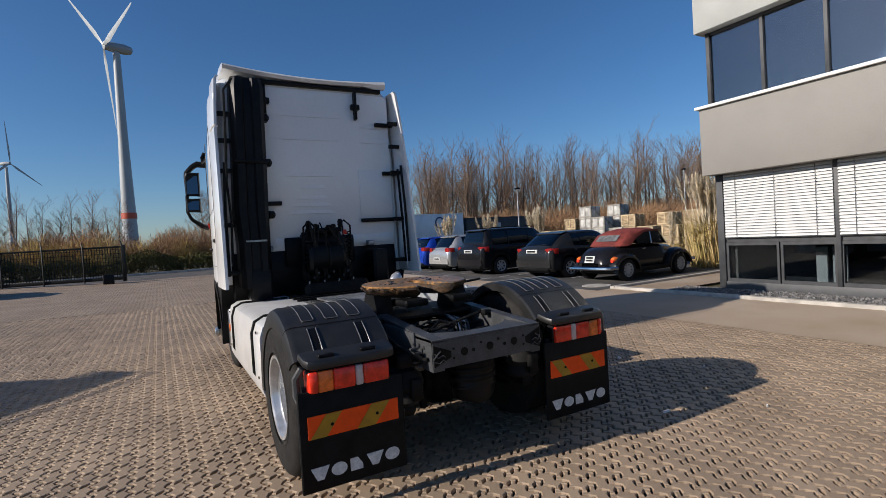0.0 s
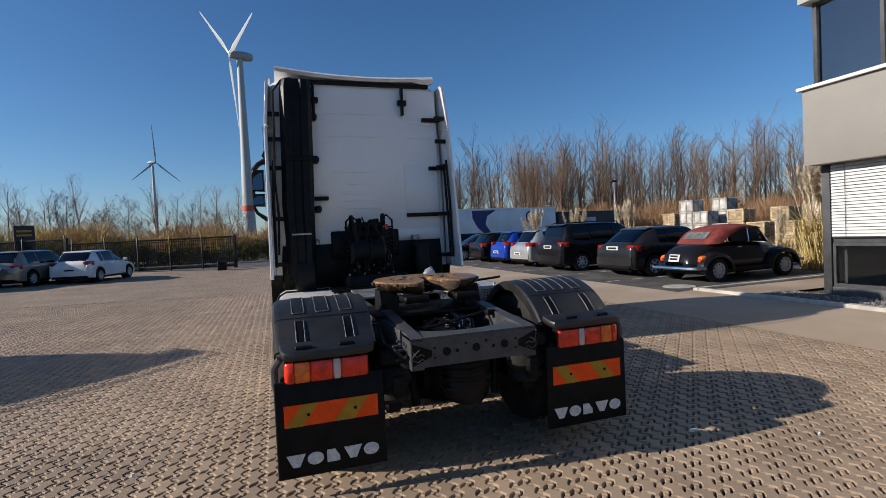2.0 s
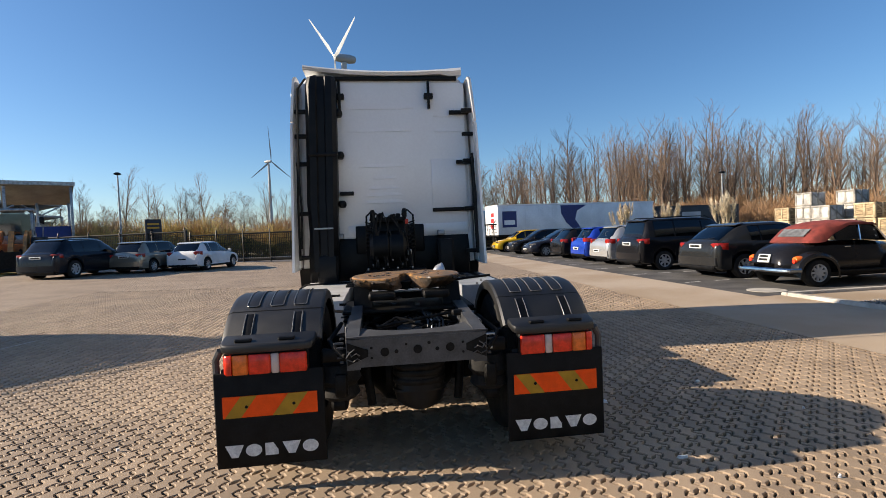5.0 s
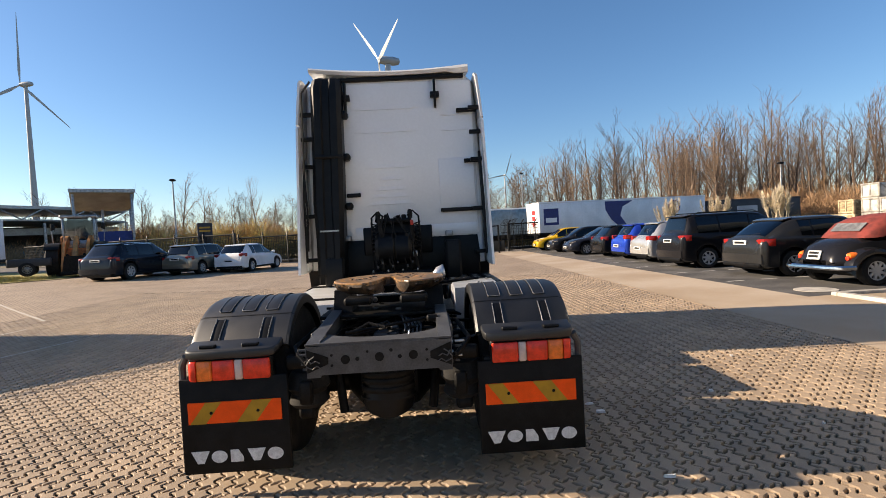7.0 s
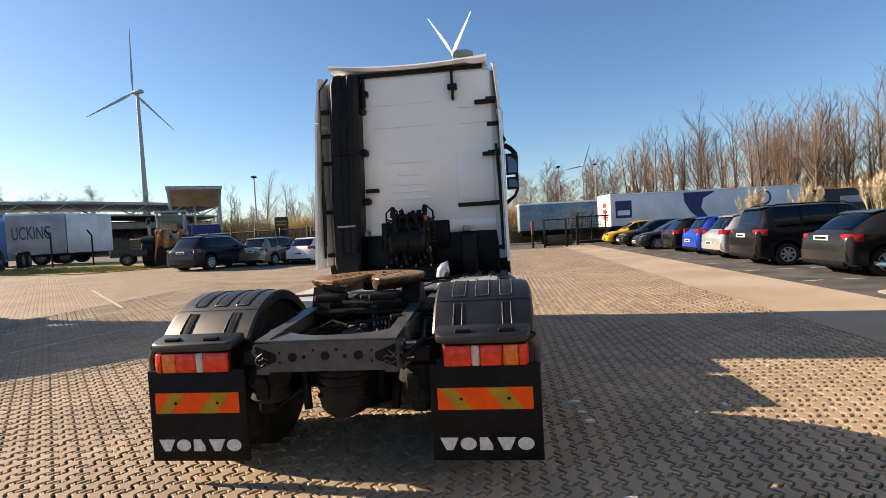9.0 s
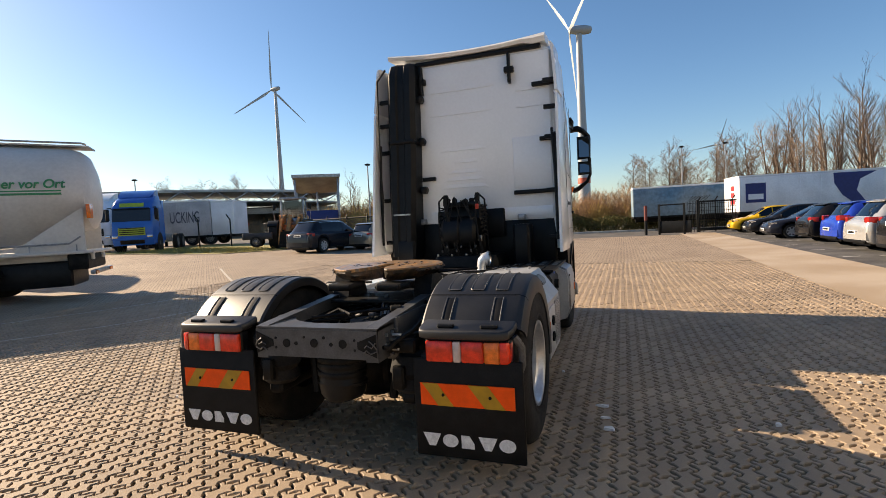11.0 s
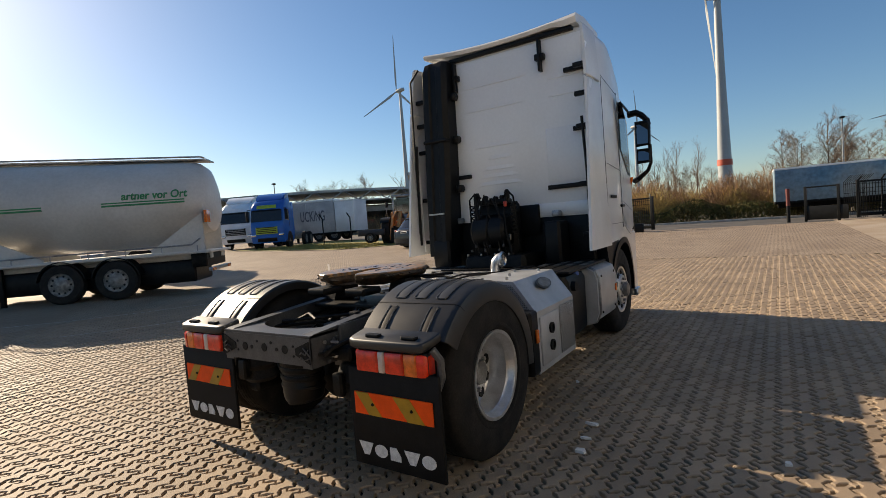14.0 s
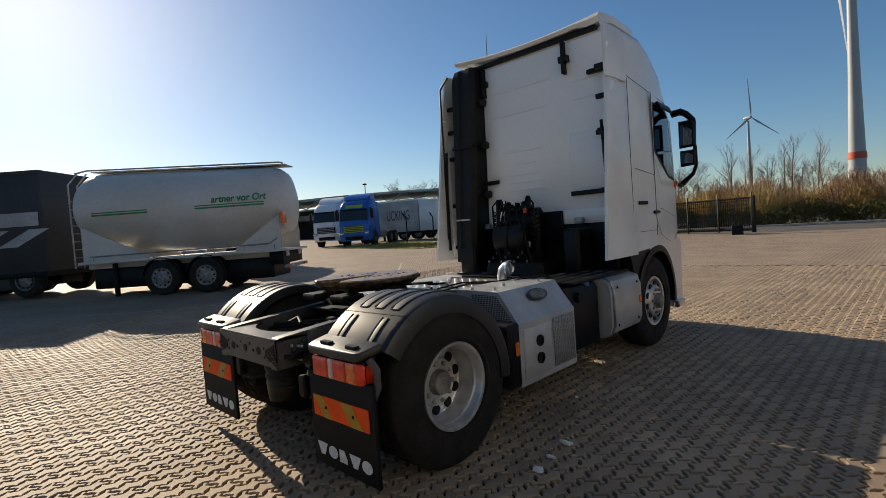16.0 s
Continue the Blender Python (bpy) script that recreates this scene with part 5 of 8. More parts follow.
    for z in (0.555, 0.61, 0.65):
        part("band", Mesh().loft([[((0.02 + (hw) * math.cos(a)), 0.13 + (hw - 0.045) * math.sin(a), zz) for a in [2 * math.pi * i / 20 for i in range(20)]] for zz, hw in ((z, 0.168), (z + 0.008, 0.173), (z + 0.03, 0.173), (z + 0.038, 0.168))]), M["dark_metal"], d)
    # hoses and pipes between the rails
    rnd2 = random.Random(4)
    for i in range(34):
        p = Vector((rnd2.uniform(-0.3, 0.3), rnd2.uniform(0.3, 1.2), rnd2.uniform(0.74, 0.95)))
        pts = [tuple(p + Vector((0.12 * k * rnd2.uniform(-1, 1), 0.1 * k * rnd2.uniform(-1, 1), 0.03 * math.sin(k * 2)))) for k in range(5)]
        part("hose", Mesh().tube(pts, rnd2.uniform(0.006, 0.014), 6), M["chassis"] if i % 3 == 0 else M["dark_metal"], fr)
    part("valve_block", Mesh().box(-0.1, 0.08, 0.45, 0.6, 0.76, 0.85, 0.015), M["chassis"], fr)
    for i in range(26):
        c0 = Vector((rnd2.uniform(-0.34, 0.34), rnd2.uniform(0.3, 1.5), rnd2.uniform(0.7, 0.98)))
        sz = rnd2.uniform(0.015, 0.05)
        part("fitting", Mesh().box(c0.x - sz, c0.x + sz, c0.y - sz * 0.7, c0.y + sz * 0.7, c0.z - sz * 0.5, c0.z + sz * 0.5, sz * 0.3), M["chassis"] if i % 3 else M["dark_metal"], fr)
    part("tray", Mesh().box(-0.36, 0.36, 0.25, 1.5, 0.66, 0.7, 0.01), M["dark_metal"], fr)
    for y, z, r in ((1.45, 0.5, 0.13), (1.8, 0.5, 0.13)):
        part("air_reservoir", Mesh().lathe([(0.0, -0.4), (r * 0.8, -0.39), (r, -0.34), (r, 0.34), (r * 0.8, 0.39), (0.0, 0.4)], (0, y, z), "x", 20), M["dark_metal"], fr, "black round air reservoir")
    part("drive_shaft", Mesh().tube([(0, 0.9, 0.52), (0, 3.1, 0.72)], 0.06, 10), M["dark_metal"], fr)
    part("belly_tray", Mesh().box(-0.5, 0.5, 2.1, 3.3, 0.3, 0.6, 0.05), M["dark_metal"], fr)
    fifth_wheel(t)
    part("mounting_plate", Mesh().box(-0.5, 0.5, 0.62, 1.24, 0.94, 0.965, 0.006), M["dark_metal"], fr)
    # deck behind the cab
    deck = part("deck_plate", Mesh().box(-0.42, 0.42, 1.72, 2.5, 0.965, 0.985, 0.004), M["galv"], t, "silver chequer-plate deck")
    lug = Mesh()
    for i in range(15):
        for j in range(13):
            cx, cy = -0.38 + i * 0.054, 1.76 + j * 0.057
            a = 0.6 if (i + j) % 2 else -0.6
            c2, s2 = math.cos(a) * 0.02, math.sin(a) * 0.02
            lug.add([(cx - c2, cy - s2, 0.985), (cx + s2 * 0.3, cy - c2 * 0.3, 0.985), (cx + c2, cy + s2, 0.985), (cx - s2 * 0.3, cy + c2 * 0.3, 0.985), (cx, cy, 0.99)], [(0, 1, 4), (1, 2, 4), (2, 3, 4), (3, 0, 4)])
    part("tread_lug", lug, M["galv"], deck)
    for y in (2.6, 2.8, 3.0):
        part("deck_rail", Mesh().box(-0.6, 1.0, y, y + 0.04, 0.95, 0.975, 0.005), M["dark_metal"], deck)
    el = part("breather_elbow", Mesh().tube([(0.4, 2.3, 0.97), (0.4, 2.3, 1.05), (0.412, 2.305, 1.095), (0.437, 2.315, 1.118), (0.468, 2.33, 1.122)], [0.046, 0.047, 0.054, 0.064, 0.07], 18), M["silver_paint"], t, "pale bent breather pipe with a round mouth")
    part("mouth", Mesh().lathe([(0.058, -0.01), (0.078, -0.008), (0.08, 0.01), (0.064, 0.016), (0.05, 0.004), (0.0, 0.0)], (0.468, 2.33, 1.12), "x", 24, False), M["alu"], el)
    for k, (hx, hz) in enumerate(((0.16, 1.0), (0.24, 0.99))):
        part("suzi_hose", Mesh().tube([(hx, 1.62, hz), (hx + 0.15, 1.8, hz + 0.04), (hx + 0.4, 2.0 + 0.1 * k, hz + 0.03), (hx + 0.52, 2.3 + 0.12 * k, hz + 0.05), (hx + 0.45, 2.7, hz)], 0.008, 6), M["dark_metal"], t)
    part("filter_cap", Mesh().lathe([(0.0, 0.0), (0.055, 0.0), (0.06, 0.02), (0.055, 0.05), (0.03, 0.062), (0.0, 0.064)], (0.05, 1.84, 0.985), "z", 18), M["white_paint"], t, "small white round cap on the deck")
    for k in range(4):
        b3 = part("step_board", Mesh().box(0.56 + k * 0.145, 0.68 + k * 0.145, 2.4, 3.6, 0.957, 0.982, 0.006), M["black_plastic"], deck, "black slotted step board")
        for y2 in (2.95, 3.2):
            part("slot", Mesh().box(0.59 + k * 0.145, 0.65 + k * 0.145, y2, y2 + 0.15, 0.9825, 0.985, 0.001), M["galv"], b3)
    # bright hoses and fittings inside the tail of the frame
    for k in range(5):
        xx = 0.1 + 0.028 * k
        part("bright_hose", Mesh().tube([(xx - 0.06, 0.78, 0.92), (xx, 0.62, 0.94 - 0.01 * k), (xx + 0.03, 0.52, 0.88), (xx + 0.02, 0.47, 0.79), (xx + 0.06, 0.5, 0.71)], 0.0085, 7), M["steel"] if k % 2 else M["chassis"], fr)
    for q in (-1, 1):
        for k in range(7):
            xa, xb = q * 0.455, q * (0.48 + 0.018 * (k % 3))
            part("clip", Mesh().box(min(xa, xb), max(xa, xb), -0.03 + 0.035 * (k % 4), -0.012 + 0.035 * (k % 4), 0.74 + 0.022 * k, 0.754 + 0.022 * k, 0.003), M["silver_paint"] if q > 0 and k % 2 else M["chassis"], fr)
        for run in (((0.34, -0.145, 0.775), (0.365, -0.152, 0.795), (0.39, -0.148, 0.775), (0.43, -0.14, 0.79)), ((0.35, -0.145, 0.81), (0.37, -0.155, 0.825), (0.4, -0.15, 0.81), (0.42, -0.14, 0.84)), ((0.38, -0.145, 0.85), (0.41, -0.15, 0.83), (0.43, -0.14, 0.8))):
            part("pipe", Mesh().tube([(q * x2, y2, z2) for x2, y2, z2 in run], 0.004, 6), M["chassis"], fr)
    part("suzi_hose", Mesh().tube([(0.3, 1.75, 1.0), (0.1, 1.8, 1.03), (-0.1, 1.72, 1.02), (0.05, 1.66, 1.0)], 0.012, 6), M["dark_metal"], t)
    # machinery below the rear wall
    e = part("engine_cover", Mesh().box(-1.12, 1.02, 3.56, 3.7, 0.95, 1.52, 0.02), M["black_plastic"], t, "black machinery below the cab wall")
    part("gearbox", Mesh().box(-0.4, 0.4, 3.0, 3.6, 0.6, 1.1, 0.05), M["dark_metal"], e)
    part("cab_mount", Mesh().box(-0.98, -0.72, 3.2, 3.5, 0.95, 1.3, 0.03), M["black_plastic"], e)
    part("cab_mount", Mesh().box(0.55, 0.75, 3.2, 3.5, 0.95, 1.45, 0.03), M["black_plastic"], e)
    part("pocket", Mesh().box(-0.5, 0.4, 3.5, 3.536, 1.3, 1.66, 0.03), M["black_plastic"], e)
    con = part("hose_console", Mesh().box(CX - 0.27, CX + 0.23, 3.3, 3.5, 1.0, 1.72, 0.05), M["black_plastic"], t, "black hose and coupling console behind the cab")
    part("round_housing", Mesh().lathe([(0.0, -0.25), (0.17, -0.24), (0.2, -0.2), (0.2, -0.02), (0.185, 0.0), (0.2, 0.02), (0.2, 0.17), (0.17, 0.21), (0.0, 0.22)], (CX - 0.02, 3.24, 1.38), "x", 24), M["black_plastic"], con)
    part("bracket_bar", Mesh().box(CX - 0.24, CX + 0.2, 3.2, 3.32, 1.7, 1.755, 0.012), M["black_plastic"], con)
    for k, x2 in enumerate((-0.27, -0.17, -0.02, 0.05, 0.13)):
        h2 = (0.1, 0.06, 0.04, 0.05, 0.11)[k]
        part("coupling", Mesh().lathe([(0.0, 0.0), (0.03, 0.0), (0.034, h2 * 0.7), (0.02, h2), (0.0, h2)], (x2, 3.22 + 0.03 * (k % 2), 1.75), "z", 12), M["black_plastic"], con)
    rnd4 = random.Random(9)
    for k in range(9):
        x2, x3 = CX + rnd4.uniform(-0.26, 0.22), CX + rnd4.uniform(-0.34, 0.3)
        top = 1.74 + rnd4.uniform(0.02, 0.1)
        part("hose", Mesh().tube([(x2, 3.22, 1.72), (x2 + 0.03, 3.16, top), ((x2 + x3) / 2 + rnd4.uniform(-0.05, 0.05), 3.12, 1.6), (x3, 3.08, 1.3), (x3 + 0.04, 3.12, 1.05)], rnd4.uniform(0.008, 0.014), 6), M["dark_metal"], con)
    for k in range(10):
        part("clip", Mesh().box(CX - 0.3 + k * 0.06, CX - 0.28 + k * 0.06, 3.02, 3.05, 1.1 + 0.05 * (k % 3), 1.13 + 0.05 * (k % 3), 0.006), M["steel"] if k % 3 == 0 else M["chassis"], con)
    part("red_coupling", Mesh().box(0.13, 0.17, 3.1, 3.14, 1.66, 1.72, 0.01), M["rubber_red"], con)
    for s in (-1, 1):
        coil = [(CX + s * (0.27 + 0.035 * math.cos(k * 0.8)), 3.2 + 0.05 * math.sin(k * 0.8), 1.7 - 0.0065 * k) for k in range(56)]
        part("coiled_hose", Mesh().tube(coil, 0.009, 5), M["dark_metal"], con)
        part("loop_hose", Mesh().tube([(CX + s * 0.15, 3.2, 1.78), (CX + s * 0.22, 3.17, 1.84), (CX + s * 0.29, 3.16, 1.77), (CX + s * 0.3, 3.18, 1.5), (CX + s * 0.3, 3.25, 1.15)], 0.012, 6), M["dark_metal"], con)
    part("gauge_bar", Mesh().tube([(-0.18, 3.12, 1.3), (0.06, 3.12, 1.3)], 0.01, 6).lathe([(0.0, -0.01), (0.03, -0.01), (0.03, 0.01), (0.0, 0.01)], (-0.16, 3.12, 1.3), "x", 10).lathe([(0.0, -0.01), (0.03, -0.01), (0.03, 0.01), (0.0, 0.01)], (0.02, 3.12, 1.3), "x", 10), M["steel"], con)
    part("fitting", Mesh().box(0.14, 0.2, 3.1, 3.14, 1.27, 1.34, 0.01), M["steel"], con)
    for x2 in (-0.7, 0.62):
        part("wall_lamp", Mesh().box(x2 - 0.05, x2 + 0.05, 3.44, 3.53, 1.5, 1.57, 0.015), M["galv"], e)
    # exhaust box on the near side
    ex = part("exhaust_box", Mesh().prism([(0.55, 0.31), (1.17, 0.29), (1.17, 0.78), (0.99, 1.02), (0.55, 1.03)], "y", 1.47, 2.3), M["grey_panel"], t, "silver grey exhaust silencer box")
    part("cover_plate", Mesh().box(1.17, 1.184, 1.52, 1.9, 0.34, 0.73, 0.006), M["grey_panel"], ex)
    part("grille_plate", Mesh().box(1.17, 1.182, 1.94, 2.27, 0.34, 0.75, 0.006), M["mesh_sheet"], ex)
    part("end_grille", Mesh().prism([(0.72, 0.77), (1.14, 0.77), (0.98, 0.99), (0.72, 1.0)], "y", 1.46, 1.4685), M["perforated"], ex)
    for z in (0.47, 0.61):
        part("tail_outlet", Mesh().lathe([(0.0, 0.0), (0.045, 0.0), (0.045, 0.018), (0.032, 0.018), (0.03, 0.006), (0.0, 0.006)], (1.182, 1.72, z), "x", 20), M["dark_metal"], ex)
    badge = Mesh().loft([[(1.145 - 0.18 * (0.5 + 0.2 * math.sin(a)) + off, 1.9 + 0.14 * math.cos(a), 0.835 + 0.22 * (0.5 + 0.2 * math.sin(a)) * 0.95 + off) for a in [2 * math.pi * i / 22 for i in range(22)]] for off in (0.006, 0.016)])
    part("oval_cap", badge, M["chassis"], ex)
    part("cap_lid", Mesh().loft([[(1.145 - 0.18 * (0.5 + 0.16 * math.sin(a)) + off, 1.9 + 0.115 * math.cos(a), 0.835 + 0.22 * (0.5 + 0.16 * math.sin(a)) * 0.95 + off) for a in [2 * math.pi * i / 22 for i in range(22)]] for off in (0.0165, 0.02)]), M["dull_rim"], ex)
    part("marker_lamp", Mesh().box(1.19, 1.21, 1.38, 1.42, 0.56, 0.66, 0.006), M["orange_lens"], ex)
    part("fender_skirt", Mesh().box(0.9, 1.19, 1.32, 1.465, 0.31, 0.8, 0.02), M["black_plastic"], ex)
    for bx, by in ((0.7, 1.5), (0.9, 1.55), (0.7, 2.1), (0.92, 2.15), (0.8, 1.8)):
        part("stud", Mesh().lathe([(0.0, 0.0), (0.014, 0.0), (0.012, 0.02), (0.0, 0.022)], (bx, by, 1.026), "z", 8), M["steel"], ex)
    # additive tank and fuel tank
    ad = part("additive_tank", Mesh().box(0.55, 1.1, 2.36, 2.93, 0.34, 0.93, 0.05), M["black_plastic"], t, "black plastic additive tank")
    part("blue_cap", Mesh().lathe([(0.0, 0), (0.045, 0), (0.05, 0.03), (0.04, 0.06), (0.0, 0.06)], (1.04, 2.74, 0.9), "z", 16), M["blue_cap"], ad)
    part("filler", Mesh().lathe([(0.0, 0.0), (0.05, 0.0), (0.045, 0.04), (0.0, 0.04)], (1.12, 2.45, 0.84), "x", 14), M["dark_metal"], ad)
    for s in (-1, 1):
        y0, y1 = (2.95, 3.66) if s > 0 else (1.42, 3.45)
        zb = 0.36 if s > 0 else 0.27
        rings = [[(s * x2, y, z) for x2, z in ((0.55, zb), (1.1, zb), (1.17, zb + 0.04), (1.2, zb + 0.12), (1.2, 0.82), (1.17, 0.91), (1.1, 0.95), (0.55, 0.95))] for y in (y0, y0 + 0.015, y1 - 0.015, y1)]
        ft = part("side_tank", Mesh().loft(rings), M["grey_panel"] if s > 0 else M["white_paint"], t, "pale side tank cover with rounded edges")
        for yb in ((y0 + 0.05,) if s > 0 else (y0 + 0.35, y1 - 0.35)):
            part("tank_strap", Mesh().tube([(s * 0.6, yb, 0.957), (s * 1.1, yb, 0.958), (s * 1.18, yb, 0.915), (s * 1.208, yb, 0.82), (s * 1.208, yb, 0.48), (s * 1.16, yb, 0.385), (s * 1.05, yb, 0.355)], 0.014, 6), M["steel"] if s > 0 else M["dark_metal"], ft)
        scr = Mesh()
        for yy, zz in ((y0 + 0.15, 0.85), (y1 - 0.1, 0.85), (y0 + 0.15, 0.47), (y1 - 0.1, 0.47)):
            scr.lathe([(0.0, 0.0), (0.014, 0.0), (0.012, 0.008 * s), (0.0, 0.009 * s)], (s * 1.2, yy, zz), "x", 8)
        part("screw", scr, M["dark_metal"], ft)
        part("marker_lamp", Mesh().box(min(s * 1.2, s * 1.213), max(s * 1.2, s * 1.213), y1 - 0.06, y1 - 0.02, 0.62, 0.7, 0.004), M["orange_lens"], ft)
    part("dark_front_guard", Mesh().box(-1.1, 1.0, 3.63, 3.72, 0.35, 1.12, 0.03), M["black_plastic"], t)
    part("left_step", Mesh().box(-1.2, -1.05, 3.5, 3.62, 0.4, 0.85, 0.02), M["alu"], t)
    return t


tractor()


# ---- parked cars ----
def slopes(table):
    """Slopes of a table's columns that never overshoot its rows."""
    out = []
    for c in range(1, len(table[0])):
        d = [(b[c] - a[c]) / (b[0] - a[0]) for a, b in zip(table, table[1:])]
        m = [d[0]] + [0.0 if p * q <= 0 else 2 * p * q / (p + q) for p, q in zip(d, d[1:])] + [d[-1]]
        out.append(m)
    return out


def smooth_row(table, m, y):
    """Row of a table at y along smooth curves through its rows."""
    y = max(table[0][0], min(table[-1][0], y))
    i = 0
    while i < len(table) - 2 and y > table[i + 1][0]:
        i += 1
    a, b = table[i], table[i + 1]
    h = b[0] - a[0]
    t = (y - a[0]) / h
    return [y] + [(1 + 2 * t) * (1 - t) ** 2 * a[c] + t * (1 - t) ** 2 * h * m[c - 1][i] + t * t * (3 - 2 * t) * b[c] + t * t * (t - 1) * h * m[c - 1][i + 1] for c in range(1, len(a))]


def interp(table, y):
    """Row of a table (first column rising) at y."""
    for a, b in zip(table, table[1:]):
        if y <= b[0]:
            f = (y - a[0]) / (b[0] - a[0])
            f = max(0.0, min(1.0, f))
            return [p + (q - p) * f for p, q in zip(a, b)]
    return list(table[-1])


def car_wheel(parent, x, y, r, side, rim_mat, spokes=7):
    s = side
    w = part("wheel", Mesh().lathe([(r * 0.62, -0.02 * s), (r * 0.66, 0.0), (r * 0.92, 0.0), (r, -0.03 * s), (r, -0.17 * s), (r * 0.92, -0.2 * s), (r * 0.62, -0.18 * s)], (x, y, r), "x", 28, False), M["tyre"], parent)
    part("brake", Mesh().lathe([(0.0, -0.1 * s), (r * 0.64, -0.1 * s), (r * 0.64, -0.09 * s), (0.0, -0.09 * s)], (x, y, r), "x", 20), M["dark_metal"], w)
    m = Mesh().lathe([(r * 0.65, -0.03 * s), (r * 0.65, -0.004 * s), (r * 0.58, -0.012 * s), (r * 0.58, -0.05 * s)], (x, y, r), "x", 28, False)
    m.lathe([(0.0, -0.03 * s), (r * 0.17, -0.03 * s), (r * 0.15, -0.012 * s), (0.0, -0.01 * s)], (x, y, r), "x", 14)
    for k in range(spokes):
        a = 2 * math.pi * k / spokes + 0.3
        c, sn = math.cos(a), math.sin(a)
        rings = []
        for d, wd in ((0.1, 0.11), (0.6, 0.075)):
            rings.append([(x + s * h, y + r * (d * c - e * sn), r + r * (d * sn + e * c)) for h, e in ((-0.04, -wd), (-0.014, -wd), (-0.014, wd), (-0.04, wd))])
        m.loft(rings)
    part("rim", m, rim_mat, w)
    return w


def car(label, at, L, W, H, color, tail=0.16, hood=0.27, belt=0.9, rear_drop=0.06, r=0.31, front_out=False, estate=False, metal=0.2, rails=False, plate_z=0.75, lamp_z=0.85, dark_top=None, rim="hubcap", clad=False):
    """A hatchback, estate or van-like car: rear at y = 0, nose at y = L."""
    hw = W / 2
    p = paint(color, metal)
    t = thing("car", label, "car", "parked cars", at)
    ty = tail * L
    ry = ty if not estate else ty * 0.8
    hb = (1 - hood) * L
    wy = hb - 0.16 * L
    table = [(0.0, hw * 0.8, 0.4, 0.62, 0.66, hw * 0.7), (0.04, hw * 0.9, 0.3, belt - 0.1, belt - 0.06, hw * 0.76), (0.14, hw * 0.97, 0.24, belt - 0.01, belt + 0.03, hw * 0.76),
             (0.2, hw * 0.98, 0.22, belt, belt + 0.06, hw * 0.76), (ry, hw, 0.2, belt + 0.01, H - 0.06, hw * 0.72), (ry + 0.25, hw, 0.19, belt, H - 0.01, hw * 0.72),
             (0.45 * L, hw, 0.18, belt - 0.02, H, hw * 0.73), (wy - 0.1, hw, 0.18, belt - 0.04, H - 0.05, hw * 0.71), (wy, hw, 0.18, belt - 0.04, H - 0.1, hw * 0.7),
             (hb, hw, 0.19, belt - 0.07, belt + 0.05, hw * 0.8), (hb + 0.1, hw, 0.19, belt - 0.08, belt - 0.01, hw * 0.8), (0.9 * L, hw * 0.97, 0.2, belt - 0.18, belt - 0.12, hw * 0.74),
             (0.97 * L, hw * 0.88, 0.24, belt - 0.3, belt - 0.24, hw * 0.66), (L, hw * 0.7, 0.3, 0.48, 0.52, hw * 0.55)]

    slope = slopes(table)
    wheels = (0.19 * L, 0.8 * L)

    def half(y, lift=0.0):
        """Outline of one flank from sill to roof ridge, pushed out by lift."""
        _, w, zb, b, rf, rw = smooth_row(table, slope, y)
        for wy2 in wheels:                                  # wheel openings
            d = abs(y - wy2)
            if d < r + 0.06:
                zb = max(zb, r + math.sqrt((r + 0.06) ** 2 - d * d))
        gl = b + 0.02
        pts = [(w * 0.88, zb), (w * 0.97, zb + 0.03), (w * 0.993, zb + 0.3 * (b - zb)), (w * 1.004, zb + 0.52 * (b - zb)), (w * 1.002, zb + 0.7 * (b - zb)), (w * 0.99, b - 0.09), (w * 0.978, b - 0.03), (w * 0.945, b + 0.005)]
        for u in (0.06, 0.3, 0.55, 0.8, 1.0):
            pts.append((w * 0.93 + (rw - w * 0.93) * u + 0.022 * math.sin(math.pi * u), gl + (rf - 0.075 - gl) * u))
        pts += [(rw * 0.955, rf - 0.034), (rw * 0.86, rf - 0.008), (rw * 0.6, rf + 0.008), (rw * 0.25, rf + 0.015)]
        return [(x + lift, z + lift * 0.4) for x, z in pts]

    def ring(y):
        h2 = half(y)
        return [(x, y, z) for x, z in h2] + [(-x, y, z) for x, z in reversed(h2)]
    ys = {row[0] for row in table} | {L * i / 36 for i in range(37)} | {0.02, 0.07, 0.1, 0.17}
    for wy2 in wheels:
        ys |= {wy2 + (r + 0.06) * math.cos(math.pi * k / 14) for k in range(15)} | {wy2 - r - 0.063, wy2 + r + 0.063}
    body = part("body", Mesh().loft([ring(y) for y in sorted(q for q in ys if 0 <= q <= L)]), p, t, "", 42)
    # glass: sides, tail window, windscreen
    for s in (-1, 1):
        cuts = [ry + 0.16, ry + 0.16 + (wy - ry) * (0.3 if estate else 0.2), 0.5 * L, hb - 0.24]
        for a, b2 in zip(cuts, cuts[1:]):
            rows = [[(s * x, y, z) for x, z in half(y, 0.007)[8:13]] for y in [a + 0.025 + (b2 - a - 0.05) * i / 8 for i in range(9)]]
            part("side_window", Mesh().pane(rows, (0.0, belt + 0.2)), M["dark_glass"], t)
        rows = [half(y, 0.004)[12] for y in [cuts[0] + (cuts[-1] - cuts[0]) * i / 12 for i in range(13)]]
        part("window_trim", Mesh().tube([(s * x, cuts[0] + (cuts[-1] - cuts[0]) * i / 12, z) for i, (x, z) in enumerate(rows)], 0.011, 5), M["chrome"] if clad else M["black_plastic"], t)
    for y0, y1, nm in ((0.24, ry - 0.04, "rear_window"), (wy + 0.05, hb - 0.04, "windscreen")):
        rows = []
        for i in range(8):
            y = y0 + (y1 - y0) * i / 7
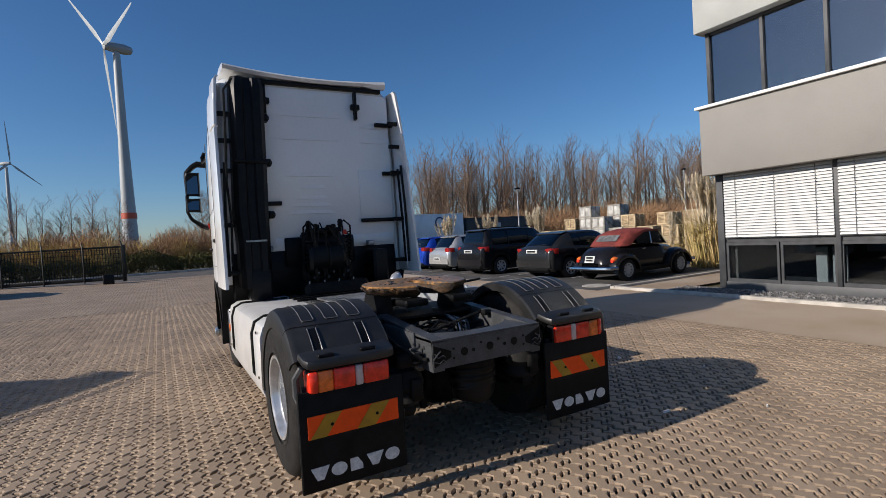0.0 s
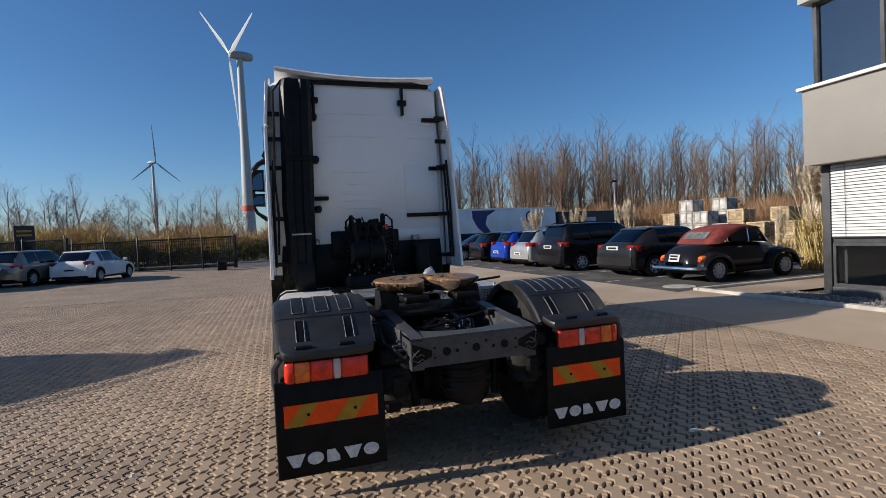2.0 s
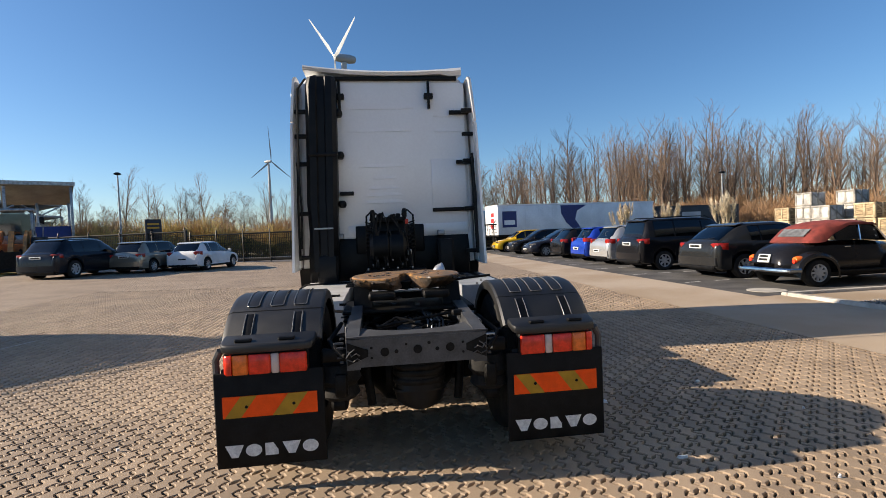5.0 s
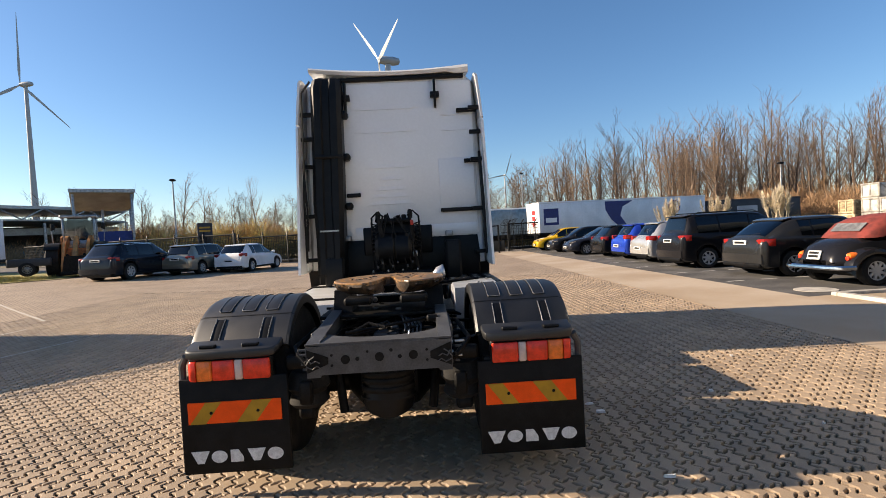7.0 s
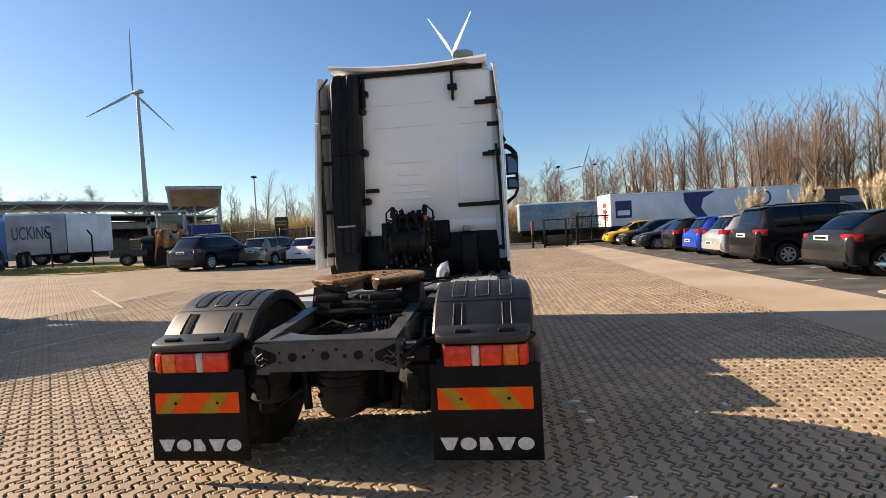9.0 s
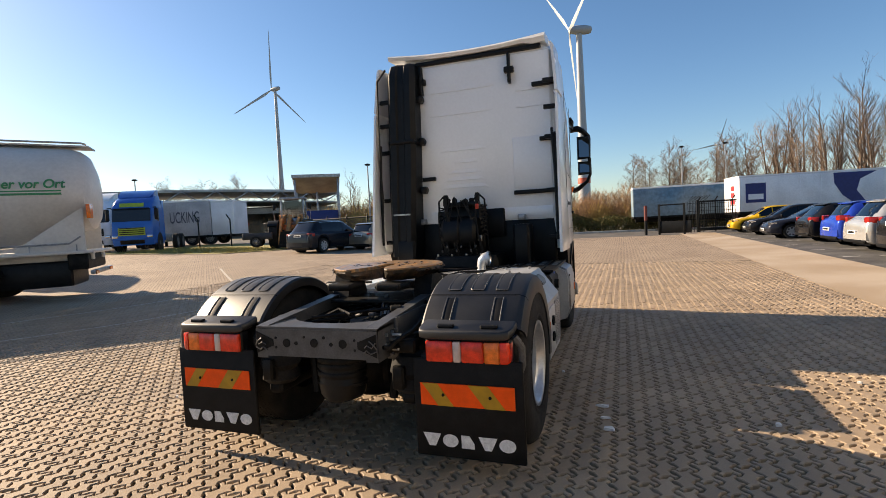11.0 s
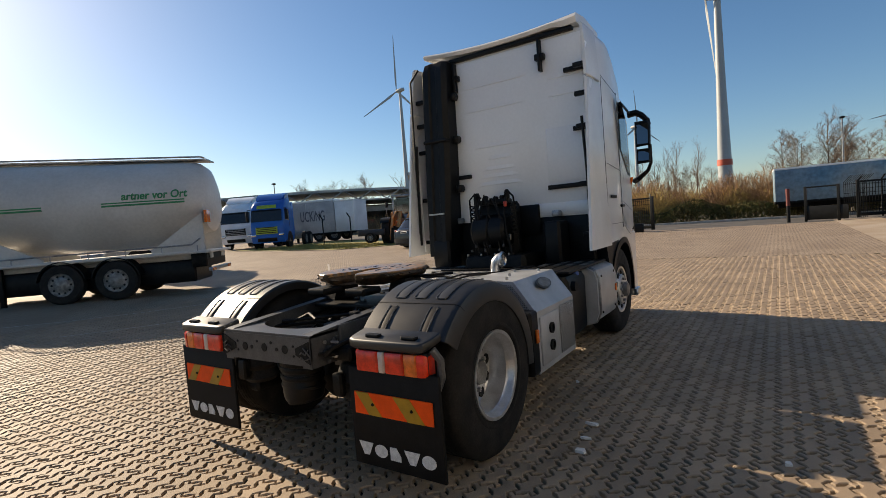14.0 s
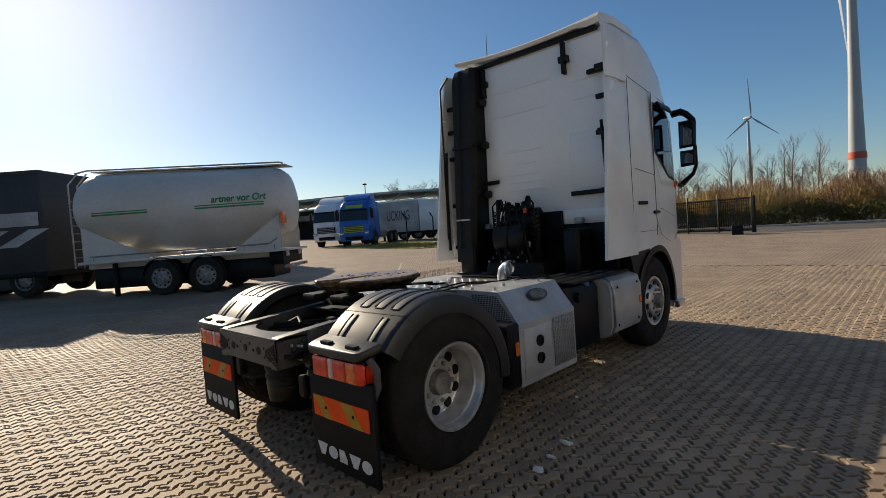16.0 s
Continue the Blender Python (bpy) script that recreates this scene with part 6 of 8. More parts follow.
            flank = half(y, 0.0)[13:]
            across = [(x * 0.97, z + 0.009) for x, z in flank] + [(-x * 0.97, z + 0.009) for x, z in reversed(flank)]
            rows.append([(x, y, z) for x, z in across])
        part(nm, Mesh().pane(rows, (0.0, 0.2)), M["dark_glass"], t)
    part("rear_wiper", Mesh().tube([(0.0, 0.21, belt + 0.075), (0.25, 0.27, belt + 0.12), (0.42, 0.28, belt + 0.13)], 0.009, 5), M["black_plastic"], t)
    # lamps, plate, valance, handles, mirrors
    for s in (-1, 1):
        lens = Mesh()
        lens.loft([[(s * hw * f * (1 if g2 == 1 else 0.992), y + (0.0 if g2 == 1 else 0.018), z) for f, y in ((0.64 + (1 - g2), 0.062), (0.8, 0.052), (0.915, 0.085), (0.99, 0.2), (1.0, 0.33), (0.94, 0.33), (0.64 + (1 - g2), 0.22))] for z, g2 in ((lamp_z - 0.13, 0.9), (lamp_z - 0.11, 1.0), (lamp_z + 0.02, 1.0), (lamp_z + 0.045, 0.92))])
        part("tail_light", lens, M["car_lens"], t, "dark red tail lamp")
        part("head_light", Mesh().loft([[(s * hw * f, y, z) for f, y in ((0.5, L - 0.1), (0.78, L - 0.16), (0.93, L - 0.34), (0.9, L - 0.5), (0.5, L - 0.3))] for z in (belt - 0.3, belt - 0.19)]), M["chrome"], t)
        part("door_mirror", Mesh().box(min(s * (hw - 0.02), s * (hw + 0.17)), max(s * (hw - 0.02), s * (hw + 0.17)), hb - 0.3, hb - 0.2, belt - 0.02, belt + 0.12, 0.03), p, t)
        part("door_handle", Mesh().box(min(s * hw * 0.98, s * (hw + 0.012)), max(s * hw * 0.98, s * (hw + 0.012)), 0.44 * L, 0.44 * L + 0.18, belt - 0.12, belt - 0.09, 0.008), p, t)
        part("sill_trim", Mesh().box(min(s * hw * 0.9, s * (hw + 0.004)), max(s * hw * 0.9, s * (hw + 0.004)), 0.24 * L, 0.74 * L, 0.2, 0.28, 0.01), M["black_plastic"], t)
        for y in (0.19 * L, 0.8 * L):
            lining = [[(s * x, y + (r + 0.058) * math.cos(a), r + (r + 0.058) * math.sin(a)) for x in (hw * 0.995, hw - 0.3)] for a in [math.pi * k / 14 for k in range(15)]]
            part("wheel_arch", Mesh().sheet(lining).lathe([(0.0, 0.0), (r + 0.05, 0.0)], (s * (hw - 0.28), y, r), "x", 24, False), M["black_plastic"], t)
            car_wheel(t, s * (hw - 0.005), y, r, s, M[rim])
        if rails:
            part("roof_rail", Mesh().tube([(s * hw * 0.68, ry + 0.2, H - 0.02), (s * hw * 0.69, ry + 0.3, H + 0.035), (s * hw * 0.69, wy - 0.3, H + 0.03), (s * hw * 0.68, wy - 0.15, H - 0.04)], 0.016, 6), M["black_plastic"], t)
    part("bumper", Mesh().loft([[(x, y, z) for x, y in ((-hw * 0.96, 0.22), (-hw * 0.9, 0.02), (-hw * 0.6, -0.04), (hw * 0.6, -0.04), (hw * 0.9, 0.02), (hw * 0.96, 0.22))] for z in (0.34, 0.38, 0.52, 0.56)]), p, t)
    part("valance", Mesh().box(-hw * 0.82, hw * 0.82, -0.01, 0.3, 0.24, 0.36, 0.03), M["black_plastic"], t)
    part("front_grille", Mesh().box(-hw * 0.55, hw * 0.55, L - 0.12, L + 0.012, 0.33, 0.5, 0.02), M["black_plastic"], t)
    pl = part("number_plate", Mesh().box(-0.26, 0.26, -0.05 if plate_z < 0.6 else 0.0, 0.02 if plate_z < 0.6 else 0.05, plate_z - 0.055, plate_z + 0.055, 0.004), M["plate"], t, "white number plate with a dark bar")
    part("bar", Mesh().box(-0.19, 0.2, (-0.053 if plate_z < 0.6 else -0.003), (-0.0505 if plate_z < 0.6 else -0.0005), plate_z - 0.028, plate_z + 0.028), M["dark_metal"], pl)
    fp = part("number_plate", Mesh().box(-0.26, 0.26, L + 0.004, L + 0.022, 0.36, 0.47, 0.004), M["plate"], t)
    part("bar", Mesh().box(-0.19, 0.19, L + 0.0222, L + 0.025, 0.39, 0.44), M["dark_metal"], fp)
    part("spoiler", Mesh().loft([[(-hw * 0.66, ry - 0.1, H - 0.075), (hw * 0.66, ry - 0.1, H - 0.075), (hw * 0.68, ry + 0.12, H - 0.03), (-hw * 0.68, ry + 0.12, H - 0.03)], [(-hw * 0.66, ry - 0.1, H - 0.05), (hw * 0.66, ry - 0.1, H - 0.05), (hw * 0.68, ry + 0.12, H - 0.005), (-hw * 0.68, ry + 0.12, H - 0.005)]]), p, t)
    part("underbody", Mesh().box(-hw * 0.66, hw * 0.66, 0.2, L - 0.2, 0.16, 0.3), M["black_plastic"], t)
    return t


BAY = 0.05
BLACK, GREY = (0.012, 0.012, 0.014), (0.03, 0.032, 0.034)
car("dark grey hatchback with red tail lamps, parked in a bay", pose(8.25, 9.4, BAY, 0, 0, -90), 4.2, 1.77, 1.42, (0.035, 0.036, 0.037), tail=0.2, belt=0.92, plate_z=0.84, lamp_z=0.88, metal=0.5)
car("black family van with roof rails, parked in a bay", pose(8.0, 12.7, BAY, 0, 0, -90), 4.4, 1.8, 1.66, BLACK, tail=0.11, belt=1.02, rails=True, plate_z=0.86, lamp_z=0.98, estate=True, hood=0.22)
car("silver hatchback with red tail lamps, parked in a bay", pose(8.2, 15.4, BAY, 0, 0, -90), 4.2, 1.76, 1.49, (0.55, 0.55, 0.54), tail=0.15, plate_z=0.55, lamp_z=0.95, metal=0.6)
car("bright blue small hatchback, parked in a bay", pose(8.3, 17.7, BAY, 0, 0, -90), 3.9, 1.68, 1.47, (0.015, 0.06, 0.42), tail=0.15, plate_z=0.58, lamp_z=0.98, metal=0.3)
car("black hatchback with red tail lamps, parked in a bay", pose(8.3, 20.4, BAY, 0, 0, -90), 4.25, 1.79, 1.45, BLACK, tail=0.16, plate_z=0.62, lamp_z=0.9)
car("dark saloon-like car parked nose out in its bay", pose(12.1, 23.4, BAY, 0, 0, 90), 4.4, 1.76, 1.42, (0.018, 0.02, 0.03), tail=0.2)
car("black car parked nose out in its bay", pose(12.0, 27.0, BAY, 0, 0, 90), 4.3, 1.77, 1.45, BLACK, tail=0.17)
car("yellow small car parked nose out in its bay", pose(11.7, 30.6, BAY, 0, 0, 90), 4.1, 1.73, 1.45, (0.55, 0.33, 0.02), tail=0.17)
car("dark grey large estate-like off-roader on the pavers", pose(-14.35, 19.55, ground_z(-14.3), 0, 0, -12), 5.0, 1.97, 1.68, (0.018, 0.022, 0.03), tail=0.19, belt=1.04, r=0.37, estate=True, plate_z=0.9, lamp_z=1.0, metal=0.5, rails=True, clad=True)
car("grey-brown estate car on the pavers", pose(-12.1, 22.0, ground_z(-12), 0, 0, -14), 4.75, 1.78, 1.5, (0.34, 0.31, 0.25), tail=0.14, estate=True, plate_z=0.8, lamp_z=0.88, metal=0.6)
car("white hatchback on the pavers beside the gate", pose(-9.8, 22.8, ground_z(-9.4), 0, 0, -12), 4.2, 1.78, 1.44, (0.75, 0.75, 0.74), tail=0.17, plate_z=0.6, lamp_z=0.93, metal=0.0)


def beetle(at):
    """Black rounded classic convertible with a closed red fabric roof."""
    t = thing("convertible", "black rounded classic convertible with a closed red fabric roof", "car", "parked cars", at)
    p = paint(BLACK, 0.0)

    def ring(y, w, zb, zt, pinch):
        return [(w * 0.9, y, zb), (w, y, zb + 0.15), (w, y, (zb + zt) * 0.5), (w * pinch, y, zt - 0.1), (w * pinch * 0.75, y, zt - 0.02), (w * pinch * 0.3, y, zt),
                (-w * pinch * 0.3, y, zt), (-w * pinch * 0.75, y, zt - 0.02), (-w * pinch, y, zt - 0.1), (-w, y, (zb + zt) * 0.5), (-w, y, zb + 0.15), (-w * 0.9, y, zb)]
    st = [(0.08, 0.3, 0.4, 0.5, 0.8), (0.12, 0.48, 0.34, 0.7, 0.75), (0.25, 0.58, 0.3, 0.86, 0.78), (0.5, 0.62, 0.28, 0.98, 0.85), (0.9, 0.64, 0.27, 1.03, 0.92), (1.6, 0.66, 0.27, 1.02, 0.95), (2.4, 0.66, 0.27, 1.0, 0.92),
          (2.75, 0.62, 0.28, 0.98, 0.8), (3.2, 0.55, 0.3, 0.92, 0.72), (3.6, 0.45, 0.34, 0.78, 0.7), (3.85, 0.34, 0.4, 0.6, 0.7), (3.95, 0.2, 0.45, 0.5, 0.7)]
    part("body", Mesh().loft([ring(*q) for q in st]), p, t)
    for s in (-1, 1):
        for yc, ln, nm in ((0.78, 0.56, "rear_fender"), (3.15, 0.6, "front_fender")):
            rows = []
            for i in range(13):
                a = radians(180 * i / 12)
                y, z = yc - ln * math.cos(a), 0.3 + 0.5 * math.sin(a) ** 0.8
                rows.append([(s * x, y2, z2) for x, y2, z2 in ((0.5, y, z + 0.02), (0.62, y, z + 0.015), (0.74, yc + (y - yc) * 0.97, z - 0.03), (0.78, yc + (y - yc) * 0.9, z - 0.09), (0.77, yc + (y - yc) * 0.84, z - 0.13))])
            part(nm, Mesh().sheet(rows), p, t)
            w = car_wheel(t, s * 0.75, yc, 0.315, s, M["hubcap"], 9)
        part("running_board", Mesh().box(min(s * 0.6, s * 0.76), max(s * 0.6, s * 0.76), 1.25, 2.65, 0.3, 0.35, 0.015), M["black_plastic"], t)
        part("tail_light", Mesh().lathe([(0.0, -0.02), (0.06, -0.01), (0.085, 0.05), (0.08, 0.16), (0.0, 0.18)], (s * 0.62, 0.3, 0.64), "y", 16), M["orange_lens"], t)
        part("tail_light_red", Mesh().lathe([(0.0, -0.03), (0.045, -0.02), (0.06, 0.04), (0.0, 0.05)], (s * 0.62, 0.28, 0.6), "y", 12), M["red_lens"], t)
        rows = []
        for y, z0, z1 in ((1.35, 1.03, 1.25), (1.6, 1.02, 1.36), (2.0, 1.02, 1.4), (2.3, 1.02, 1.38), (2.45, 1.02, 1.3)):
            rows.append([(s * (0.645 - 0.09 * u), y, z0 + (z1 - z0) * u) for u in (0.05, 0.5, 0.95)])
        part("side_window", Mesh().pane(rows, (0.0, 1.2)), M["dark_glass"], t)
        part("pillar", Mesh().tube([(s * 0.62, 2.68, 0.98), (s * 0.52, 2.42, 1.4)], 0.022, 6), M["chrome"], t)
        part("window_bar", Mesh().tube([(s * 0.645, 1.95, 1.02), (s * 0.57, 1.97, 1.42)], 0.014, 6), M["chrome"], t)
        part("door_handle", Mesh().box(min(s * 0.655, s * 0.69), max(s * 0.655, s * 0.69), 1.5, 1.65, 0.88, 0.9, 0.006), M["chrome"], t)
        part("head_light", Mesh().lathe([(0.0, 0.06), (0.08, 0.05), (0.09, 0.0), (0.06, -0.12), (0.0, -0.14)], (s * 0.58, 3.55, 0.66), "y", 14), M["chrome"], t)
    # fabric roof
    rings = []
    for y, w, z, zb in ((0.72, 0.5, 1.06, 1.0), (0.86, 0.58, 1.2, 1.0), (1.05, 0.6, 1.35, 1.02), (1.3, 0.58, 1.45, 1.2), (1.7, 0.56, 1.5, 1.38), (2.1, 0.55, 1.5, 1.4), (2.38, 0.54, 1.46, 1.38), (2.46, 0.54, 1.41, 1.36)):
        rings.append([(w + 0.05, y, zb), (w + 0.02, y, (z + zb) / 2), (w - 0.06, y, z - 0.04), (w * 0.6, y, z), (0, y, z + 0.015), (-w * 0.6, y, z), (-w + 0.06, y, z - 0.04), (-w - 0.02, y, (z + zb) / 2), (-w - 0.05, y, zb)])
    part("fabric_roof", Mesh().loft(rings), M["red_roof"], t, "dark red fabric roof, closed")
    part("rear_window", Mesh().sheet([[(x, y, z) for x in (-0.36, 0, 0.36)] for y, z in ((0.79, 1.125), (0.98, 1.3))]).moved(Matrix.Translation((0, -0.015, 0.025))), M["soft_window"], t)
    part("windscreen", Mesh().pane([[(x * 0.6, 2.7, 0.99), (x * 0.52, 2.47, 1.4)] for x in (-1, 0, 1)], (0.0, 0.2)), M["dark_glass"], t)
    part("bumper", Mesh().tube([(-0.76, 0.3, 0.4), (-0.72, 0.08, 0.4), (-0.5, 0.0, 0.4), (0.5, 0.0, 0.4), (0.72, 0.08, 0.4), (0.76, 0.3, 0.4)], 0.055, 8), M["chrome"], t, "chrome rear bumper")
    part("front_bumper", Mesh().tube([(-0.72, 3.85, 0.42), (-0.5, 4.02, 0.42), (0.5, 4.02, 0.42), (0.72, 3.85, 0.42)], 0.045, 8), M["chrome"], t)
    pl = part("number_plate", Mesh().box(-0.17, 0.17, 0.1, 0.12, 0.56, 0.76, 0.004).moved(Matrix.Translation((0, -0.02, 0)) @ Matrix.Translation((0, 0.11, 0.66)) @ Matrix.Rotation(radians(-18), 4, "X") @ Matrix.Translation((0, -0.11, -0.66))), M["plate"], t, "square white number plate with dark bars")
    for z in (0.62, 0.7):
        part("bar", Mesh().box(-0.12, 0.12, 0.063, 0.072, z - 0.025, z + 0.025).moved(Matrix.Translation((0, 0.11, 0.66)) @ Matrix.Rotation(radians(-18), 4, "X") @ Matrix.Translation((0, -0.11, -0.66))), M["dark_metal"], pl)
    part("underbody", Mesh().box(-0.6, 0.6, 0.5, 3.6, 0.2, 0.4, 0.03), M["black_plastic"], t)
    part("engine_lid_vent", Mesh().box(-0.3, 0.3, 0.66, 0.72, 0.965, 1.0, 0.01), M["dark_metal"], t)
    return t


beetle(pose(8.25, 7.05, BAY, 0, 0, -88) @ Matrix.Diagonal((0.97, 0.98, 0.93, 1)))


# ---- tank trailer and lorries ----
def big_wheel(parent, x, y, r, side, w=0.3):
    """Trailer wheel whose face looks along -y or +y of the trailer."""
    s = side
    o = part("wheel", Mesh().lathe([(r * 0.58, -0.02 * s), (r * 0.62, 0.0), (r * 0.9, 0.0), (r, -0.04 * s), (r, -(w - 0.04) * s), (r * 0.9, -w * s), (r * 0.58, -w * s)], (x, y, r), "y", 36, False), M["tyre"], parent)
    m = Mesh().lathe([(r * 0.6, -0.02 * s), (r * 0.58, 0.0), (r * 0.54, -0.03 * s), (r * 0.42, -0.04 * s), (r * 0.3, 0.0), (0.0, 0.02 * s)], (x, y, r), "y", 36, False)
    rim = part("rim", m, M["dull_rim"], o)
    h = Mesh()
    for k in range(10):
        a = 2 * math.pi * k / 10
        h.lathe([(0.0, 0.0), (0.03, 0.0), (0.03, 0.006 * s), (0.0, 0.006 * s)], (x + r * 0.44 * math.cos(a), y - 0.03 * s, r + r * 0.44 * math.sin(a)), "y", 8)
    tagged(part("hand_hole", h, M["dark_metal"], o), "", "", "", "stuff")
    return o


def tank_trailer(at):
    t = thing("tank_trailer", "dusty white silo tank trailer with green stripes", "trailer", "", at)
    x0, x1, cz, R, cy = -4.1, 2.45, 2.72, 1.25, 1.25
    rings = []
    for x, q, b in ((x0 - 0.12, 0.25, 0.25), (x0 - 0.08, 0.6, 0.6), (x0, 0.85, 0.7), (x0 + 0.2, 0.97, 0.8), (x0 + 0.5, 1.0, 0.86), (-2.6, 1.0, 1.02), (-1.4, 1.0, 1.1), (0.4, 1.0, 1.1), (1.3, 1.0, 0.98), (2.0, 1.0, 0.8), (x1 - 0.25, 0.96, 0.74), (x1 - 0.05, 0.84, 0.7), (x1 + 0.06, 0.58, 0.55), (x1 + 0.1, 0.2, 0.2)):
        ring = []
        for k in range(32):
            a = 2 * math.pi * k / 32
            s, c = math.sin(a), math.cos(a)
            side = q if s >= 0 else q * (1 - 0.25 * (-s) ** 2 * (1 if q > 0.9 else 0))
            ring.append((x, cy + R * side * c, cz - 0.03 * (x + 0.8) + R * (q if s >= 0 else b) * s))
        rings.append(ring)
    part("tank", Mesh().loft(rings), M["tank"], t, "dusty white cylindrical tank")
    for a, b2, nm in ((x0 + 0.15, x0 + 2.2, "front_skirt"), (0.9, x1 - 0.1, "rear_skirt")):
        tall = a if nm == "front_skirt" else b2
        low = b2 if nm == "front_skirt" else a
        poly = [(tall, 1.2), (tall, 2.3), (low, 1.28), (low, 1.2)]
        part(nm, Mesh().prism(poly, "y", 0.25, 0.3), M["tank"], t)
        part(nm, Mesh().prism(poly, "y", 2.2, 2.25), M["tank"], t)
    part("chassis_beam", Mesh().box(x0 + 0.1, x1, 0.5, 0.7, 0.95, 1.15, 0.02).box(x0 + 0.1, x1, 1.8, 2.0, 0.95, 1.15, 0.02).box(x0 + 0.1, x1 + 0.1, 0.02, 2.48, 1.12, 1.2, 0.02), M["tank"], t)
    # undercarriage as a deep black box that stands in for the shade below
    part("undercarriage", Mesh().box(x0 + 0.3, 2.0, 0.4, 2.1, 0.3, 0.94, 0.05), M["black_plastic"], t)
    part("hand_rail", Mesh().tube([(x0 + 0.5, 0.05, 1.35), (x1 - 0.4, 0.05, 1.38), (x1 - 0.15, 0.05, 1.55)], 0.022, 6), M["galv"], t)
    for k in range(7):
        x = x0 + 0.6 + k * 0.95
        part("rail_post", Mesh().tube([(x, 0.05, 1.15), (x, 0.05, 1.36)], 0.018, 6), M["galv"], t)
    part("walkway", Mesh().loft([[(x, y, cz + R + dz - 0.03 * (x + 0.8)) for y, dz in ((cy - 0.35, 0.03), (cy + 0.35, 0.03), (cy + 0.35, 0.07), (cy - 0.35, 0.07))] for x in (x0 + 0.2, x1 + 0.02)]), M["galv"], t)
    for s in (-1, 1):
        part("top_rail", Mesh().tube([(x0 - 0.2, cy + s * 0.55, cz + R + 0.1), (x0 + 0.2, cy + s * 0.55, cz + R + 0.17), (x1 - 0.1, cy + s * 0.55, cz + R), (x1, cy + s * 0.5, cz + R - 0.03)], 0.025, 6), M["galv"], t)
    for y in (0.55, 0.95):
        part("ladder_rail", Mesh().tube([(x0 - 0.35, y, 1.0), (x0 - 0.35, y, 3.7), (x0 - 0.1, y + 0.15, 4.1)], 0.025, 6), M["galv"], t)
    for k in range(9):
        part("rung", Mesh().tube([(x0 - 0.35, 0.55, 1.1 + k * 0.26), (x0 - 0.35, 0.95, 1.1 + k * 0.26)], 0.018, 6), M["galv"], t)
    for x in (-1.39, 0.0):
        for y, s in ((0.0, -1), (2.5, 1)):
            big_wheel(t, x, y, 0.55, s)
        part("mudguard", Mesh().loft([[(x + 0.61 * math.cos(a), y, 0.55 + 0.61 * math.sin(a)) for y in (0.0, 0.4)] + [(x + 0.64 * math.cos(a), y, 0.55 + 0.64 * math.sin(a)) for y in (0.4, 0.0)] for a in [radians(10 + 160 * i / 12) for i in range(13)]]), M["black_plastic"], t)
    part("landing_leg", Mesh().box(x0 + 1.0, x0 + 1.12, 0.3, 0.42, 0.02, 1.1, 0.01), M["dark_metal"], t)
    part("rear_bumper", Mesh().box(x1 - 0.02, x1 + 0.08, 0.1, 2.4, 0.58, 0.68, 0.02), M["galv"], t)
    part("rear_frame", Mesh().box(x1 - 0.5, x1 - 0.06, 0.2, 2.3, 0.72, 1.12, 0.03), M["dark_metal"], t)
    for y in (0.3, 2.1):
        part("tail_lamp", Mesh().box(x1 + 0.08, x1 + 0.11, y - 0.15, y + 0.15, 0.58, 0.67, 0.01), M["orange_lens"], t)
    part("warning_plate", Mesh().box(x1 + 0.02, x1 + 0.1, 0.0, 0.35, 2.0, 2.35, 0.01), M["orange_lens"], t)
    for a, b2 in ((-3.4, -1.65), (-0.16, 2.0)):
        for z, h in ((2.6, 0.05), (2.68, 0.035)):
            part("stripe", Mesh().box(a, b2, cy - R - 0.008, cy - R + 0.02, z, z + h), M["green"], t, "green stripe")
    words("slogan", "artner vor Ort", 0.3, pose(0.36, cy - R - 0.012, 2.77, 90, 0, 0) @ Matrix.Diagonal((0.95, 1, 1, 1)), M["green"], t, 0.004, 0.007, 0.18)
    return t


D_ANG = 43.8
tank_trailer(pose(-11.32, 3.8, ground_z(-12.0), 0, 0, D_ANG) @ Matrix.Scale(0.91, 4))


def box_trailer(label, at, L, z0, z1, mat, W=2.5, wheels=True, cap=None):
    """A tarpaulin or box trailer: side along x, near side at y = 0."""
    t = thing("trailer", label, "trailer", "trailers", at)
    part("body", Mesh().box(0, L, 0, W, z0, z1, 0.05), mat, t)
    part("top_rail", Mesh().box(-0.01, L + 0.01, -0.015, W + 0.015, z1 - 0.1, z1 + 0.02, 0.02), cap or mat, t)
    part("bottom_rail", Mesh().box(0, L, -0.01, W + 0.01, z0 - 0.12, z0 + 0.04, 0.02), M["dark_metal"], t)
    for k in range(1, int(L / 1.2)):
        part("post", Mesh().box(k * 1.2 - 0.03, k * 1.2 + 0.03, -0.012, 0.01, z0, z1 - 0.08, 0.005), mat, t)
    if wheels:
        for x in (L * 0.68, L * 0.68 + 1.3, L * 0.68 + 2.6):
            if x < L:
                for y, s in ((0.05, -1), (W - 0.05, 1)):
                    big_wheel(t, x, y, 0.5, s)
        part("leg", Mesh().box(1.8, 1.95, 0.4, 0.55, 0.0, z0 - 0.1, 0.01), M["dark_metal"], t)
        part("chassis_beam", Mesh().box(0.2, L - 0.2, 0.8, 1.7, z0 - 0.4, z0 - 0.1, 0.02), M["dark_metal"], t)
    return t


u = Vector((math.cos(radians(D_ANG)), math.sin(radians(D_ANG)), 0))
n = Vector((-u.y, u.x, 0))
q = Vector((-11.32, 3.8, 0)) - u * 15.4 + n * 0.5
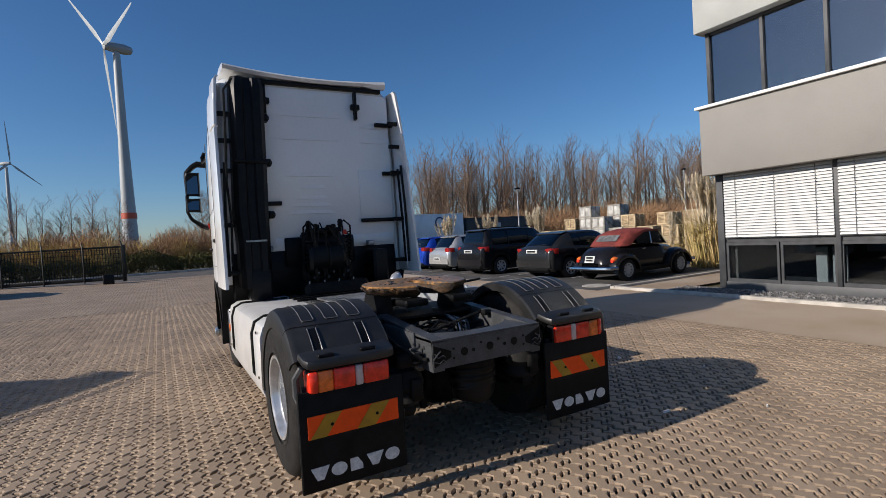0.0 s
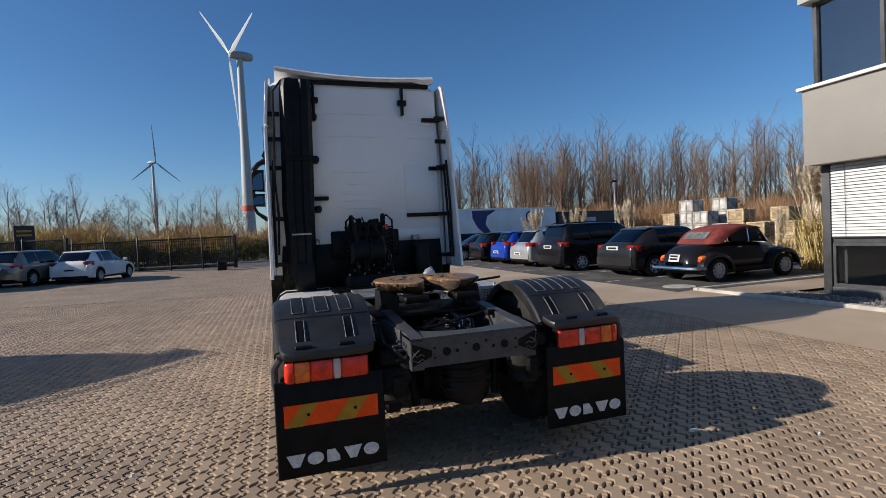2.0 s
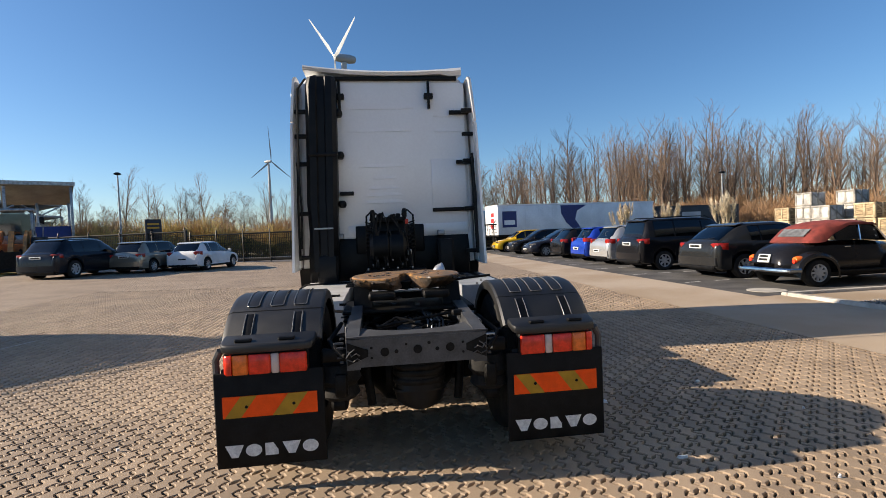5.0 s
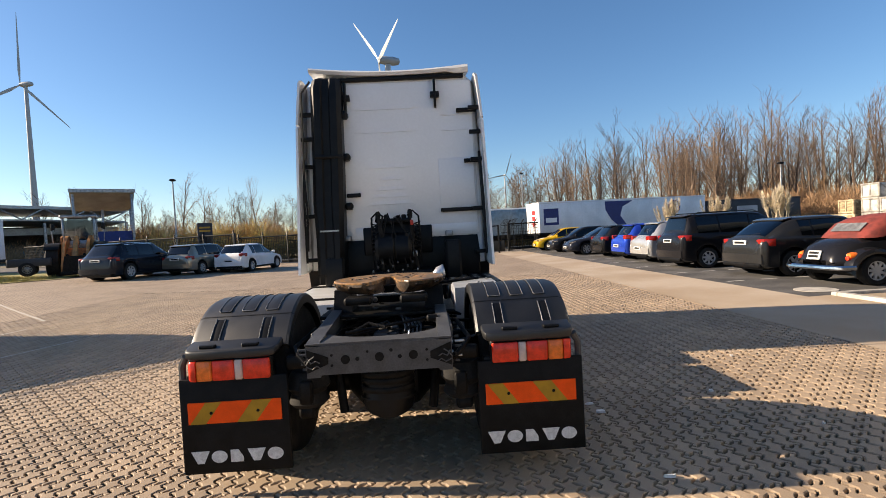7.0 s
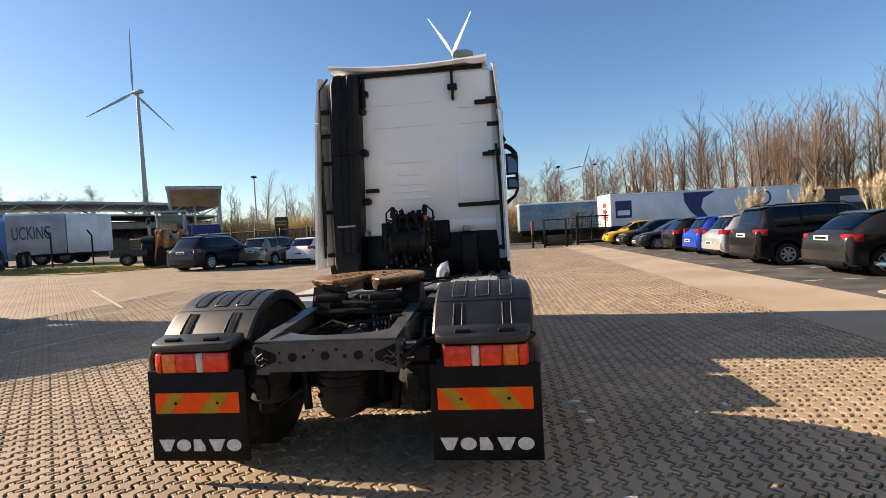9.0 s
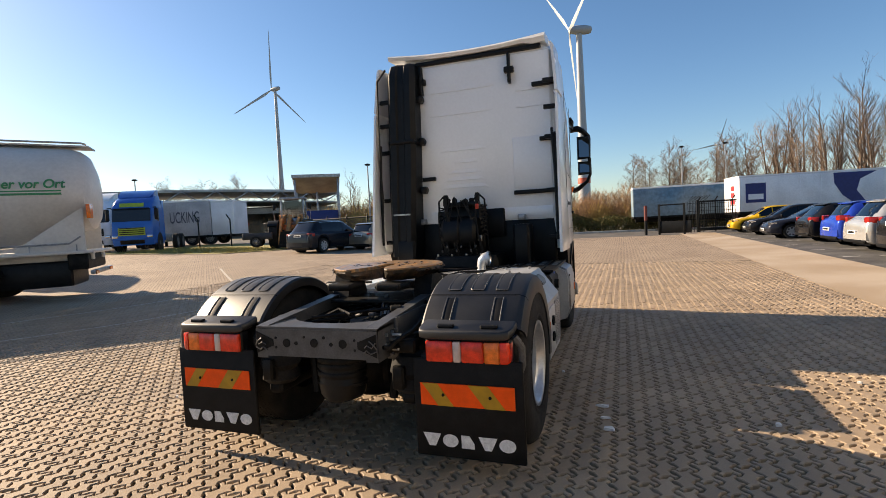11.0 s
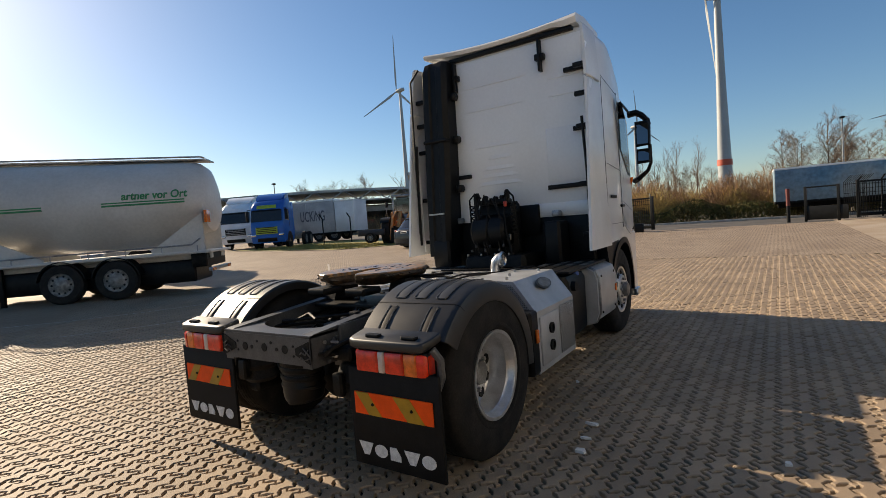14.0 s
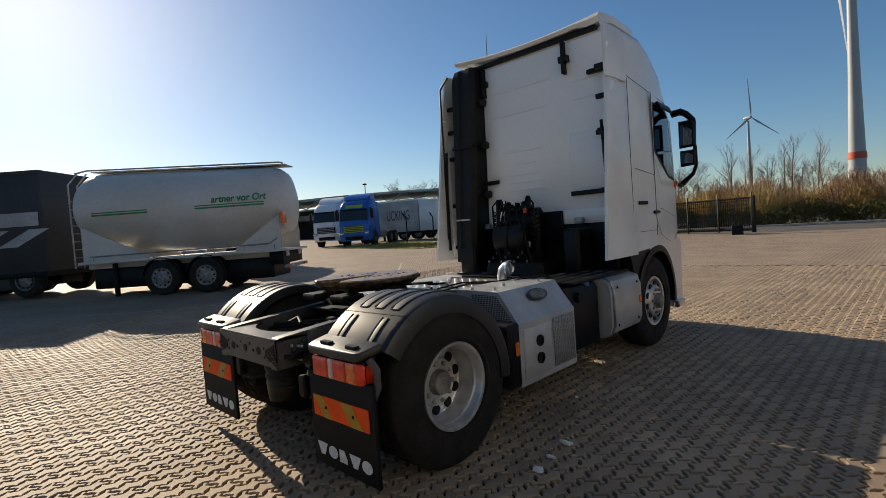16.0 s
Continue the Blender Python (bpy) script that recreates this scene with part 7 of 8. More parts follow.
dark = box_trailer("dark grey tarpaulin trailer with pale slanted stripes", pose(q.x, q.y, ground_z(-19), 0, 0, D_ANG), 10.5, 0.7, 3.7, M["tarp_dark"], cap=M["tarp_dark"])
for k in range(4):
    part("slanted_stripe", Mesh().prism([(5.5 + k * 1.2, 1.5), (6.1 + k * 1.2, 1.5), (7.1 + k * 1.2, 2.0), (6.5 + k * 1.2, 2.0)], "y", -0.02, -0.014), M["tarp_grey"], dark)
part("side_skirt", Mesh().box(0.3, 10.2, 0.08, 0.14, 0.25, 0.72, 0.02), M["tarp_dark"], dark)
part("pale_band", Mesh().box(2.0, 10.4, -0.02, -0.014, 2.1, 2.5), M["tarp_grey"], dark)

deg = box_trailer("white box trailer with navy logo panels", pose(8.95, 34.7, 0.0, 0, 0, 9.8), 14.5, 1.15, 3.5, M["tarp_white"], W=2.5)
part("logo_panel", Mesh().box(0.4, 1.6, -0.03, -0.016, 1.75, 3.0), M["navy"], deg, "square navy logo panel")
part("logo_bar", Mesh().box(0.55, 1.45, -0.036, -0.031, 1.95, 2.3), M["tarp_white"], deg)
arcp = [(7.2 + 1.7 * math.cos(radians(a)), 3.35 + 1.9 * math.sin(radians(a))) for a in range(180, 256, 8)]
part("navy_sweep", Mesh().prism([(5.5, 3.36), (5.55, 2.7), (6.0, 1.95), (6.6, 1.45), (7.3, 1.5), (6.8, 2.2), (7.0, 2.9), (7.9, 3.36)], "y", -0.03, -0.016), M["navy"], deg, "navy blue swoosh print")
part("ring_mark", Mesh().lathe([(0.42, -0.02), (0.55, -0.02), (0.55, -0.03), (0.42, -0.03)], (11.6, 0.0, 2.7), "y", 28, False), M["navy"], deg)
for z in (1.7, 2.15, 2.6):
    part("red_mark", Mesh().box(-0.022, -0.012, 0.7, 1.3, z, z + 0.32), M["red_print"], deg)
box_trailer("faded blue printed tarpaulin trailer behind the fence", pose(2.55, 38.6, 0.0, 0, 0, 2), 12.0, 1.12, 3.36, M["tarp_blue"], cap=M["tarp_white"])
lost = box_trailer("dark trailer with a pale mark beside the white one", pose(23.7, 37.4, 0.0, 0, 0, 9.8), 9.0, 0.9, 3.05, M["tarp_dark"])
part("pale_mark", Mesh().box(2.6, 4.6, -0.03, -0.016, 2.0, 2.5), M["tarp_grey"], lost)
M["grey_print"] = material("blue_grey_print", (0.12, 0.125, 0.16), 0.6, vary=0.2, scale=8, fine=60)
ck = box_trailer("grey tarpaulin trailer behind the blue lorry", pose(-34.6, 27.3, 0.72, 0, 0, 20) @ Matrix.Scale(1.15, 4), 4.75, 0.62, 3.15, M["tarp_grey"], cap=M["tarp_white"], wheels=False)
box_trailer("pale grey box body behind the tarpaulin trailer", pose(-34.6, 27.3, 0.72, 0, 0, 20) @ Matrix.Scale(1.15, 4) @ pose(4.8, 0, 0), 1.6, 0.62, 3.0, M["tarp_white"], wheels=False)
words("lettering", "UCKING", 1.1, pose(1.9, -0.03, 1.6, 90, 0, 0) @ Matrix.Diagonal((0.5, 1, 1, 1)), M["grey_print"], ck, 0.002, 0.01)
for x in (3.3, 4.6):
    big_wheel(ck, x, 0.05, 0.48, -1), big_wheel(ck, x, 2.45, 0.48, 1)
part("leg", Mesh().box(1.2, 1.35, 0.4, 0.55, 0.0, 0.6, 0.01), M["dark_metal"], ck)


def lorry(label, at, color, trim, slats, visor=None, rear_axles=(5.5, 6.86)):
    """A cab-over lorry: nose at y = 0, tail towards +y."""
    t = thing("lorry", label, "lorry", "parked lorries", at)
    p = paint(color, 0.0)
    face = ((0.42, 0.1), (0.6, 0.02), (1.2, 0.0), (1.62, 0.03), (1.75, 0.08), (2.55, 0.28), (2.8, 0.42), (3.05, 0.75), (3.22, 1.2), (3.3, 1.7))

    def front(z):
        return interp(face, z)[1]
    rings = []
    for z, y0 in face:
        w = 1.23 if z < 2.6 else 1.23 - (z - 2.6) * 0.22
        rings.append([(-w, 2.15, z), (-w, y0 + 0.3, z), (-w + 0.06, y0 + 0.12, z), (-w + 0.22, y0 + 0.02, z), (-0.5, y0 - 0.02, z), (0.5, y0 - 0.02, z), (w - 0.22, y0 + 0.02, z), (w - 0.06, y0 + 0.12, z), (w, y0 + 0.3, z), (w, 2.15, z)])
    part("cab", Mesh().loft(rings), p, t)

    def skin(x0, x1, z0, z1, off=0.015, n=8):
        rows = []
        for i in range(5):
            z = z0 + (z1 - z0) * i / 4
            rows.append([(x0 + (x1 - x0) * k / n, front(z) - 0.02 - off + 0.07 * max(0.0, abs(x0 + (x1 - x0) * k / n) - 0.75) ** 1.2, z) for k in range(n + 1)])
        return Mesh().sheet(rows)
    part("windscreen", skin(-1.1, 1.1, 1.78, 2.5), M["black_glass"], t, "dark sloping windscreen")
    part("brow", skin(-0.7, 0.7, 2.6, 2.82, 0.03), visor or p, t)
    part("sun_visor", skin(-1.02, 1.02, 2.46, 2.53, 0.09), M["black_plastic"], t)
    spoiler = [[(x * w, y, z) for x in (-1.0, -0.8, 0.0, 0.8, 1.0)] + [(x * w * 0.98, y + 0.05, z - 0.12) for x in (1.0, 0.8, 0.0, -0.8, -1.0)] for y, z, w in ((0.95, 3.18, 0.9), (1.25, 3.38, 1.0), (1.7, 3.56, 1.04), (2.2, 3.64, 1.04))]
    part("roof_spoiler", Mesh().loft(spoiler), p, t)
    for s2 in (-1, 1):
        part("spoiler_cheek", Mesh().prism([(1.1, 3.1), (1.3, 3.36), (1.75, 3.54), (2.2, 3.62), (2.2, 3.05)], "x", min(s2 * 0.98, s2 * 1.04), max(s2 * 0.98, s2 * 1.04)), p, t)
        part("side_deflector", Mesh().box(min(s2 * 1.17, s2 * 1.22), max(s2 * 1.17, s2 * 1.22), 0.36, 0.44, 0.95, 1.7, 0.02), M["black_plastic"], t)
    g = part("grille", skin(-0.78, 0.78, 0.98, 1.42, 0.03), trim, t)
    for z in (1.06, 1.17, 1.28, 1.39):
        part("grille_slat", Mesh().box(-0.7, 0.7, -0.075, -0.045, z - 0.022, z + 0.022, 0.008), slats, g)
    part("lower_grille", skin(-0.7, 0.7, 0.5, 0.72, 0.02), M["black_plastic"], t)
    part("bumper_lip", Mesh().box(-1.15, 1.15, -0.06, 0.3, 0.74, 0.82, 0.03), p, t)
    part("rear_wall", Mesh().box(-1.1, 1.1, 2.152, 2.2, 0.6, 3.1, 0.02), M["black_plastic"], t)
    for s2 in (-1, 1):
        def bx(a, b3, y0, y1, z0, z1, c=0.02):
            return Mesh().box(min(s2 * a, s2 * b3), max(s2 * a, s2 * b3), y0, y1, z0, z1, c)
        part("head_lamp", bx(0.82, 1.16, -0.03, 0.14, 0.84, 1.0, 0.04), M["chrome"], t)
        part("side_window", Mesh().prism([(0.55, 1.85), (0.72, 2.5), (1.3, 2.5), (1.3, 1.75)], "x", min(s2 * 1.21, s2 * 1.24), max(s2 * 1.21, s2 * 1.24)), M["black_glass"], t)
        part("door_seam", bx(1.228, 1.236, 1.36, 1.375, 0.9, 2.6, 0), M["dark_metal"], t)
        part("mirror", bx(1.3, 1.52, 0.18, 0.32, 1.85, 2.5, 0.05), M["black_plastic"], t)
        part("mirror_arm", Mesh().tube([(s2 * 1.2, 0.4, 2.55), (s2 * 1.4, 0.3, 2.55), (s2 * 1.4, 0.28, 2.45)], 0.03, 6), M["black_plastic"], t)
        part("wheel_arch", Mesh().lathe([(0.0, -0.02), (0.6, -0.02), (0.6, 0.02), (0.0, 0.02)], (s2 * 1.218, 1.3, 0.5), "x", 28), M["black_plastic"], t)
        part("step", bx(1.0, 1.235, 0.3, 0.68, 0.4, 0.5, 0.02), M["black_plastic"], t)
        part("side_box", bx(0.5, 1.18, 2.6, 4.3, 0.5, 1.0, 0.06), M["galv"], t)
        part("fairing", bx(1.15, 1.22, 2.16, 2.55, 0.6, 3.0, 0.02), p, t)
        for y in (1.3, *rear_axles):
            w = big_wheel(t, 0, 0, 0.5, s2)
            w.matrix_basis = pose(s2 * 1.235, y, 0, 0, 0, -90 if s2 > 0 else -90)
        part("frame_rail", bx(0.36, 0.44, 2.1, 7.4, 0.75, 1.0, 0.01), M["galv"], t)
    part("cross_bar", Mesh().box(-1.1, 1.1, 7.3, 7.4, 0.7, 0.95, 0.02), M["galv"], t)
    return t


M["lime"] = material("lime_trim", (0.34, 0.47, 0.04), 0.45, vary=0.1)
M["black_glass"] = material("black_windscreen_glass", (0.012, 0.014, 0.016), 0.08, vary=0.1, coat=0.3)
lorry("bright blue cab-over lorry with lime green trim", pose(-27.6, 20.7, 0.6, 0, 0, 33) @ Matrix.Diagonal((1, 1, 1.13, 1)), (0.012, 0.13, 0.46), M["lime"], M["black_plastic"], M["lime"])
lorry("white cab-over lorry beside the blue one", pose(-31.6, 20.9, 0.68, 0, 0, 33) @ Matrix.Diagonal((1, 1, 1.13, 1)), (0.85, 0.86, 0.86), M["black_plastic"], M["galv"])

lorry("pale grey lorry beside the tank trailer", pose(-18.0, 9.4, ground_z(-18), 0, 0, 133.8), (0.45, 0.46, 0.47), M["black_plastic"], M["galv"])


def wheel_loader(at):
    t = thing("wheel_loader", "worn orange wheel loader with large tyres", "loader", "", at)
    for x in (-1.05, 1.05):
        for y in (0.9, 3.6):
            w = big_wheel(t, 0, 0, 0.85, 1 if x > 0 else -1, 0.6)
            w.matrix_basis = pose(x + (0.3 if x > 0 else -0.3), y, 0, 0, 0, -90)
        s = 1 if x > 0 else -1
        part("mudguard", Mesh().loft([[(s * xx, 0.9 + rr2 * math.cos(a), 0.85 + rr2 * math.sin(a)) for xx, rr2 in ((0.75, 0.93), (1.38, 0.93), (1.38, 0.97), (0.75, 0.97))] for a in [radians(20 + 120 * k / 10) for k in range(11)]]), M["dark_metal"], t)
        part("cab_ladder", Mesh().tube([(s * 1.25, 2.0, 0.5), (s * 1.2, 2.0, 1.5)], 0.03, 6), M["galv"], t)
        part("handrail", Mesh().tube([(s * 1.15, 1.75, 1.6), (s * 1.2, 1.7, 2.5), (s * 0.95, 1.7, 2.6)], 0.025, 6), M["galv"], t)
        # rusty lift arms with their cheek plates
        part("lift_arm", Mesh().prism([(1.9, 2.05), (1.6, 2.2), (0.2, 1.75), (-0.75, 0.55), (-0.7, 0.3), (-0.4, 0.35), (0.4, 1.35), (1.9, 1.75)], "x", s * 0.52 - 0.07, s * 0.52 + 0.07), M["yellow_machine"], t, "worn rusty lift arm")
        part("cheek_plate", Mesh().prism([(0.9, 0.7), (0.9, 2.1), (1.3, 2.2), (1.5, 0.7)], "x", s * 0.7 - 0.04, s * 0.7 + 0.04), M["yellow_machine"], t)
        part("lift_ram", Mesh().tube([(s * 0.36, 1.2, 0.9), (s * 0.36, -0.1, 1.15)], 0.07, 8), M["dark_metal"], t)
        for y in (1.92, 3.15):
            part("pillar", Mesh().box(s * 0.72 - 0.05, s * 0.72 + 0.05, y - 0.05, y + 0.05, 1.5, 3.2, 0.015), M["galv"], t)
        part("side_window", Mesh().box(min(s * 0.715, s * 0.73), max(s * 0.715, s * 0.73), 1.98, 3.09, 1.95, 3.15), M["glass"], t)
        part("mirror", Mesh().box(s * 1.15 - 0.1, s * 1.15 + 0.1, 1.7, 1.76, 2.5, 2.9, 0.03), M["black_plastic"], t)
        part("work_lamp", Mesh().lathe([(0.0, 0.0), (0.09, 0.0), (0.08, 0.08), (0.0, 0.1)], (s * 0.55, 1.76, 3.12), "y", 14), M["chrome"], t)
    part("frame", Mesh().box(-0.7, 0.7, 0.6, 4.6, 0.7, 1.5, 0.1), M["yellow_machine"], t)
    part("cab_base", Mesh().box(-0.77, 0.77, 1.87, 3.2, 1.5, 1.95, 0.04), M["galv"], t)
    part("windscreen", Mesh().box(-0.66, 0.66, 1.89, 1.9, 1.98, 3.15), M["glass"], t)
    part("rear_screen", Mesh().box(-0.66, 0.66, 3.16, 3.17, 1.98, 3.15), M["glass"], t)
    part("seat", Mesh().box(-0.28, 0.28, 2.3, 2.8, 1.95, 2.15, 0.05).box(-0.26, 0.26, 2.72, 2.86, 2.15, 2.8, 0.05), M["black_plastic"], t)
    part("cab_roof", Mesh().box(-0.85, 0.85, 1.75, 3.3, 3.2, 3.36, 0.05), M["galv"], t)
    part("coupler", Mesh().box(-0.62, 0.62, -0.85, -0.6, 0.12, 0.3, 0.03), M["dark_metal"], t)
    part("coupler_plate", Mesh().prism([(-0.55, 0.3), (0.55, 0.3), (0.42, 1.1), (-0.42, 1.1)], "y", -0.78, -0.66), M["dark_metal"], t)
    part("tilt_lever", Mesh().prism([(0.7, 2.1), (0.5, 2.15), (-0.2, 1.5), (-0.7, 1.05), (-0.65, 0.9), (0.0, 1.25)], "x", -0.1, 0.1), M["yellow_machine"], t)
    part("tilt_ram", Mesh().tube([(0, 1.6, 1.75), (0, 0.6, 2.05)], 0.08, 8), M["steel"], t)
    part("hood", Mesh().box(-0.7, 0.7, 3.2, 4.9, 1.4, 2.2, 0.12), M["yellow_machine"], t)
    part("exhaust_stack", Mesh().tube([(0.4, 3.6, 2.2), (0.4, 3.6, 2.9)], 0.06, 8), M["dark_metal"], t)
    return t


wheel_loader(pose(-18.2, 24.1, ground_z(-18.5), 0, 0, 28))


def hall():
    """Wide open hall with a trussed, slightly bowed roof."""
    a, b2 = Vector((-38.0, 63.0)), Vector((-74.0, 28.0))
    t = thing("hall", "wide open hall with a grey trussed roof", "building", "", kind="structure")
    d = (b2 - a)
    ln = d.length
    d = d / ln
    back = Vector((d.y, -d.x)) * -14.0
    if back.dot(Vector((-1, 1))) < 0:
        back = -back

    def at(f, depth, z):
        p = a + d * (f * ln) + back * depth
        return (p.x, p.y, z)
    rows_t, rows_b = [], []
    for i in range(13):
        f = i / 12
        h = 6.4 + 1.2 * math.sin(math.pi * min(1, f * 0.85 + 0.15)) ** 0.8
        rows_t.append((f, h))
    part("roof", Mesh().loft([[at(f, 0, h - 0.35), at(f, 0, h), at(f, 1, h), at(f, 1, h - 0.35)] for f, h in rows_t]), M["skylight"], t)
    part("ceiling_edge", Mesh().loft([[at(f, 0.02, h - 1.75), at(f, 0.02, h - 1.55), at(f, 1, h - 1.55), at(f, 1, h - 1.75)] for f, h in rows_t]), M["skylight"], t)
    for i in range(24):
        f0, f1 = i / 24, (i + 1) / 24
        h0, h1 = interp(rows_t, f0)[1], interp(rows_t, f1)[1]
        p0, p1 = (at(f0, -0.01, h0 - 1.6), at(f1, -0.01, h1 - 0.3)) if i % 2 else (at(f0, -0.01, h0 - 0.3), at(f1, -0.01, h1 - 1.6))
        part("truss_bar", Mesh().tube([p0, p1], 0.09, 5), M["galv"], t)
    part("back_wall", Mesh().loft([[at(0, 0.95, 0.5), at(0, 0.95, 5.6)], [at(1, 0.95, 0.5), at(1, 0.95, 5.6)]], False, False), M["shed_dark"], t)
    part("band_wall", Mesh().loft([[at(0, 0.3, 4.2), at(0, 0.3, 5.0)], [at(1, 0.3, 4.2), at(1, 0.3, 5.0)]], False, False), M["skylight"], t)
    for i in range(7):
        f = i / 6
        part("column", Mesh().tube([at(f, 0.02, 0.5), at(f, 0.02, 5.4)], 0.16, 8), M["galv"], t)
    rnd3 = random.Random(5)
    for i in range(9):
        f = 0.08 + i * 0.1
        z = rnd3.uniform(2.2, 3.4)
        p = a + d * (f * ln) + back * rnd3.uniform(0.1, 0.6)
        m = rnd3.choice(("red_print", "tarp_blue", "tarp_white", "wood", "tarp_grey"))
        part("stored_goods", Mesh().box(p.x - 1.5, p.x + 1.5, p.y - 1.2, p.y + 1.2, 0.9, z, 0.1), M[m], t)
    return t


hall()


def canopy():
    t = thing("canopy", "beige corrugated canopy on steel posts", "canopy", "", pose(-28.1, 38.7, 0.6, 0, 0, 33) @ Matrix.Diagonal((1, 1, 1.14, 1)))
    part("roof", Mesh().loft([[(-0.2, -0.5, 5.3), (4.3, -0.5, 5.3), (4.3, 3.5, 4.1), (-0.2, 3.5, 4.1)], [(-0.2, -0.5, 5.42), (4.3, -0.5, 5.42), (4.3, 3.5, 4.22), (-0.2, 3.5, 4.22)]]), M["beige_panel"], t)
    part("fascia", Mesh().box(-0.25, 4.35, -0.56, -0.502, 5.2, 5.46), M["galv"], t)
    for x, y in ((0, 0), (4.1, 0), (0, 3.2), (4.1, 3.2), (2.0, 3.2)):
        part("post", Mesh().box(x - 0.09, x + 0.09, y - 0.09, y + 0.09, -0.4, 5.14 - y * 0.3, 0.01), M["galv"], t)
    part("blue_container", Mesh().box(0.3, 4.0, 0.3, 2.2, -0.2, 2.4, 0.03), M["navy"], t, "dark blue container under the roof")
    return t


canopy()
cb = thing("flat_trailer", "dark flat trailer at the edge of the grass", "trailer", "", pose(-20.6, 23.5, 0.55, 0, 0, 33))
part("bed", Mesh().box(-0.5, 1.3, -0.9, 0.9, 0.5, 0.9, 0.05), M["tarp_dark"], cb)
part("drawbar", Mesh().box(1.3, 2.2, -0.06, 0.06, 0.5, 0.6, 0.01), M["dark_metal"], cb)
for y, q in ((-0.92, -1), (0.92, 1)):
    big_wheel(cb, 0.3, y, 0.36, q, 0.22)
for x, y in ((-27.15, 25.6), (-25.9, 27.4)):
    fp = thing("fence_post", "dark steel fence post with a bent top", "post", "bent fence posts", pose(x, y, ground_z(x)))
    part("pole", Mesh().tube([(0, 0, 0), (0, 0, 2.0), (-0.22, -0.12, 2.4)], 0.05, 8), M["fence"], fp)


# ---- fences, gate, posts ----
def fence(label, x0, y0, x1, y1, height, spacing, posts=True, mesh_panel=True, bars=True):
    L = math.hypot(x1 - x0, y1 - y0)
    ang = math.degrees(math.atan2(y1 - y0, x1 - x0))
    zr = ground_z((x0 + x1) / 2)
    t = thing("fence", label, "fence", "fences", pose(x0, y0, zr, 0, 0, ang))
    part("top_rail", Mesh().box(0, L, -0.04, 0.04, height - 0.1, height, 0.01), M["fence"], t)
    part("bottom_rail", Mesh().box(0, L, -0.05, 0.05, 0.08, 0.26, 0.01), M["fence"], t)
    bar = Mesh().box(-0.012, 0.012, -0.012, 0.012, 0.2, height - 0.05).data("bar", M["fence"])
    if bars:
        for i in range(int(L / 0.13)):
            o = new("bar", bar)
            o.parent = t
            o.location = (0.06 + i * 0.13, 0, 0)
    for k in range(7):
        part("wire", Mesh().box(0, L, -0.015, 0.015, 0.4 + k * (height - 0.6) / 6, 0.425 + k * (height - 0.6) / 6), M["fence"], t)
    part("end_post", Mesh().box(-0.12, 0.02, -0.1, 0.1, 0, height + 0.06, 0.01), M["fence"], t)
    if posts:
        for i in range(int(L / spacing) + 1):
            part("post", Mesh().tube([(i * spacing, 0.06, 0), (i * spacing, 0.06, height + 0.02), (i * spacing + 0.1, -0.12, height + 0.24)], 0.04, 6), M["fence"], t)
    return t


fence("dark steel sliding gate with barbed arms", -3.6, 30.0, -13.0, 32.6, 1.95, 1.9)
fence("dark steel yard fence behind the parked cars", -13.2, 32.8, -32.0, 38.5, 1.9, 2.5)
fence("dark steel fence beside the car park", 6.4, 33.3, 8.6, 33.6, 2.0, 1.0)
gp = thing("pedestrian_gate", "dark green steel pedestrian gate with mesh door", "gate", "", pose(4.0, 32.4, 0, 0, 0, -20))
for x in (0.0, 1.5):
    part("post", Mesh().box(x - 0.06, x + 0.06, -0.06, 0.06, 0, 1.95, 0.01), M["fence"], gp)
part("lintel", Mesh().box(0.06, 1.44, -0.04, 0.04, 1.85, 1.93, 0.01), M["fence"], gp)
part("lower_panel", Mesh().box(0.06, 1.9, -0.03, 0.03, 0.1, 0.85, 0.01), M["fence"], gp)
ts = thing("mesh_screen", "tall dark wire mesh screen with a leaning top", "fence", "fences", pose(5.7, 32.6, 0, 0, 0, 12))
for i in range(12):
    part("wire", Mesh().tube([(i * 0.09, 0, 0.05), (i * 0.09, 0, 2.0), (i * 0.09 + 0.25, -0.2, 2.35)], 0.014, 5), M["fence"], ts)
for z in (0.4, 0.9, 1.4, 1.9):
    part("cross_wire", Mesh().tube([(0, 0, z), (1.0, 0, z)], 0.016, 5), M["fence"], ts)
rp = thing("barrier_post", "red and dark round barrier post", "post", "", pose(3.2, 32.6, 0))
part("pole", Mesh().lathe([(0.09, 0), (0.09, 0.95), (0.0, 0.95)], (0, 0, 0), "z", 14), M["fence"], rp)
part("red_sleeve", Mesh().lathe([(0.1, 0), (0.1, 0.95), (0.0, 0.97)], (0, 0, 0.952), "z", 14), M["dull_red"], rp)
cabn = thing("gate_cabinet", "small dark green control cabinet by the gate", "cabinet", "", pose(-4.3, 29.7, 0))
part("body", Mesh().box(-0.25, 0.25, -0.2, 0.2, 0, 0.55, 0.03), M["fence"], cabn)


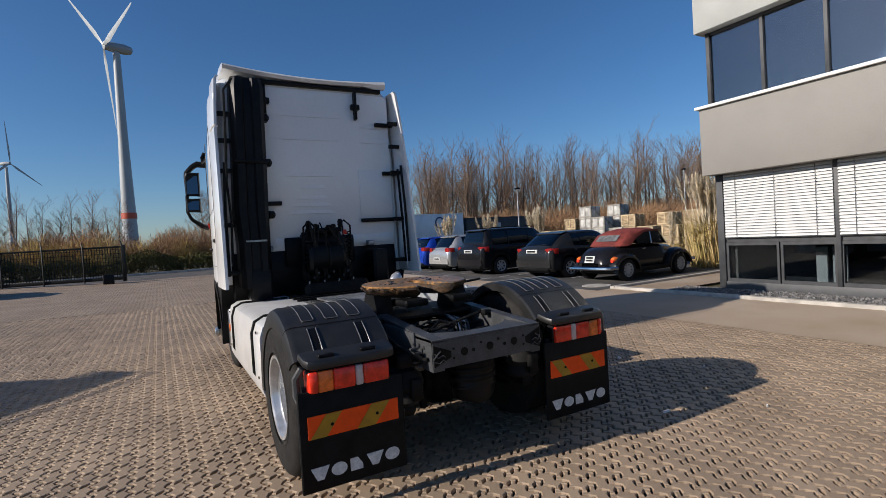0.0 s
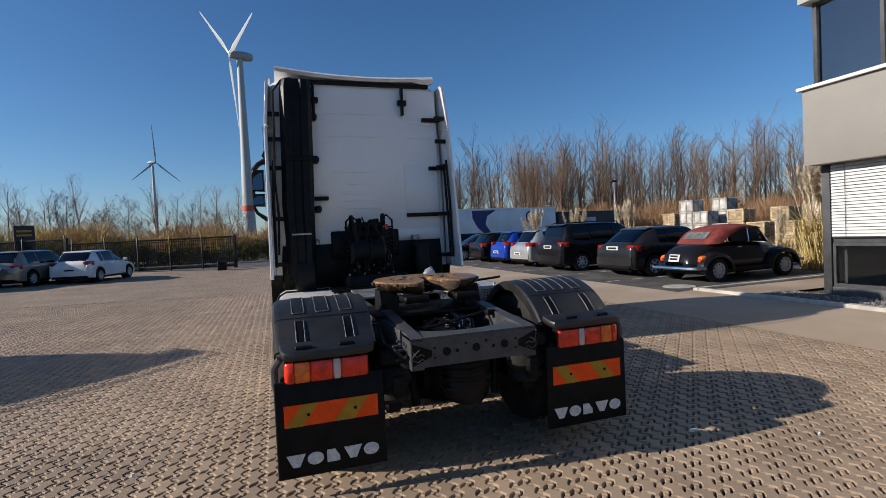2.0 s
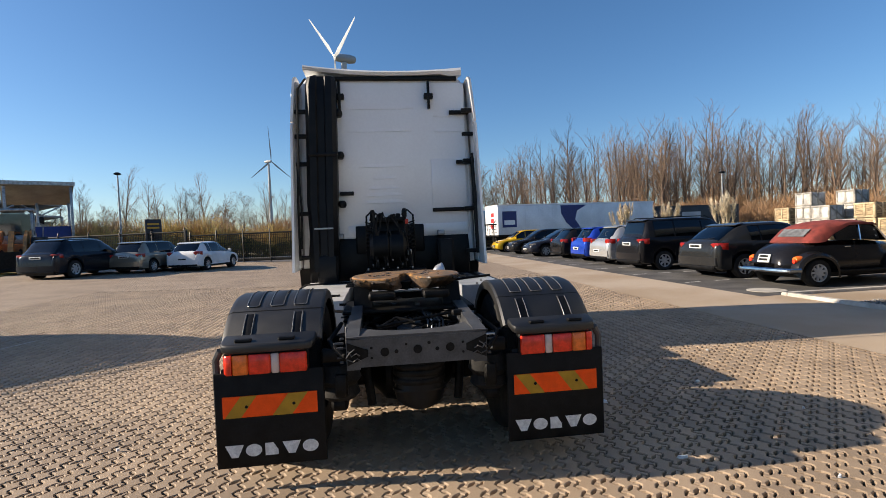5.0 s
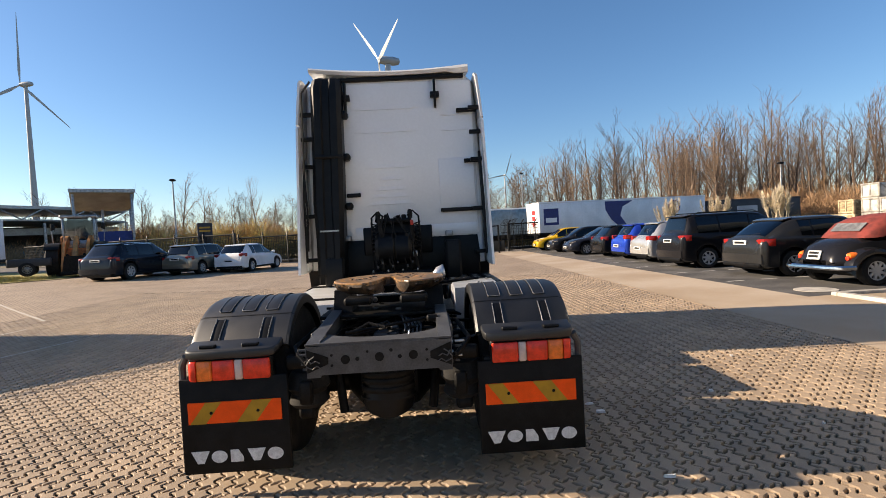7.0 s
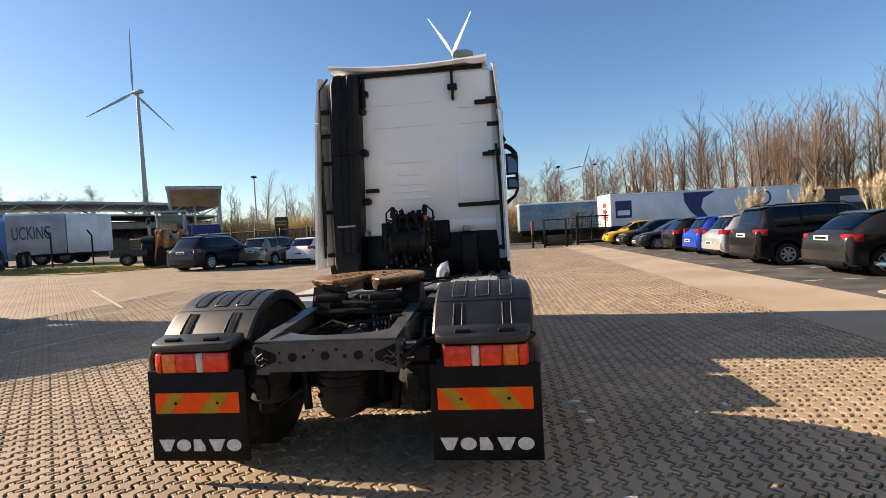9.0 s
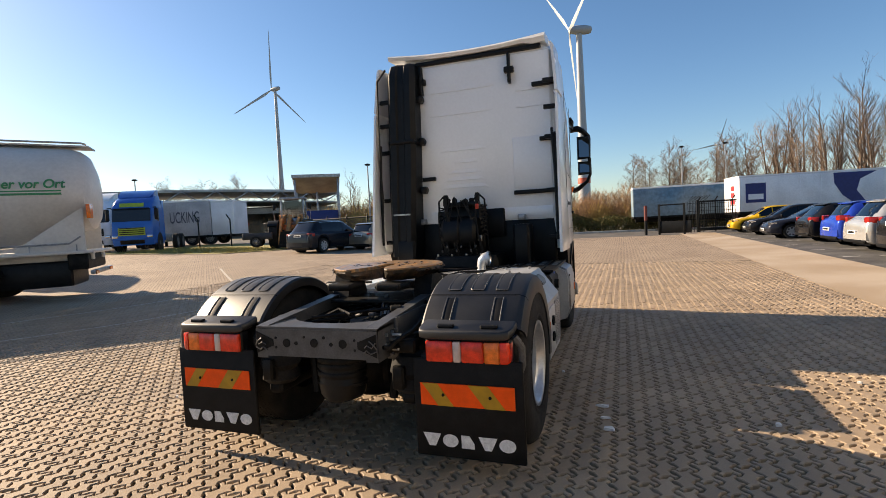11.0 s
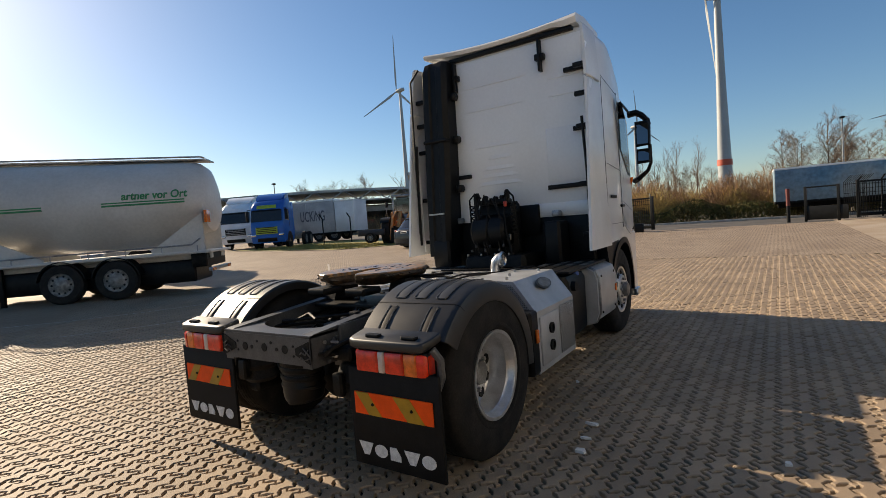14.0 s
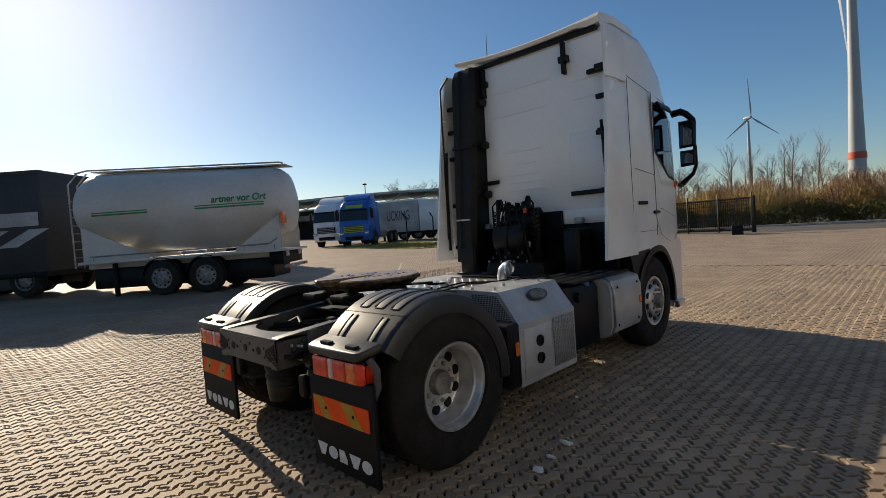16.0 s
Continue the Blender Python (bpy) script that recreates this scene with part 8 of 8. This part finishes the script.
def street_lamp(x, y, z, h, turn):
    t = thing("street_lamp", "slim grey street lamp with a flat head", "street lamp", "street lamps", pose(x, y, z, 0, 0, turn))
    part("pole", Mesh().lathe([(0.09, 0), (0.05, h)], (0, 0, 0), "z", 10), M["galv"], t)
    part("head", Mesh().loft([[(-0.2 * f, -0.18 * f, z2), (0.2 * f, -0.18 * f, z2), (0.2 * f, 0.18 * f, z2), (-0.2 * f, 0.18 * f, z2)] for z2, f in ((h, 0.5), (h + 0.06, 1.0), (h + 0.14, 0.9), (h + 0.2, 0.4))]), M["dark_metal"], t)


for x, y, z, h, tn in ((-19.5, 37.6, 0.4, 6.5, 0), (-44.6, 35.0, 0.9, 6.4, 20), (7.4, 52.0, 0, 7.6, 0), (11.2, 52.0, 0, 7.6, 0), (27.9, 34.8, 0, 5.45, 0), (46.0, 30.0, 0, 6.8, 0)):
    street_lamp(x, y, z, h, tn)
sg = thing("sign_board", "dark upright sign board with pale bars", "sign", "", pose(-15.6, 33.8, 0.3, 0, 0, 22))
part("board", Mesh().box(-0.5, 0.5, -0.06, 0.06, 0.6, 3.0, 0.02), M["tarp_dark"], sg)
for z in (2.35, 2.6):
    part("bar", Mesh().box(-0.36, 0.36, -0.07, -0.062, z, z + 0.12), M["amber_film"], sg)
for x in (-0.4, 0.4):
    part("leg", Mesh().box(x - 0.05, x + 0.05, -0.04, 0.04, -0.1, 0.6), M["dark_metal"], sg)


# ---- crates and pampas ----
def crate_kind():
    t = thing("crate", "pale wooden crate with braced sides", "crate", "stacked crates")
    part("box", Mesh().box(-0.58, 0.58, -0.48, 0.48, 0.015, 0.868, 0.01), M["wood_shade"], t)
    for y in (-0.495, 0.495):
        for x in (-0.54, 0.0, 0.54):
            part("batten", Mesh().box(x - 0.05, x + 0.05, y - 0.015, y + 0.015, 0.08, 0.88, 0.004), M["wood"], t)
        for z in (0.12, 0.84):
            part("rail", Mesh().box(-0.59, 0.59, y - 0.03, y - 0.016, z - 0.05, z + 0.05, 0.004) if y < 0 else Mesh().box(-0.59, 0.59, y + 0.016, y + 0.03, z - 0.05, z + 0.05, 0.004), M["wood"], t)
    for x in (-0.595, 0.595):
        for y in (-0.44, 0.0, 0.44):
            part("batten", Mesh().box(x - 0.015, x + 0.015, y - 0.05, y + 0.05, 0.08, 0.88, 0.004), M["wood"], t)
        a, b2 = (-0.42, 0.14), (0.42, 0.82)
        part("brace", Mesh().loft([[(x + dx, a[0], a[1] + dz) for dx, dz in ((-0.02, -0.04), (0.02, -0.04), (0.02, 0.04), (-0.02, 0.04))], [(x + dx, b2[0], b2[1] + dz) for dx, dz in ((-0.02, -0.04), (0.02, -0.04), (0.02, 0.04), (-0.02, 0.04))]]), M["wood"], t)
    for x in (-0.5, 0.0, 0.5):
        part("skid", Mesh().box(x - 0.06, x + 0.06, -0.48, 0.48, 0.0, 0.1), M["wood"], t)
    return t


M["wood_grey"] = material("weathered_grey_wood", (0.42, 0.39, 0.34), 0.8, vary=0.25, scale=3, fine=40)
kind_w = crate_kind()
kind_g = crate_kind()
tagged(kind_g, "grey weathered crate of wrapped stones", "crate", "stacked crates")
for o in kind_g.children_recursive:
    o.data.materials[0] = M["grey_stack"] if o.name.startswith("box") else M["wood_grey"]
for o in kind_w.children_recursive + kind_g.children_recursive:
    o.data.transform(Matrix.Diagonal((0.8, 0.8, 0.8, 1)))
spots = [(23.2, 2, 0), (22.0, 2, 0), (22.0, 3, 0), (20.8, 3, 0), (19.6, 4, 1), (18.4, 4, 1), (17.2, 2, 1), (16.4, 3, 0), (14.9, 3, 0), (13.7, 2, 0), (12.5, 3, 0), (11.3, 2, 0), (18.5, 3, 1), (15.3, 2, 0)]
first = {0: True, 1: True}
for i, (y, k, g2) in enumerate(spots):
    for j in range(k):
        x = 21.3 + 0.15 * math.sin(i * 2.1) + (1.4 if i % 3 == 2 else 0)
        m = pose(x, y, j * 0.694, 0, 0, 90 + 2 * math.sin(i + j))
        gg = 1 if (g2 and j >= 1) else 0
        if first[gg]:
            (kind_g if gg else kind_w).matrix_basis = m
            first[gg] = False
        else:
            copy_thing(kind_g if gg else kind_w, m)


def pampas(x, y, z, h, r, plumes, seed):
    rr = random.Random(seed)
    t = thing("pampas_grass", "dry pampas grass with pale feathery plumes", "grass", "pampas clumps", pose(x, y, z))
    bl = Mesh()
    for i in range(int(1100 * r)):
        a, d = rr.uniform(0, 6.28), rr.uniform(0, r * 0.7)
        b2 = rr.uniform(0, 6.28)
        ln = h * rr.uniform(0.35, 0.8)
        p0 = Vector((d * math.cos(a), d * math.sin(a), 0))
        o = Vector((math.cos(b2), math.sin(b2), 0))
        p1, p2 = p0 + o * ln * 0.2 + Vector((0, 0, ln * 0.7)), p0 + o * ln * 0.65 + Vector((0, 0, ln * rr.uniform(0.6, 1.0)))
        w = Vector((-o.y, o.x, 0)) * 0.01
        bl.add([p0 - w, p0 + w, p1 + w, p1 - w, p2], [(0, 1, 2, 3), (3, 2, 4)])
    part("blades", bl, M["reed"], t, "arching dry blades", 0).name = "foliage"
    for i in range(plumes):
        a, d = rr.uniform(0, 6.28), rr.uniform(0, r)
        top = Vector((d * math.cos(a), d * math.sin(a), h * rr.uniform(0.72, 1.0)))
        base = top * 0.3
        base.z = 0
        m = Mesh().tube([base, top], 0.008, 4)
        ln = 0.75 * rr.uniform(0.7, 1.2)
        ax = (top - base).normalized()
        for k in range(85):
            f = rr.random()
            c = top - ax * ln * 0.4 + ax * ln * f
            b2 = rr.uniform(0, 6.28)
            o = Vector((math.cos(b2), math.sin(b2), 0))
            wd = 0.15 * math.sin(math.pi * min(1, f * 0.9 + 0.08)) + 0.015
            w = Vector((-o.y, o.x, 0)) * 0.016
            m.add([c - w, c + w, c + o * wd + ax * 0.14], [(0, 1, 2)])
        part("plume", m, M["pampas"], t, "", 0)
    return t


pampas(13.5, 6.9, 0.05, 2.6, 0.85, 58, 1)
pampas(14.4, 6.9, 0.05, 2.3, 0.7, 26, 2)
pampas(13.6, 15.2, 0.05, 2.25, 0.6, 22, 3)
pampas(13.7, 19.5, 0.05, 2.05, 0.6, 20, 4)
pampas(13.5, 23.5, 0.05, 2.3, 0.75, 26, 5)
pampas(13.9, 8.6, 0.05, 1.3, 0.5, 5, 6)

# grass island by the lorries
g = Mesh().add([(-30, 19.5, ground_z(-30) + 0.03), (-19.5, 19.3, ground_z(-19.5) + 0.03), (-17.6, 22.4, ground_z(-17.6) + 0.03), (-19.5, 29, ground_z(-19.5) + 0.03), (-30, 30, ground_z(-30) + 0.03)], [(0, 1, 2, 3, 4)])
setting("grass_island", g, M["grass"], "patch of dry yellowish grass beside the yard", "grass", 0)
rr = random.Random(6)
m = Mesh()
for i in range(5000):
    x, y = rr.uniform(-28, -18.3), rr.uniform(19.8, 24.5)
    if y > 22.4 + 0.6 * (x + 17.6) * -1 or (x > -19 and y < 20.5):
        continue
    z = ground_z(x) + 0.03
    b2 = rr.uniform(0, 6.28)
    o = Vector((math.cos(b2), math.sin(b2), 0))
    w = Vector((-o.y, o.x, 0)) * 0.015
    p = Vector((x, y, z))
    m.add([p - w, p + w, p + o * 0.08 + Vector((0, 0, rr.uniform(0.08, 0.2)))], [(0, 1, 2)])
tagged(part("grass_tufts", m, M["grass"], None, "", 0), "short dry grass blades", "grass", "", "stuff")


# ---- scraps of paper on the yard ----
def scrap(x, y, size, seed):
    r = random.Random(seed)
    pts = [(x + size * r.uniform(0.5, 1.0) * math.cos(a), y + 0.6 * size * r.uniform(0.5, 1.0) * math.sin(a)) for a in [k * 1.05 for k in range(6)]]
    m = Mesh().loft([[(px, py, 0.002 + r.uniform(0, 0.004)) for px, py in pts], [(x + (px - x) * 0.9, y + (py - y) * 0.9, 0.012 + r.uniform(0, 0.014)) for px, py in pts]])
    tagged(part("paper_scrap", m, M["scrap"]), "small crumpled white scrap on the pavers", "litter", "scraps on the yard")


for x, y, z, k in ((1.6, 1.36, 0.075, 1), (1.62, 1.12, 0.045, 2), (1.65, 0.92, 0.07, 3), (1.69, -0.18, 0.05, 4), (2.75, 1.23, 0.03, 5), (1.2, 2.2, 0.02, 6), (3.1, 0.4, 0.018, 7), (2.4, -0.6, 0.016, 8), (-2.2, 0.8, 0.016, 9), (3.6, 2.3, 0.025, 10)):
    scrap(x, y, z, k)


# ---- faint worn lines on the yard ----
def worn_line(points, width):
    """A thin pale line that follows the yard along points."""
    rows = []
    pts = [Vector(p) for p in points]
    for i, p in enumerate(pts):
        d = (pts[min(i + 1, len(pts) - 1)] - pts[max(i - 1, 0)]).normalized()
        q = Vector((-d.y, d.x)) * width / 2
        rows.append([(p.x - q.x, p.y - q.y, ground_z(p.x - q.x) + 0.006), (p.x + q.x, p.y + q.y, ground_z(p.x + q.x) + 0.006)])
    setting("worn_line", Mesh().sheet(rows), M["faint_line"], "thin pale worn line across the pavers", "road marking", 0)


worn_line([(-12.4, 12.05), (-10.2, 10.0), (-8.0, 8.0)], 0.07)
worn_line([(-10.2, 0.6), (-9.2, 1.8), (-8.5, 3.0), (-8.0, 4.2), (-7.75, 5.2), (-7.6, 7.0)], 0.05)
worn_line([(-7.4, 1.2), (-6.7, 2.4), (-6.25, 3.4), (-6.0, 4.4), (-5.7, 5.6)], 0.05)
worn_line([(-11.0, 4.9), (-10.2, 5.7), (-9.3, 6.6), (-8.6, 7.2)], 0.04)


# ---- paving stones ----
LS, WS, AMP = 0.225, 0.1125, 0.0255


def zigzag(k):
    """Sideways swing of the edge at its k-th quarter period."""
    return (0.0, AMP, 0.0, -AMP)[k % 4]


def stone_outline():
    """Zigzag outline of one stone, long along y, and how far each point draws back at the joint."""
    q = WS / 4
    left = [(zigzag(k), k * q) for k in range(8)]
    top = [(k * q, LS - zigzag(k)) for k in range(4)]
    right = [(WS + zigzag(k), k * q) for k in range(8, 0, -1)]
    bottom = [(k * q, -zigzag(k)) for k in range(4, 0, -1)]
    pts = left + top + right + bottom
    back = [(0.0135, 0.0055)[k % 2] for k in range(len(pts))]
    for k in (0, 8, 12, 20):
        back[k] = 0.0065
    return pts, back


OUT, BACK = stone_outline()
MID = Vector((WS / 2, LS / 2))
area = sum(OUT[i - 1][0] * OUT[i][1] - OUT[i][0] * OUT[i - 1][1] for i in range(len(OUT)))
SIGN = 1.0 if area < 0 else -1.0


def shrunk(extra):
    """The outline drawn back into the stone."""
    out = []
    for i, d in enumerate(BACK):
        a, b2, c = Vector(OUT[i - 1]), Vector(OUT[i]), Vector(OUT[(i + 1) % len(OUT)])
        way = ((b2 - a).normalized() + (c - b2).normalized()).normalized()
        inward = Vector((way.y, -way.x)) * SIGN
        out.append(b2 + inward * (d + extra))
    return out


N = len(OUT)
RINGS = [(shrunk(-0.0015), -0.026), (shrunk(0.0), -0.0055), (shrunk(0.0055), 0.0)]
SV = [(p.x - MID.x, p.y - MID.y, z) for ring, z in RINGS for p in ring]
SF = [(i * N + j, i * N + (j + 1) % N, (i + 1) * N + (j + 1) % N, (i + 1) * N + j) for i in range(2) for j in range(N)] + [tuple(2 * N + j for j in range(N))]
sv = np.array(SV)
stone_mesh = bpy.data.meshes.new("paver")
stone_mesh.from_pydata(SV, [], SF)
stone_mesh.materials.append(M["paver"])
stone_mesh.update()
rs = np.random.RandomState(2)
spots = []
for kx in range(int((NX1 - NX0) / WS)):
    for ky in range(int((NY1 - NY0) / LS)):
        spots.append((NX0 + kx * WS + WS / 2, NY0 + ky * LS + LS / 2 + (LS / 2 if kx % 2 else 0.0)))
spots = np.array(spots)
spots = spots[spots[:, 1] < NY1 - LS * 0.4]
single = (spots[:, 0] > -0.9) & (spots[:, 0] < 1.1) & (spots[:, 1] > -1.75) & (spots[:, 1] < -1.75 + 3.6)
single &= np.cumsum(single) <= 300
tilt = rs.normal(0, 0.008, (len(spots), 2))
lift = rs.normal(0, 0.0015, len(spots))
for (x, y), (a, b2), h in zip(spots[single], tilt[single], lift[single]):
    o = new("paver", stone_mesh)
    o.parent = bed
    o.matrix_basis = Matrix.Translation((x, y, ground_z(x) + h)) @ Euler((a, b2, 0)).to_matrix().to_4x4()
rest = ~single
c, t2, h2 = spots[rest], tilt[rest], lift[rest]
gz = np.array([ground_z(x) for x in c[:, 0]])
V = np.zeros((len(c), len(SV), 3))
V[:, :, :2] = c[:, None, :] + sv[None, :, :2]
V[:, :, 2] = sv[None, :, 2] + gz[:, None] + h2[:, None] + sv[None, :, 0] * t2[:, 1:2] + sv[None, :, 1] * t2[:, 0:1]
loops = np.array([i for f in SF for i in f])
sizes = np.array([len(f) for f in SF])
n_st = len(c)
me = bpy.data.meshes.new("pavers")
me.vertices.add(n_st * len(SV))
me.vertices.foreach_set("co", V.ravel())
all_loops = (loops[None, :] + np.arange(n_st)[:, None] * len(SV)).ravel()
all_sizes = np.tile(sizes, n_st)
me.loops.add(len(all_loops))
me.loops.foreach_set("vertex_index", all_loops.astype(np.int32))
me.polygons.add(len(all_sizes))
me.polygons.foreach_set("loop_start", np.concatenate([[0], np.cumsum(all_sizes)[:-1]]).astype(np.int32))
me.polygons.foreach_set("use_smooth", [False] * len(all_sizes))
me.update(calc_edges=True)
me.validate()
me.materials.append(M["paver"])
o = new("pavers", me)
o.parent = bed
tagged(o, "brown interlocking zigzag concrete pavers", "", "", "stuff")
